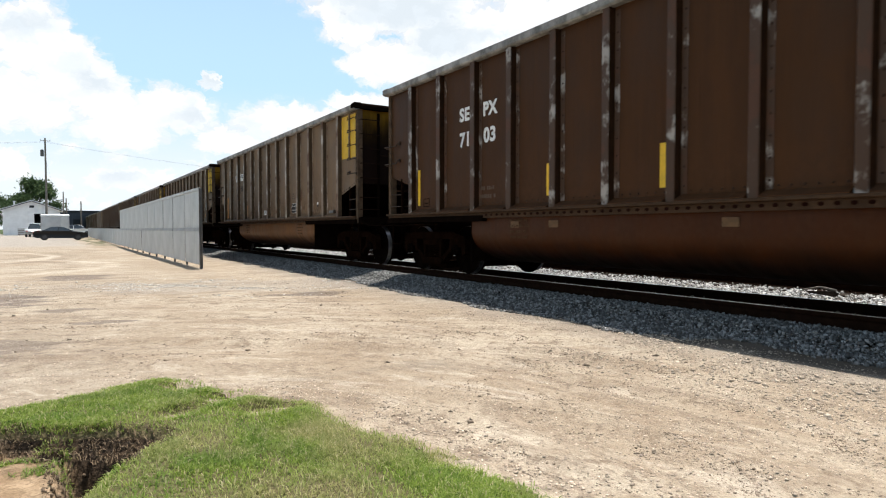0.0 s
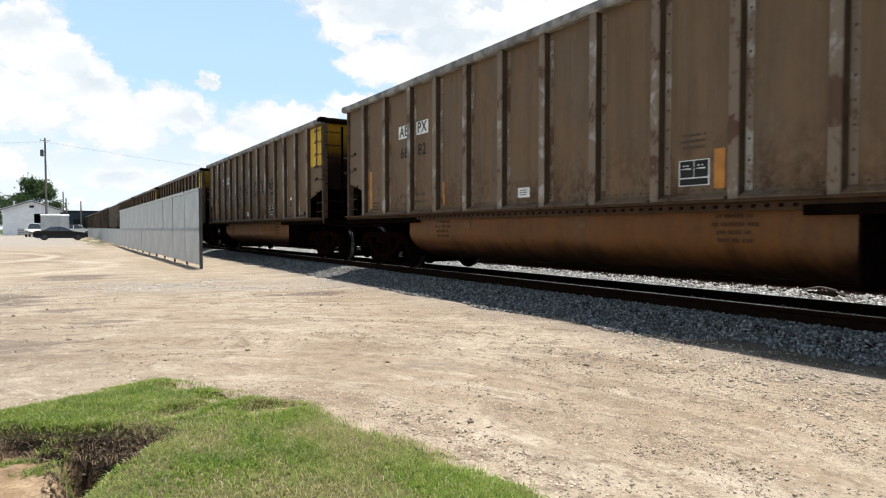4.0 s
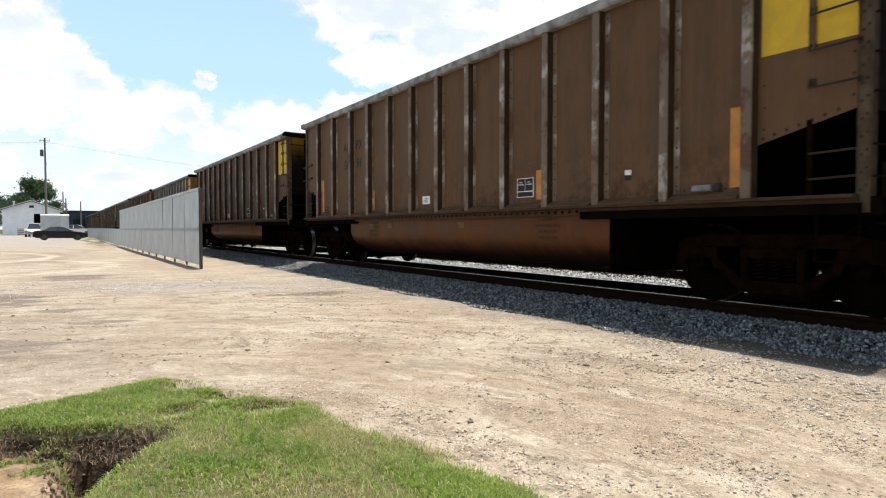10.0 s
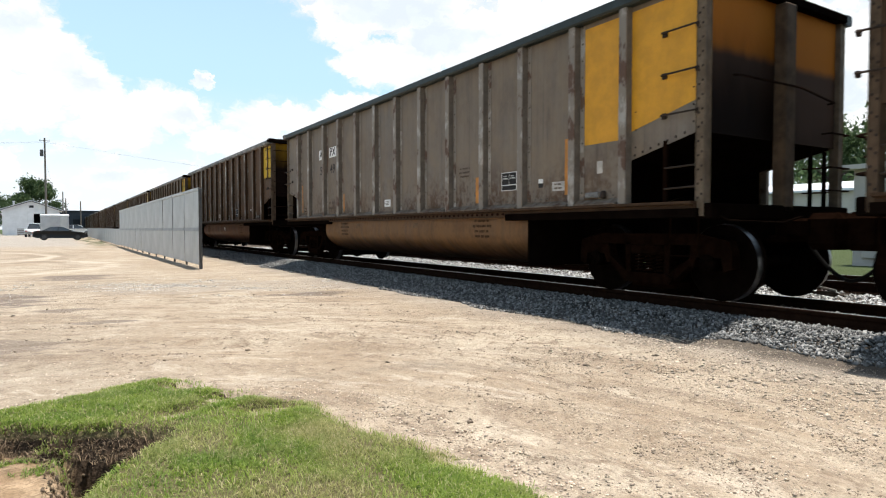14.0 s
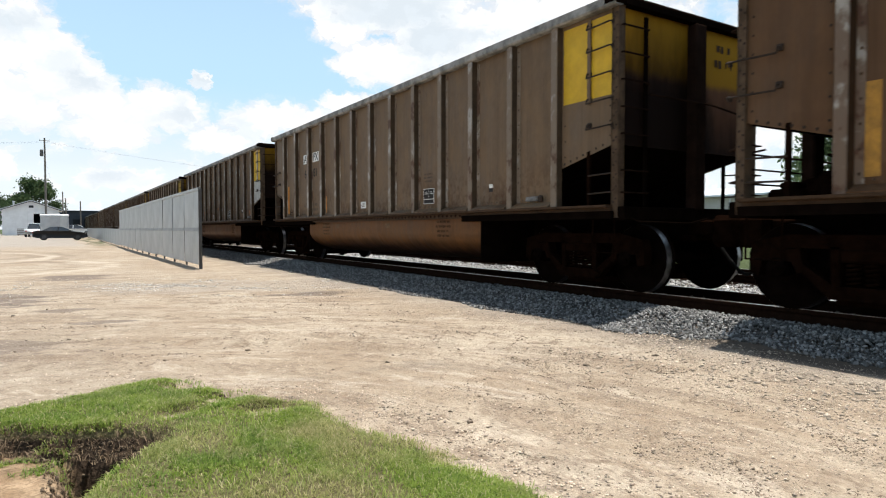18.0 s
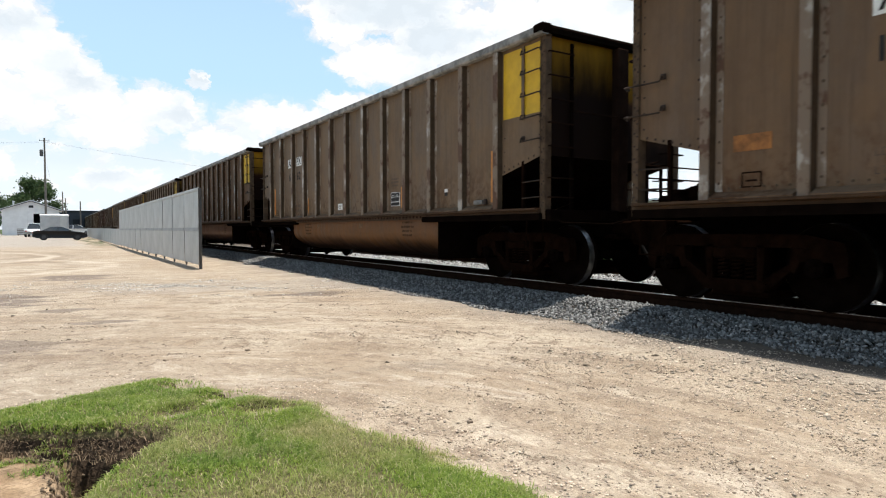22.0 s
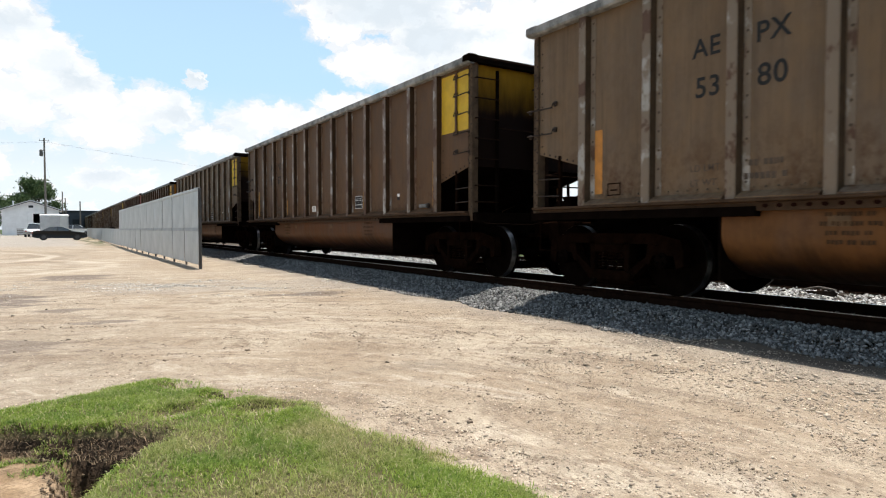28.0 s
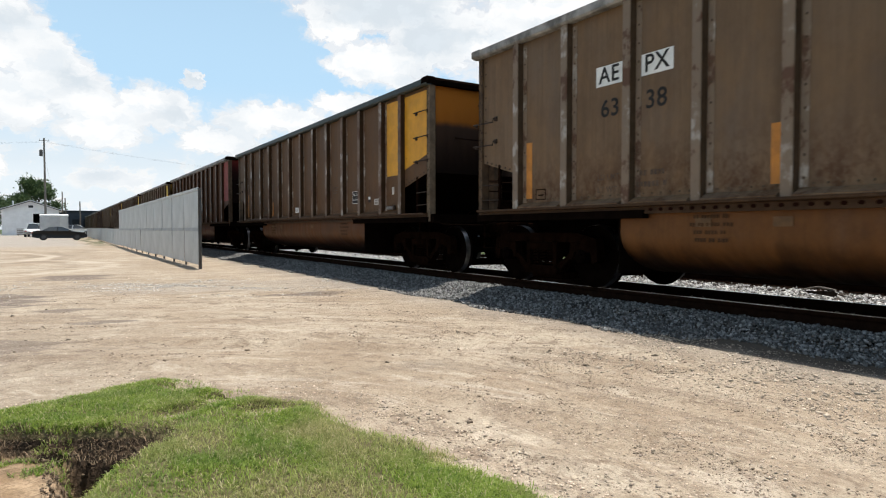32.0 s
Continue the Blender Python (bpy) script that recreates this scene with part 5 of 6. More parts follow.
    if not spec.get("bold"):
        write("LD LMT", 0.105, faint_paint, car, on_side(4.40, 1.52, 0.002), 0.002, "worn stencil letter")
        write("LT WT", 0.105, faint_paint, car, on_side(4.42, 1.36, 0.002), 0.002, "worn stencil letter")
    tagged(part("stencil", bars(2, 0.5, 0.07, faint_paint), car, "worn stencil writing", on_side(3.70, 1.46)), kind="stuff")
    tagged(part("stencil", bars(3, 0.42, 0.035, faint_paint), car, "worn stencil writing", on_side(-2.5, 1.83)), kind="stuff")
    tagged(part("stencil", cached(("tubtext", tint), lambda: bars(4, 0.62, 0.045, tub_ink)), car, "worn stencil writing", Matrix.Translation((-1.476, 2.9, 0.86)) @ SIDE), kind="stuff")
    tagged(part("stencil", bars(4, 0.62, 0.045, tub_ink), car, "worn stencil writing", Matrix.Translation((-1.476, -3.0, 0.86)) @ SIDE), kind="stuff")
    # placards
    if spec.get("placard", True):
        bp = part("placard", plate(0.44, 0.32, white_paint), car, "black placard with a white border", on_side(*((-3.76, 1.60) if style == "amber" else (-2.50, 1.48)), 0.0) @ Matrix.Diagonal((0.9, 0.9, 1, 1)))
        for dx, dy, w, h in ((-0.104, 0.047, 0.197, 0.205), (0.104, 0.047, 0.197, 0.205), (0, -0.11, 0.405, 0.078)):
            part("placard_field", plate(w, h, black_paint), bp, at=pose(dx, dy, 0.0022))
        tagged(part("placard_line", bars(2, 0.14, 0.02, white_paint), bp, at=pose(-0.105, 0.07, 0.0045)), kind="stuff")
        tagged(part("placard_line", bars(2, 0.14, 0.02, white_paint), bp, at=pose(0.105, 0.07, 0.0045)), kind="stuff")
    if not spec.get("bold"):
        lp = part("notice", plate(0.28, 0.15, white_paint), car, "small white notice with dark lines", on_side(0.51, 1.41, 0.0))
        tagged(part("notice_line", bars(3, 0.24, 0.018, faint_paint), lp, at=pose(0, 0, 0.003)), kind="stuff")
    ty = spec.get("tag", -4.52)
    if spec.get("graffiti"):
        part("tag", plate(0.17, 0.08, white_paint), car, "small white tag", on_side(ty + 0.04, 1.77, 0.0))
        part("tag", plate(0.11, 0.05, black_paint), car, "small black tag", on_side(ty + 0.03, 1.655, 0.0))
        part("tag", plate(0.15, 0.06, black_paint), car, "small black tag", on_side(ty + 0.05, 1.57, 0.0))
    else:
        part("tag", plate(0.10, 0.06, white_paint), car, "small white tag", on_side(ty, 1.555, 0.0))
        part("tag", plate(0.10, 0.06, black_paint), car, "small black tag", on_side(ty, 1.49 if ty < -4 else 1.66, 0.0))
    part("pad_knob", cached("pad_knob", lambda: Shape().box(-FACE - 0.05, -FACE, -5.83, -5.74, 1.25, 1.35, 0.02).mesh("pad_knob", grip)), car)
    part("jacking_pad", cached("jack", lambda: Shape().box(-FACE - 0.06, -FACE, -5.72, -5.48, 1.265, 1.335, 0.01).mesh("jacking_pad", galv)), car)
    for y, z0, z1 in spec.get("tape", ((6.0, 1.31, 2.1), (2.95, 1.29, 1.72), (-2.9, 1.29, 1.72), (-5.1, 1.33, 2.1)) if style == "amber" else ((5.99, 1.31, 2.14), (2.885, 1.29, 1.72), (-2.82, 1.29, 1.72), (-5.98, 1.29, 2.12))):
        part("reflector_strip", plate(0.13, round(z1 - z0, 2), spec.get("tape_mat", orange_tape)), car, "orange reflector strip", on_side(y, (z0 + z1) / 2, 0.0))
    for y in (2.1, -0.7, 3.0):
        part("tub_tag", plate(0.2, 0.1, amber_faded), car, at=Matrix.Translation((-1.474, y, 0.93)) @ SIDE)
    if style == "amber":
        lp = part("notice", plate(0.26, 0.13, dusty_white), car, "small dusty notice with dark lines", on_side(-4.9, 1.46, 0.0))
        tagged(part("notice_line", bars(2, 0.22, 0.03, faint_paint), lp, at=pose(0, 0, 0.003)), kind="stuff")
        part("tag", plate(0.1, 0.16, dusty_white), car, "small pale tag", on_side(-5.70, 1.66, 0.0))
    if spec.get("tub_patch"):
        part("tub_patch", plate(0.13, 0.13, white_paint), car, "small white square tag", Matrix.Translation((-1.474, -0.25, 0.88)) @ SIDE)
    # end panel paint
    if style == "ladder":
        part("paint_patch", plate(0.90, 1.02, yellow_paint), car, "yellow painted patch", on_side(-6.70, 3.08, 0.001))
        if spec.get("white_low"):
            part("paint_patch", Shape().prism([(-6.26, 1.75), (-7.13, 1.965), (-7.13, 2.55), (-6.26, 2.55)], "x", -FACE - 0.004, -FACE - 0.001).mesh("paint_patch", dusty_white), car, "dusty white painted patch")
    else:
        part("paint_patch", cached("amber_a", lambda: Shape().prism([(-6.23, 2.05), (-7.16, 2.29), (-7.16, 3.5), (-6.23, 3.5)], "x", -FACE - 0.004, -FACE - 0.001).mesh("paint_patch", amber_paint)), car, "amber painted patch")
        part("paint_patch", cached("amber_b", lambda: Shape().box(-FACE - 0.004, -FACE - 0.001, -6.08, -5.42, 1.97, 3.5).mesh("paint_patch", amber_paint)), car, "amber painted patch")
    return car


amber_faded = plain("faded_ochre", (0.12, 0.062, 0.022), 0.7, 0.0, 0.4, 9)


def L(colour, extra=""):
    return "%s coal gondola with ribbed sides%s" % (colour, extra)


bright_tape = plain("yellow_tape", (0.75, 0.45, 0.01), 0.5, 0.0, 0.2, 9)
sprayed_orange = plain("sprayed_orange", (0.26, 0.10, 0.022), 0.7, 0.0, 0.7, 7)
worn_tape = plain("worn_tape", (0.40, 0.19, 0.02), 0.6, 0.0, 0.5, 6)
CARS = [
    dict(tint="brown", label=L("dark brown", " and bold white lettering"), mark=("SE", "PX"), num=("71", "03"), ink=white_paint, bold=True, placard=False,
         tape=((6.03, 1.31, 2.0), (2.17, 1.34, 1.8), (0.15, 1.34, 1.86)), tape_mat=bright_tape),
    dict(tint="tan", label=L("dusty tan"), num=("62", "66"), panel=True),
    dict(tint="tan", label=L("dusty tan", " and an orange patch"), num=("66", "82"), panel=True, orange=True),
    dict(tint="tan", label=L("dusty tan", " sprayed with black graffiti"), num=("58", "48"), panel=True, graffiti=True, tape=((5.99, 1.31, 2.14), (2.47, 1.29, 1.71), (-2.82, 1.29, 1.72), (-5.98, 1.29, 2.12))),
    dict(tint="taupe", label=L("grey-brown"), num=("64", "10"), panel=True, tape_mat=worn_tape),
    dict(tint="taupe", label=L("grey-brown", " and black lettering"), num=("56", "91")),
    dict(tint="umber", label=L("dark grey-brown"), num=("53", "37")),
    dict(tint="silver", label=L("pale grey", " and amber end panels"), style="amber", num=("53", "49"), panel=True),
    dict(tint="taupe", label=L("grey-brown"), num=("56", "28"), tape_mat=worn_tape, tub_patch=True),
    dict(tint="pale", label=L("pale dusty tan"), num=("64", "81"), panel=True, tape=((5.99, 1.31, 2.14), (2.885, 1.29, 1.72), (0.14, 1.32, 1.95))),
    dict(tint="drab", label=L("drab grey-brown", " and a white ladder patch"), num=("157", "75"), panel=True, white_low=True, orange=True, tape=()),
    dict(tint="pale", label=L("pale dusty tan"), num=("68", "62"), panel=True),
    dict(tint="taupe", label=L("grey-brown", " with much rubbed ribs"), num=("60", "56"), panel=True, tag=-3.62, tape=((-2.82, 1.29, 1.72), (-6.1, 1.33, 2.0)), tape_mat=worn_tape),
    dict(tint="tan", label=L("dusty tan"), num=("53", "80"), tape=((5.99, 1.31, 2.14), (-2.82, 1.29, 1.72), (-5.98, 1.29, 2.12))),
    dict(tint="taupe", label=L("grey-brown", " and black lettering"), num=("53", "57"), tape_mat=worn_tape),
    dict(tint="tan", label=L("dusty tan", " and a rubbed white patch"), num=("63", "38"), panel=True, wedge=True, tape=((5.99, 1.31, 2.14), (2.16, 1.3, 1.9), (-2.82, 1.29, 1.72), (-5.98, 1.29, 2.12))),
    dict(tint="umber", label=L("dark grey-brown", " and amber end panels"), style="amber"),
]
train = []
for spec in CARS:
    car = build_car(spec, True)
    train.append(car)
    if spec.get("orange"):
        for y, z in ((-5.72, 1.46), (5.72, 1.74), (-0.5, 1.72), (2.5, 1.6)) if spec["num"][0] != "66" else ((-5.72, 1.5),):
            part("paint_patch", plate(0.42, 0.10 if y in (2.5, -0.5) else 0.17, sprayed_orange if spec["num"][0] != "66" else orange_tape), car, "orange sprayed patch", on_side(y, z, 0.002))
    if spec.get("wedge"):
        wd = [(-5.5, 1.52), (-5.72, 1.56), (-5.82, 1.62), (-6.03, 1.6), (-6.03, 1.99), (-5.92, 1.97), (-5.74, 1.87), (-5.6, 1.72)]
        part("paint_patch", Shape().prism(wd, "x", -FACE - 0.004, -FACE - 0.001).mesh("paint_patch", worn_white), car, "white rubbed patch")
    if spec.get("graffiti"):
        glyphs = [(1.78, ((0.12, 0.5), (0.04, 0.3), (0.0, 0.1), (0.08, 0.0), (0.3, 0.06), (0.26, 0.2), (0.14, 0.42))), (0.72, ((0.02, 0), (0.03, 0.35), (0.16, 0.5), (0.28, 0.4), (0.36, 0.02))),
                  (0.72, ((0.04, 0.2), (0.34, 0.22))), (-0.3, ((0.3, 0.38), (0.22, 0.52), (0.1, 0.46), (0.04, 0.25), (0.08, 0.02), (0.3, 0.14))),
                  (-1.2, ((0, 0.55), (0.1, 0.45), (0.26, 0.0))), (-1.2, ((0.3, 0.52), (0.18, 0.2), (0.46, 0.06))), (-2.09, ((0.0, 0.3), (0.08, 0.08), (0.14, 0.41), (0.175, 0.23), (0.25, 0.38), (0.27, 0.19))),
                  (-2.09, ((0.47, 0.49), (0.35, 0.47), (0.3, 0.36), (0.39, 0.31), (0.51, 0.38), (0.48, 0.23), (0.39, 0.17), (0.3, 0.23))), (-2.09, ((0.56, 0.2), (0.54, 0.53), (0.69, 0.545), (0.67, 0.38), (0.57, 0.33), (0.75, 0.2))),
                  (-2.09, ((0.21, -0.04), (0.35, 0.035), (0.56, 0.08), (0.54, 0.015), (0.39, 0.005)))]
        for y, path in glyphs:
            sh = Shape().tube([(-FACE - 0.003, y - a, 2.0 + b) for a, b in path], 0.036, 4)
            sh.v = [(-FACE - 0.002 + (x + FACE + 0.003) * 0.12, a, b) for x, a, b in sh.v]
            part("graffiti_stroke", sh.mesh("graffiti_stroke", black_paint), car, "black spray-paint stroke")
order = ("taupe", "tan", "umber", "taupe", "tan", "brown")
for k in range(30):
    train.append(build_car(dict(tint="crimson" if k == 0 else order[k % 6], label=L("dusty brown", " and a yellow end patch" if k else " and a red end bay")), False))


# ---------------------------------------------------------------- sheet metal fence
fence_sheet = plain("fence_sheet", (0.40, 0.41, 0.41), 0.42, 0.4, 0.25, 0.9, 0.05)
cap_sheet = plain("fence_cap_sheet", (0.40, 0.41, 0.41), 0.5, 0.1, 0.25, 2)
strip_sheet = plain("fence_strip_sheet", (0.27, 0.285, 0.30), 0.5, 0.2, 0.25, 2)
fence_steel = plain("fence_steel", (0.12, 0.115, 0.11), 0.7, 0.3, 0.35, 6)
FENCE_X, FENCE_Y0, FENCE_STEP, FENCE_Y1 = 3.75, 20.155, 48.2, 99.5


def build_fence():
    f = thing("fence", "tall grey sheet-metal fence on steel posts beside the track", "fence", pose(FENCE_X, 0, 0))
    def corrugated(h, w):
        n = 16
        pts = [(-w / 2 + w * k / n, 0.012 if k % 2 else -0.012) for k in range(n + 1)]
        prof = [(b, a) for a, b in pts] + [(b + 0.003, a) for a, b in reversed(pts)]
        return Shape().prism(prof, "z", 0, h).mesh("fence_panel", fence_sheet)
    w = 2.44
    tall, post_t = corrugated(1.15, (FENCE_STEP - FENCE_Y0) / round((FENCE_STEP - FENCE_Y0) / 2.44) + 0.012), Shape().box(0.03, 0.09, -0.03, 0.03, -0.3, 2.5, 0.008).mesh("fence_post", fence_steel)
    low = corrugated(1.15, (FENCE_STEP - FENCE_Y0) / round((FENCE_STEP - FENCE_Y0) / 2.44) - 0.03)
    post_s = Shape().box(0.03, 0.09, -0.03, 0.03, -0.5, 1.22, 0.008).mesh("fence_post", fence_steel)
    rail = Shape().box(0.03, 0.07, -w / 2, w / 2, -0.03, 0.03, 0.005).mesh("fence_rail", fence_steel)
    cap = Shape().box(-0.03, 0.03, -w / 2, w / 2, -0.06, 0.03, 0.008).mesh("fence_cap", cap_sheet)
    strip = Shape().box(-0.026, -0.016, -w / 2, w / 2, -0.05, 0.06, 0.003).mesh("fence_strip", strip_sheet)
    n1 = round((FENCE_STEP - FENCE_Y0) / w)
    for k in range(n1):
        y = FENCE_Y0 + (k + 0.5) * (FENCE_STEP - FENCE_Y0) / n1
        g = float(ground_height(np.array(FENCE_X), np.array(y)))
        for z in (0.13, 1.283):
            part("fence_panel", low if z < 1 else tall, f, at=pose(0, y, g * (z < 1) + z, 0, rng.uniform(-0.5, 0.5), rng.uniform(-0.4, 0.4)))
        for z in (0.28, 1.26, 2.3):
            part("fence_rail", rail, f, at=pose(0, y, z))
        part("fence_cap", cap, f, at=pose(0, y, 2.49))
        part("fence_post", post_t, f, at=pose(0, y - w / 2, g))
        part("fence_strip", strip, f, at=pose(0, y, 1.22))
    part("fence_post", Shape().box(-0.022, 0.008, -0.015, 0.015, -0.3, 2.44, 0.005).mesh("fence_post", fence_steel), f, at=pose(0, FENCE_Y0 - 0.03, 0.06))
    n2 = round((FENCE_Y1 - FENCE_STEP) / w)
    for k in range(n2):
        y = FENCE_STEP + (k + 0.5) * (FENCE_Y1 - FENCE_STEP) / n2
        g = float(ground_height(np.array(FENCE_X), np.array(y)))
        part("fence_panel", tall, f, at=pose(0, y, g + 0.08, 0, 0, rng.uniform(-0.5, 0.5)))
        part("fence_post", post_s, f, at=pose(0.05, y - w / 2, g + 0.02))
    return f


build_fence()


# ---------------------------------------------------------------- trees
def leaf_material(name, a, b):
    n = Nodes(name)
    g = n.t.nodes.new("ShaderNodeNewGeometry")
    col = n.mix(g.outputs["Random Per Island"], a, b)
    m = n.done(col, 0.6, 0.0, 0.2)
    tr = n.t.nodes.new("ShaderNodeBsdfTranslucent")
    n.put(tr.inputs[0], col)
    mx = n.t.nodes.new("ShaderNodeMixShader")
    mx.inputs[0].default_value = 0.25
    n.t.links.new(n.bsdf.outputs[0], mx.inputs[1])
    n.t.links.new(tr.outputs[0], mx.inputs[2])
    n.t.links.new(mx.outputs[0], n.out.inputs[0])
    return m


bark = plain("bark", (0.09, 0.07, 0.055), 0.95, 0.0, 0.4, 6, 0.6)
leaf = leaf_material("leaf", (0.04, 0.075, 0.03), (0.10, 0.14, 0.055))


def build_tree(x, y, z, height, spread, seed, label, leaves=4200):
    r = np.random.default_rng(seed)
    t = thing("tree", label, "tree", pose(x, y, z))
    sh = Shape()
    top = height * 0.75
    sh.tube([(0, 0, -0.3), (0.05, 0.02, height * 0.2), (0.15, -0.1, height * 0.45), (0.05, 0.1, top)], [height * 0.03, height * 0.024, height * 0.017, height * 0.006], 8)
    tips = []
    for k in range(11):
        a, h0 = k * 2.4 + r.uniform(-0.3, 0.3), height * r.uniform(0.22, 0.6)
        rad = spread * r.uniform(0.45, 0.9) * (1.1 - 0.5 * h0 / height)
        end = (rad * math.cos(a), rad * math.sin(a), h0 + height * r.uniform(0.08, 0.3))
        sh.tube([(0.05, 0, h0), (end[0] * 0.5, end[1] * 0.5, h0 + (end[2] - h0) * 0.7), end], [height * 0.011, height * 0.008, height * 0.003], 5)
        tips.append(end)
    tips += [(r.normal(0, spread * 0.25), r.normal(0, spread * 0.25), height * r.uniform(0.7, 0.95)) for _ in range(6)]
    part("trunk", sh.mesh("trunk", bark), t)
    tips = np.array(tips)
    c = tips[r.integers(0, len(tips), leaves)]
    sz = spread * 0.28 * (0.6 + 0.8 * r.random((len(tips), 1)))
    p = c + r.normal(0, 1, (leaves, 3)) * spread * 0.16 * np.array([1, 1, 0.75])
    n = leaves
    u, w = r.normal(size=(n, 3)), r.normal(size=(n, 3))
    u /= np.linalg.norm(u, axis=1, keepdims=True)
    w -= (w * u).sum(1, keepdims=True) * u
    w /= np.linalg.norm(w, axis=1, keepdims=True)
    s = (spread * 0.05 * r.uniform(0.6, 1.5, n))[:, None]
    v = np.stack([p - u * s, p + w * s * 0.5, p + u * s, p - w * s * 0.5], 1).reshape(-1, 3)
    part("crown", raw_mesh("crown", v, np.arange(4 * n).reshape(n, 4), leaf), t)
    return t


# ---------------------------------------------------------------- far lot
white_siding = plain("white_siding", (0.74, 0.75, 0.76), 0.6, 0.0, 0.12, 1.2)
roof_metal = plain("roof_metal", (0.62, 0.63, 0.64), 0.5, 0.3, 0.2, 1.5)
dark_inside = plain("dark_interior", (0.02, 0.022, 0.025), 0.9)
grey_wall = plain("grey_wall", (0.50, 0.51, 0.50), 0.7, 0.0, 0.15, 0.8)
beige_wall = plain("beige_wall", (0.50, 0.46, 0.41), 0.7, 0.0, 0.15, 0.8)
dark_wall = plain("dark_wall", (0.05, 0.055, 0.07), 0.8, 0.0, 0.3, 0.8)
pole_wood = plain("pole_wood", (0.19, 0.165, 0.14), 0.9, 0.0, 0.3, 5, 0.4)
car_dark = plain("car_black", (0.006, 0.0065, 0.008), 0.35, 0.0, 0.15, 3, spec=0.25)
car_white = plain("car_paint_white", (0.75, 0.76, 0.77), 0.3, 0.0, 0.08, 3)
glass = plain("car_glass", (0.03, 0.035, 0.04), 0.05, spec=1.0)
chrome = plain("chrome", (0.6, 0.6, 0.6), 0.2, 1.0)
tyre_rubber = plain("tyre_rubber", (0.02, 0.02, 0.02), 0.85)
red_lamp = plain("tail_lamp", (0.3, 0.02, 0.015), 0.3)
FAR_Z = 0.3
# grey for the white trailer's box: its shaded side put into the colour
trailer_side_shade = plain("trailer_side_shade", (0.42, 0.43, 0.44), 0.5, 0.0, 0.15, 1.5)
dark_rim = plain("dark_rim", (0.06, 0.06, 0.065), 0.4, 0.5, 0.3, 6)


def build_shed():
    s = thing("shed", "white metal-sided gabled shed with a dark open bay", "shed", pose(-3.1, 113, FAR_Z))
    w, d, e, r = 3.65, 14, 3.9, 5.2
    front = [(-w, 0), (-w, e), (0, r), (w, e), (w, 0)]
    # front wall with a tall door opening
    for prof in ([(-w, 0), (-w, e), (0, r), (0.28, r - 1.3 * 0.28 / w), (0.28, 0)], [(0.28, 3.3), (0.28, r - 1.3 * 0.28 / w), (1.7, r - 1.3 * 1.7 / w), (1.7, 3.3)], [(1.7, 0), (1.7, r - 1.3 * 1.7 / w), (w, e), (w, 0)]):
        part("wall", Shape().prism([(a, b) for a, b in prof], "y", 0, 0.15).mesh("wall", white_siding), s)
    part("wall", Shape().prism(front, "y", d - 0.15, d).mesh("wall", white_siding), s)
    for k in (-1, 1):
        part("wall", Shape().box(min(k * w, k * (w - 0.15)), max(k * w, k * (w - 0.15)), 0.15, d - 0.15, 0, e).mesh("wall", white_siding), s)
        prof = [(0, r + 0.05), (k * (w + 0.4), e - 0.1), (k * (w + 0.4), e + 0.02), (0, r + 0.18)]
        part("roof", Shape().prism(prof, "y", -0.4, d + 0.4).mesh("roof", roof_metal), s)
    # added wall behind the opening, the bay's inner shade put into its colour
    part("inner_wall", Shape().box(-w + 0.3, w - 0.3, 5, 5.1, 0, e).mesh("inner_wall", dark_inside), s)
    part("door", Shape().box(-0.5, 0.25, -0.10, -0.01, 0, 3.35, 0.02).mesh("door", white_siding), s, "white sliding door half open")
    part("gable_vent", Shape().box(-0.3, 0.3, -0.05, -0.003, 4.2, 4.55, 0.02).mesh("gable_vent", dark_inside), s)
    for k in (-1, 1):
        part("gable_trim", Shape().prism([(0, r - 0.06), (k * (w + 0.35), e - 0.2), (k * (w + 0.35), e - 0.08), (0, r + 0.06)], "y", -0.46, -0.41).mesh("gable_trim", fence_steel), s)
    for x in (-2.3,):
        part("roof_vent", Shape().lathe([(4.0, 0.12), (5.1, 0.12), (5.12, 0.18), (5.25, 0.16)], "z", (x, 2, 0), 10).mesh("roof_vent", roof_metal), s)
    return s


build_shed()


def wheel_part(car, x, y, r, w):
    wh = part("wheel", Shape().lathe([(-w / 2, r * 0.7), (-w / 2, r * 0.96), (-w / 2 + 0.03, r), (w / 2 - 0.03, r), (w / 2, r * 0.96), (w / 2, r * 0.7)], "y", (0, 0, 0), 20).mesh("tyre", tyre_rubber, True), car, at=pose(x, y, r))
    part("rim", Shape().lathe([(-w / 2 - 0.005, 0.03), (-w / 2 - 0.005, r * 0.62), (-w / 2 + 0.02, r * 0.7), (w / 2 - 0.02, r * 0.7), (w / 2 + 0.005, r * 0.62), (w / 2 + 0.005, 0.03)], "y", (0, 0, 0), 16).mesh("rim", dark_rim), wh)


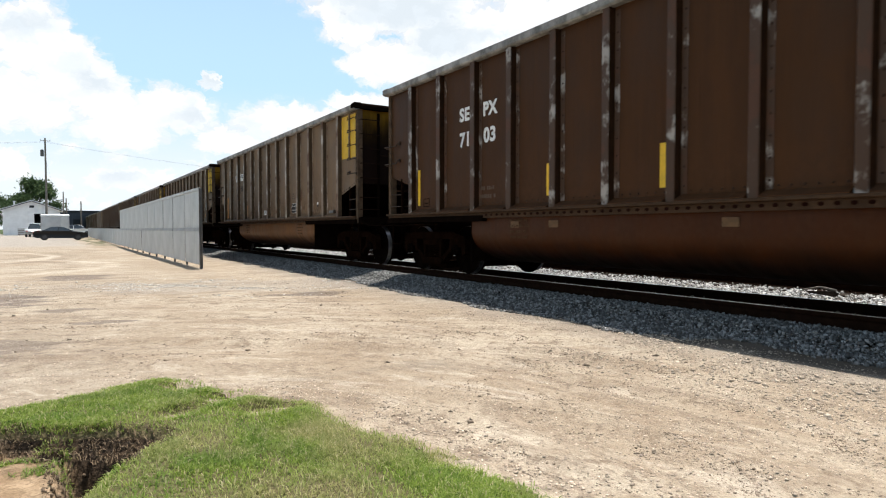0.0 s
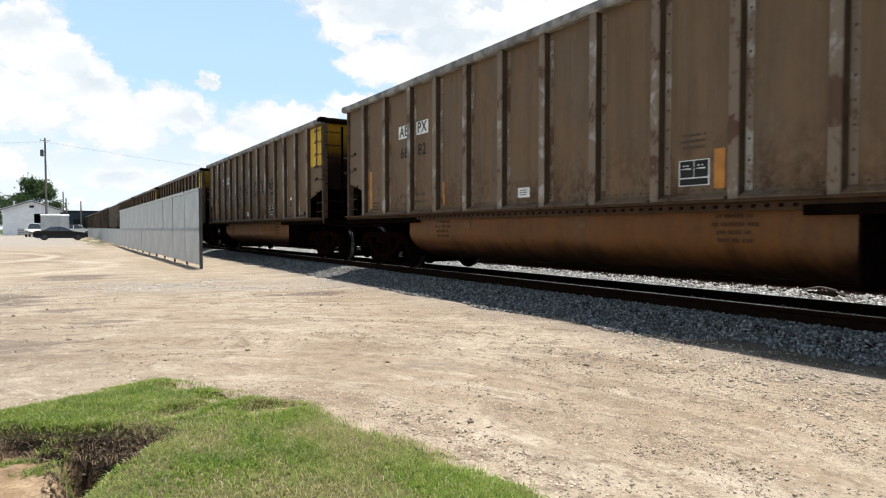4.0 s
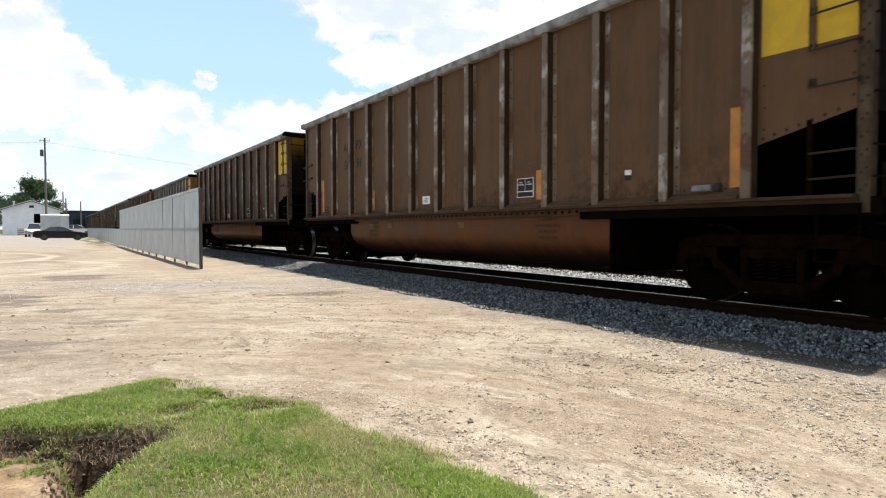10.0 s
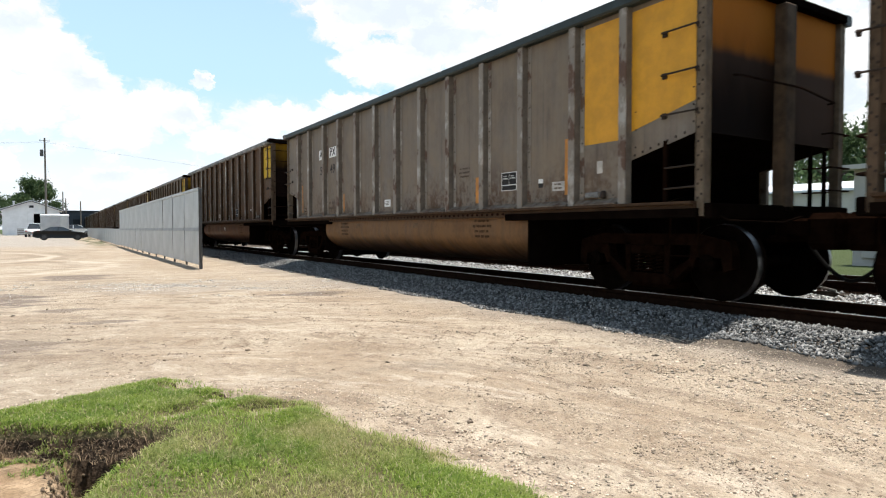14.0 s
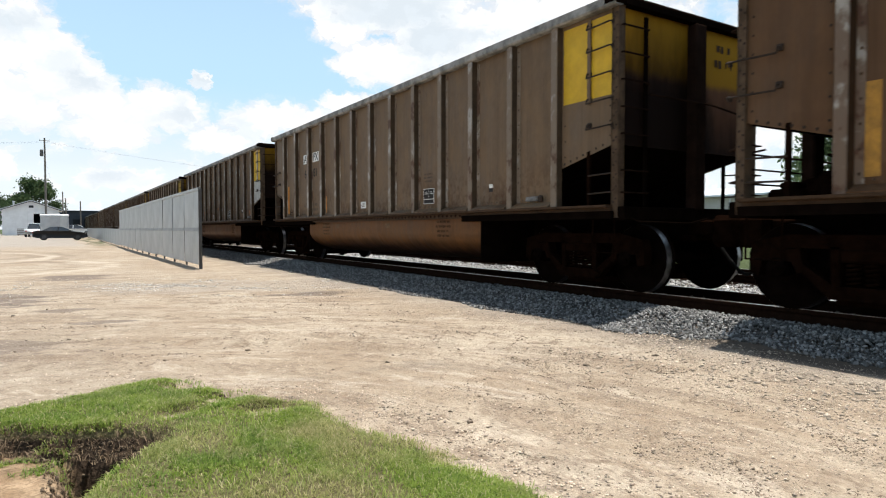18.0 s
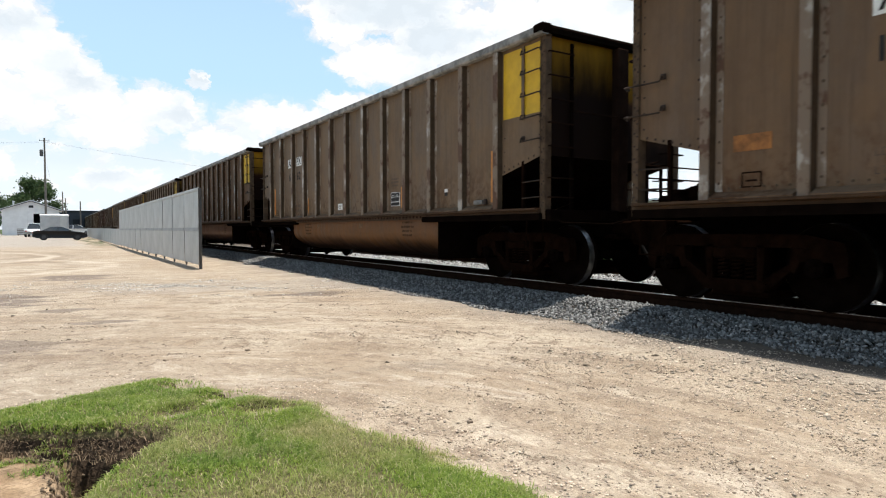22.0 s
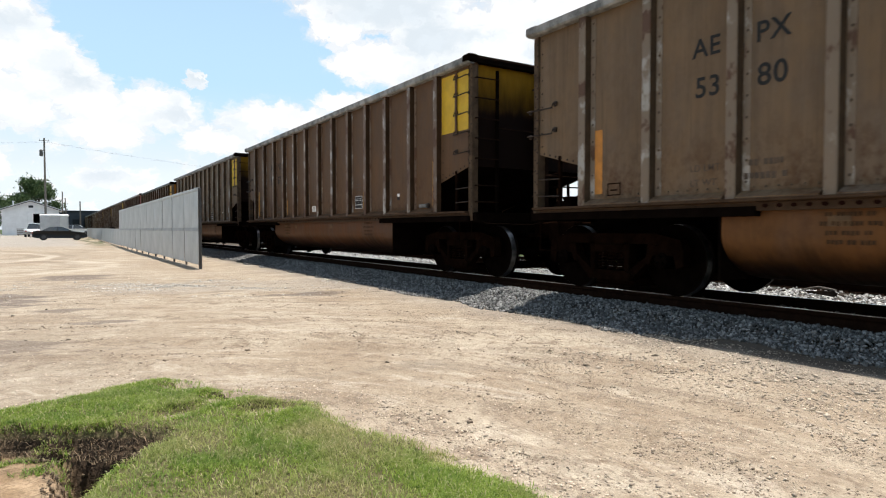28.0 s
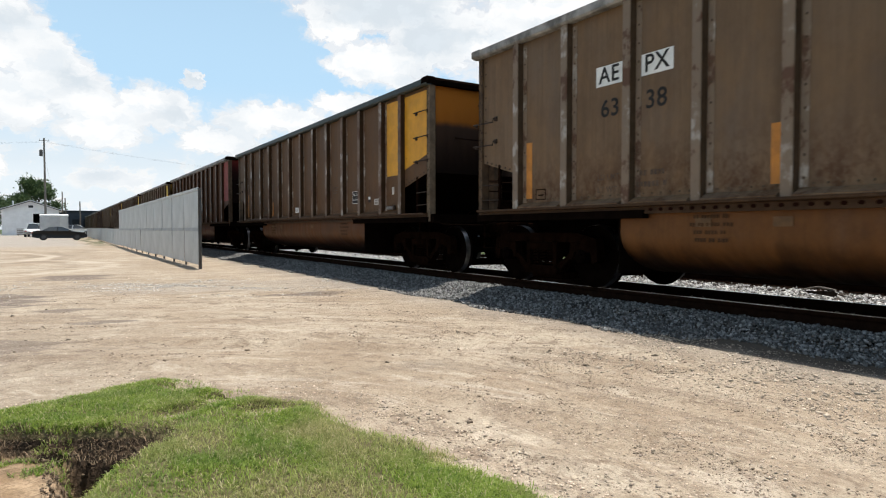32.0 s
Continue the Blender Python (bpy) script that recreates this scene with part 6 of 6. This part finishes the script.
def build_auto(name, label, at, paint, length=4.85, roof=1.42, kind="sedan"):
    """A parked car along x, nose to +x, built from a side outline with tapered glasshouse."""
    c = thing(name, label, "car", at)
    h, w = length / 2, 0.9
    if kind == "sedan":
        low = [(-h, 0.35), (-h - 0.02, 0.7), (-h + 0.1, 0.95), (-h + 0.9, 1.0), (0.75, 0.98), (h - 0.7, 0.88), (h - 0.08, 0.72), (h, 0.5), (h - 0.03, 0.3), (h - 0.5, 0.22), (-h + 0.4, 0.24)]
        green = [(-h + 0.75, 0.99), (-h + 1.45, roof - 0.06), (-0.3, roof), (0.25, roof - 0.05), (1.15, 0.97)]
    else:
        low = [(-h, 0.45), (-h, 1.05), (h - 1.4, 1.1), (h - 0.3, 1.02), (h, 0.9), (h, 0.45), (h - 0.4, 0.35), (-h + 0.3, 0.38)]
        green = [(-0.9, 1.06), (-0.75, roof - 0.05), (0.3, roof), (0.55, roof - 0.04), (1.15, 1.06)] if kind == "pickup" else [(-h + 0.1, 1.03), (-h + 0.3, roof - 0.05), (0.3, roof), (0.6, roof - 0.05), (1.3, 1.05)]
    body = bmesh.new()
    n = len(low)
    rings = [[body.verts.new((x, s * w * f, z)) for x, z in low] for s, f in ((-1, 0.93), (-1, 1.0), (1, 1.0), (1, 0.93))]
    for v in rings[0] + rings[3]:
        v.co.z = v.co.z * 0.96 + 0.02
        v.co.y *= 1.06
    for a, b in zip(rings, rings[1:]):
        for i in range(n):
            body.faces.new((a[i], a[(i + 1) % n], b[(i + 1) % n], b[i]))
    body.faces.new(rings[0])
    body.faces.new(rings[3][::-1])
    bmesh.ops.recalc_face_normals(body, faces=body.faces)
    bmesh.ops.bevel(body, geom=list(body.edges), offset=0.025, segments=2, affect="EDGES", clamp_overlap=True)
    me = bpy.data.meshes.new("body")
    body.to_mesh(me)
    body.free()
    me.materials.append(paint)
    me.polygons.foreach_set("use_smooth", [True] * len(me.polygons))
    part("body", me, c)
    sh, m = Shape(), len(green)
    v = [(x, s * (w - 0.1 - 0.16 * (z - 0.97) / 0.45), z) for s in (-1, 1) for x, z in green]
    sh.add(v, [tuple(range(m)), tuple(range(2 * m - 1, m - 1, -1))] + [(i, i + 1, m + i + 1, m + i) for i in range(m - 1)])
    part("glasshouse", sh.mesh("glasshouse", glass), c, "dark tinted windows")
    rf = [(x * 0.98 + 0.0, z + 0.012) for x, z in green[1:-1]]
    sh2 = Shape()
    for (x0, z0), (x1, z1) in zip(rf, rf[1:]):
        ww = w - 0.25
        sh2.add([(x0, -ww, z0), (x1, -ww, z1), (x1, ww, z1), (x0, ww, z0), (x0, -ww, z0 - 0.03), (x1, -ww, z1 - 0.03), (x1, ww, z1 - 0.03), (x0, ww, z0 - 0.03)],
                [(0, 1, 2, 3), (4, 7, 6, 5), (0, 4, 5, 1), (2, 6, 7, 3), (0, 3, 7, 4), (1, 5, 6, 2)])
    part("roof", sh2.mesh("roof", paint), c)
    for s in (-1, 1):
        x, z0, z1 = 0.1, 0.98, roof - 0.03
        part("pillar", Shape().tube([(x - 0.35, s * (w - 0.09), z0), (x - 0.3, s * (w - 0.245), z1)], 0.035, 6).mesh("pillar", paint), c)
        part("mirror", Shape().box(0.75, 0.92, s * w + (0.0 if s > 0 else -0.16), s * w + (0.16 if s > 0 else 0.0), 0.98, 1.1, 0.03).mesh("mirror", paint), c)
        part("headlight", Shape().box(h - 0.3, h - 0.08, s * 0.62 - 0.16, s * 0.62 + 0.16, 0.62, 0.76, 0.03).mesh("headlight", roof_metal), c)
        part("tail_light", Shape().box(-h - 0.03, -h + 0.15, s * 0.66 - 0.14, s * 0.66 + 0.14, 0.72, 0.86, 0.03).mesh("tail_light", red_lamp), c)
        for x in (-h + 0.95, h - 0.92):
            wheel_part(c, x, s * (w - 0.1), 0.33 if kind == "sedan" else 0.38, 0.22)
    return c


def on_ground(x, y, rz=0):
    return pose(x, y, float(ground_height(np.array(float(x)), np.array(float(y)))) - 0.01, 0, 0, rz)


build_auto("sedan", "black four-door sedan parked side-on in the lot", on_ground(0.4, 76.4, 3), car_dark)
build_auto("pickup_truck", "white pickup truck parked before the shed", on_ground(-2.44, 100.6, 86), car_white, 5.6, 1.85, "pickup")
build_auto("van", "white minivan parked behind the sedan", on_ground(2.4, 102, -8), car_white, 4.7, 1.62, "van")


def build_trailer():
    t = thing("box_trailer", "white enclosed cargo trailer", "trailer", on_ground(-0.1, 94.4, 0))
    part("box", Shape().box(-1.55, 1.55, -1.2, 1.2, 0.75, 2.72, 0.06).mesh("box", trailer_side_shade), t)
    part("roof_edge", Shape().box(-1.6, 1.6, -1.25, 1.25, 2.7, 3.0, 0.1).mesh("roof_edge", car_white), t)
    part("door", Shape().box(0.6, 1.4, -1.24, -1.202, 0.85, 2.8, 0.01).mesh("door", grey_wall), t)
    part("chassis", Shape().box(-1.5, 1.5, -0.9, 0.9, 0.5, 0.75, 0.03).mesh("chassis", dark_inside), t)
    for s in (-1, 1):
        for x in (-0.5, 0.4):
            wheel_part(t, x, s * 1.05, 0.36, 0.22)
    part("drawbar", Shape().tube([(1.5, -0.5, 0.6), (2.5, 0, 0.6), (1.5, 0.5, 0.6)], 0.05).mesh("drawbar", dark_inside), t)


build_trailer()
crate = thing("wooden_crate", "low weathered grey-brown crate beside the shed door", "crate", on_ground(-4.25, 110.5, 4))
part("crate_body", Shape().box(-0.55, 0.55, -0.5, 0.5, 0.1, 1.05, 0.03).mesh("crate_body", pole_wood), crate)
for z in (0.2, 0.5, 0.8):
    part("slat", Shape().box(-0.6, 0.6, -0.54, -0.505, z, z + 0.2, 0.01).mesh("slat", trailer_side_shade), crate)
for x in (-0.4, 0.4):
    part("runner", Shape().box(x - 0.06, x + 0.06, -0.5, 0.5, -0.02, 0.095).mesh("runner", pole_wood), crate)


def build_block(name, label, cat, x0, x1, y0, y1, z0, h, wall, roof, ridge=0.0, axis="y", openings=()):
    b = thing(name, label, cat, pose(0, 0, z0))
    for k, (a0, a1, c0, c1) in enumerate(((x0, x1, y0, y0 + 0.2), (x0, x1, y1 - 0.2, y1), (x0, x0 + 0.2, y0 + 0.2, y1 - 0.2), (x1 - 0.2, x1, y0 + 0.2, y1 - 0.2))):
        part("wall", Shape().box(a0, a1, c0, c1, 0, h).mesh("wall", wall), b)
    e = 0.4
    if axis == "y":
        m = (x0 + x1) / 2
        prof = [(x0 - e, h), (m, h + ridge + 0.01), (x1 + e, h), (x1 + e, h + 0.15), (m, h + ridge + 0.2), (x0 - e, h + 0.15)]
        part("roof", Shape().prism(prof, "y", y0 - e, y1 + e).mesh("roof", roof), b)
    else:
        m = (y0 + y1) / 2
        prof = [(y0 - e, h), (m, h + ridge + 0.01), (y1 + e, h), (y1 + e, h + 0.15), (m, h + ridge + 0.2), (y0 - e, h + 0.15)]
        part("roof", Shape().prism(prof, "x", x0 - e, x1 + e).mesh("roof", roof), b)
    for (a0, a1, c0, c1, d0, d1, m, nm) in openings:
        part(nm, Shape().box(a0, a1, c0, c1, d0, d1, 0.02).mesh(nm, m), b)
    return b


# long dark flat-roofed shed far up the line
build_block("far_warehouse", "long dark low warehouse far up the line", "warehouse", 0.6, 12.5, 172, 194, 0.2, 5.3, dark_wall, dark_wall, 0.3, "x",
            [(1.2 + 2.3 * k, 2.6 + 2.3 * k, 171.9, 171.99, 0.5, 3.4, dark_inside, "bay_door") for k in range(5)])
# behind the train
build_block("metal_building", "long beige metal building with a white roof behind the tracks", "building", 44, 60, 2, 42, 0, 3.75, beige_wall, white_siding, 1.0, "y",
            [(43.9, 43.99, 6 + 5 * k, 7.2 + 5 * k, 1.2, 2.4, dark_inside, "window") for k in range(6)] + [(43.85, 43.99, 2.2 + 2.4 * k, 2.3 + 2.4 * k, 0, 3.6, roof_metal, "wall_seam") for k in range(16)])
build_block("equipment_box", "tall beige equipment cabinet beside the far track", "cabinet", 22.0, 23.6, 8.9, 10.0, 0, 3.15, beige_wall, beige_wall, 0.05, "y",
            [(21.92, 21.99, 9.1, 9.7, 0.3, 2.5, beige_wall, "door")])
for k, (x, y, hgt, sp) in enumerate(((66, 32, 11.2, 4.4), (71, 28, 11.8, 4.6), (78, 36, 10.5, 4.6), (76, 22, 11.5, 5), (84, 28, 12, 5.2), (72, 15, 10, 5))):
    build_tree(x, y, 0, hgt * 1.18, sp * 1.1, 20 + k, "leafy green tree behind the railway buildings")
build_tree(-3.4, 149, 0.3, 11.0, 4.4, 3, "broad dark green tree behind the shed", 12000)
build_tree(-8.3, 147, 0.3, 7.4, 3.0, 5, "small dark green tree behind the shed")


def build_pole(x, y, h, label, bracket=True, r=0.16):
    p = thing("utility_pole", label, "utility pole", on_ground(x, y))
    part("post", Shape().tube([(0, 0, -0.3), (0.02, 0, h * 0.5), (0.0, 0.0, h)], [r, r * 0.85, r * 0.65], 10).mesh("post", pole_wood), p)
    if bracket:
        part("crossarm", Shape().box(-0.62, 0.62, -0.04, 0.04, h - 0.42, h - 0.35, 0.01).mesh("crossarm", pole_wood), p)
        for s in (-0.55, 0.0, 0.55):
            part("insulator", Shape().lathe([(h - 0.33, 0.03), (h - 0.25, 0.06), (h - 0.17, 0.03)], "z", (s, 0, 0), 8).mesh("insulator", roof_metal), p)
        part("transformer", Shape().lathe([(h - 2.6, 0.18), (h - 2.55, 0.22), (h - 1.75, 0.22), (h - 1.65, 0.13)], "z", (-0.38, -0.1, 0), 12).mesh("transformer", fence_steel), p)
    return p


build_pole(-1.14, 104.6, 13.9, "tall wooden utility pole with a short crossarm and transformer")
for x, y, h in ((1.04, 117.3, 6.95), (1.43, 117.1, 5.9), (3.44, 115.8, 5.4)):
    build_pole(x, y, h, "short bare wooden pole", False, 0.13)
wire = thing("power_lines", "thin overhead wires slung between poles", "power line")
for dx, dz in ((-0.55, 0), (0.0, 0.0), (0.55, 0)):
    for x0, x1 in ((-1.14, -40), (-1.14, 60)):
        pts = [(x0 + (x1 - x0) * k / 12 + dx, 104.6 + (0 if x1 < 0 else 30) * k / 12, 13.9 - 0.3 - 2.2 * math.sin(math.pi * k / 12) * 0.6) for k in range(13)]
        part("wire", Shape().tube(pts, 0.0035, 4).mesh("wire", dark_inside), wire)
part("wire", Shape().tube([(-1.14, 104.6, 11.3), (1.2, 103.5, 0.3)], 0.008, 4).mesh("wire", dark_inside), wire)

# scrap beside the far rail
sc = thing("scrap_tie", "splintered dark piece of old timber lying in the ballast", "debris", pose(10.15, 5.05, 0.21, 4, -10, 118))
part("slab", Shape().prism([(-0.2, 0.0), (0.17, -0.01), (0.22, 0.01), (0.05, 0.045), (-0.15, 0.085), (-0.22, 0.07)], "y", -0.045, 0.045).mesh("slab", tie_wood), sc)
part("splinter", Shape().tube([(-0.18, 0.02, 0.10), (0.05, 0.04, 0.11), (0.27, 0.02, 0.02)], [0.022, 0.018, 0.008], 5).mesh("splinter", pole_wood), sc)


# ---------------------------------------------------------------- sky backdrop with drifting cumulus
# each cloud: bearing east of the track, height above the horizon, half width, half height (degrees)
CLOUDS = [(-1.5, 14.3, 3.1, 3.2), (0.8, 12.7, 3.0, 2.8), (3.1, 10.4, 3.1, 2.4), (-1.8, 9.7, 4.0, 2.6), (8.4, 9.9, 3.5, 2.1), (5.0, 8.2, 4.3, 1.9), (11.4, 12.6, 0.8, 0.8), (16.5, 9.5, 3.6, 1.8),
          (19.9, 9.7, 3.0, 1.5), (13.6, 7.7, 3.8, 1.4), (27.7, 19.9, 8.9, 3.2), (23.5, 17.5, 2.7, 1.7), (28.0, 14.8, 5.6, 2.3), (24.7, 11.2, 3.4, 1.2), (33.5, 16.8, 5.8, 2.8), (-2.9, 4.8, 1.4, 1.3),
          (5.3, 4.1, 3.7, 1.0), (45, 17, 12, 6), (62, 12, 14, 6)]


def cloud_material():
    n = Nodes("cumulus")
    sep = n.t.nodes.new("ShaderNodeSeparateXYZ")
    n.put(sep.inputs[0], n.tc.outputs["Object"])
    x, y, z = sep.outputs
    deg = 180 / math.pi
    u = n.math("MULTIPLY", n.math("ARCTAN2", x, y), deg)
    flat = n.math("SQRT", n.math("ADD", n.math("MULTIPLY", x, x), n.math("MULTIPLY", y, y)))
    v = n.math("MULTIPLY", n.math("ARCTAN2", z, flat), deg)
    comb = n.t.nodes.new("ShaderNodeCombineXYZ")
    n.put(comb.inputs[0], u)
    n.put(comb.inputs[1], v)
    uv = comb.outputs[0]
    for scale, reach in ((0.17, 2.0), (0.6, 1.0)):
        wn_ = n.t.nodes.new("ShaderNodeTexNoise")
        n.put(wn_.inputs["Vector"], n.vec("MULTIPLY", uv, (scale, scale * 1.3, 1)))
        wn_.inputs["Detail"].default_value = 3
        uv = n.vec("ADD", uv, n.vec("MULTIPLY", n.vec("SUBTRACT", wn_.outputs["Color"], (0.5, 0.5, 0.5)), (reach, reach * 0.7, 0)))
    turb = n.noise(n.vec("MULTIPLY", uv, (0.30, 0.44, 1)), 1.0, 4, 0.46)
    billow = n.noise(n.vec("MULTIPLY", uv, (0.9, 1.3, 1)), 1.0, 3, 0.5)
    field = None
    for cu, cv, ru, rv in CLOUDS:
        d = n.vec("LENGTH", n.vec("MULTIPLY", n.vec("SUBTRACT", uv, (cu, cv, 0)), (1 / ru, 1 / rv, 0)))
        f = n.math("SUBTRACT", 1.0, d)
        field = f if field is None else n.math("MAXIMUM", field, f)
    rough = n.math("MULTIPLY", n.math("SUBTRACT", turb, 0.5), 1.0)
    rough = n.math("ADD", rough, n.math("MULTIPLY", n.math("SUBTRACT", billow, 0.5), 0.5))
    dens = n.ramp(n.math("ADD", field, rough), -0.20, 0.34)
    # clouds all round, out of the watched quarter of the sky
    away = n.math("ABSOLUTE", n.math("SUBTRACT", u, 30.0))
    others = n.math("MULTIPLY", n.ramp(turb, 0.56, 0.66), n.ramp(away, 48, 60))
    veil = n.math("MULTIPLY", n.ramp(v, 12, 4.0), 0.92)
    puffs = n.math("MULTIPLY", n.ramp(n.math("ADD", turb, n.math("MULTIPLY", billow, 0.4)), 0.64, 0.92), n.ramp(v, 11, 7))
    cover = n.math("MAXIMUM", n.math("MAXIMUM", n.math("MAXIMUM", dens, others), puffs), 0.0)
    haze = n.ramp(v, 40, 10, 0.42, 0.85)
    # grey bases: thick parts seen from below
    thick = n.math("MULTIPLY", n.ramp(n.noise(n.vec("MULTIPLY", uv, (0.11, 0.24, 1)), 1.0, 2, 0.45), 0.42, 0.64), n.ramp(n.math("ADD", field, n.math("MULTIPLY", rough, 0.35)), 0.05, 0.5))
    col = n.mix(n.math("MULTIPLY", thick, 0.9), (0.97, 0.98, 0.985), (0.66, 0.735, 0.80))
    fold = n.noise(n.vec("MULTIPLY", uv, (0.36, 0.62, 1)), 1.0, 3, 0.5)
    col = n.mix(n.math("MULTIPLY", n.ramp(fold, 0.48, 0.66), 0.5), col, (0.76, 0.83, 0.89))
    low = n.mix(n.ramp(v, 13, 4), (0.54, 0.80, 1.03), (0.83, 0.915, 0.98))
    col = n.mix(n.ramp(cover, 0.0, 0.9), low, col)
    cover = n.math("MAXIMUM", cover, n.math("MAXIMUM", haze, veil))
    em = n.t.nodes.new("ShaderNodeEmission")
    n.put(em.inputs[0], col)
    em.inputs[1].default_value = 0.87
    tr = n.t.nodes.new("ShaderNodeBsdfTransparent")
    mx = n.t.nodes.new("ShaderNodeMixShader")
    n.put(mx.inputs[0], cover)
    n.t.links.new(tr.outputs[0], mx.inputs[1])
    n.t.links.new(em.outputs[0], mx.inputs[2])
    n.t.links.new(mx.outputs[0], n.out.inputs[0])
    n.t.nodes.remove(n.bsdf)
    return n.mat


def build_sky():
    R, na = 2400, 96
    els = [-1.5, 0, 2, 5, 10, 16, 24, 34, 46, 58]
    v = [(R * math.cos(radians(e)) * math.sin(2 * math.pi * k / na), R * math.cos(radians(e)) * math.cos(2 * math.pi * k / na), R * math.sin(radians(e))) for e in els for k in range(na)]
    f = [(r * na + k, r * na + (k + 1) % na, (r + 1) * na + (k + 1) % na, (r + 1) * na + k) for r in range(len(els) - 1) for k in range(na)]
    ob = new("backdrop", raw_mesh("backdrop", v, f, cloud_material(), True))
    return tagged(ob, "bright white cumulus clouds drifting in a pale blue sky", "sky", kind="structure")


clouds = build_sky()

# ---------------------------------------------------------------- movement
# how far the far end of the first car lies up the line, second by second
TRAIN = [(0.0, 12.03), (3.0, -10.55), (7.0, -40.77), (13.0, -86.67), (16.0, -109.75), (17.0, -117.54), (18.0, -125.47), (19.0, -132.95), (20.0, -140.74), (21.0, -148.56), (22.0, -156.44), (23.0, -164.21), (25.0, -179.87), (28.0, -203.11), (32.0, -234.05)]


def motions():
    times, places = zip(*TRAIN)
    for i, car in enumerate(train):
        walk(car, [(t, pose(TRACK_X, s - HALF + PITCH * i, RAIL_Z)) for t, s in TRAIN])
    steps = [k * 0.08 for k in range(401)]
    for side in (-1, 1):
        first, *rest = [w for w, s in spinning if s == side]
        walk(first, [(t, pose(0, side * 0.89, 0.457, math.degrees((places[0] - float(np.interp(t, times, places))) / 0.457))) for t in steps])
        for w in rest:
            w.rotation_mode = "QUATERNION"
            w.animation_data_create()
            w.animation_data.action = first.animation_data.action
            w.animation_data.action_slot = first.animation_data.action_slot
    walk(clouds, [(0.0, pose(0, 0, 0)), (16.0, pose(0, 0, 0, 0, 0, 0.65)), (32.0, pose(0, 0, 0, 0, 0, 1.3))])


motions()
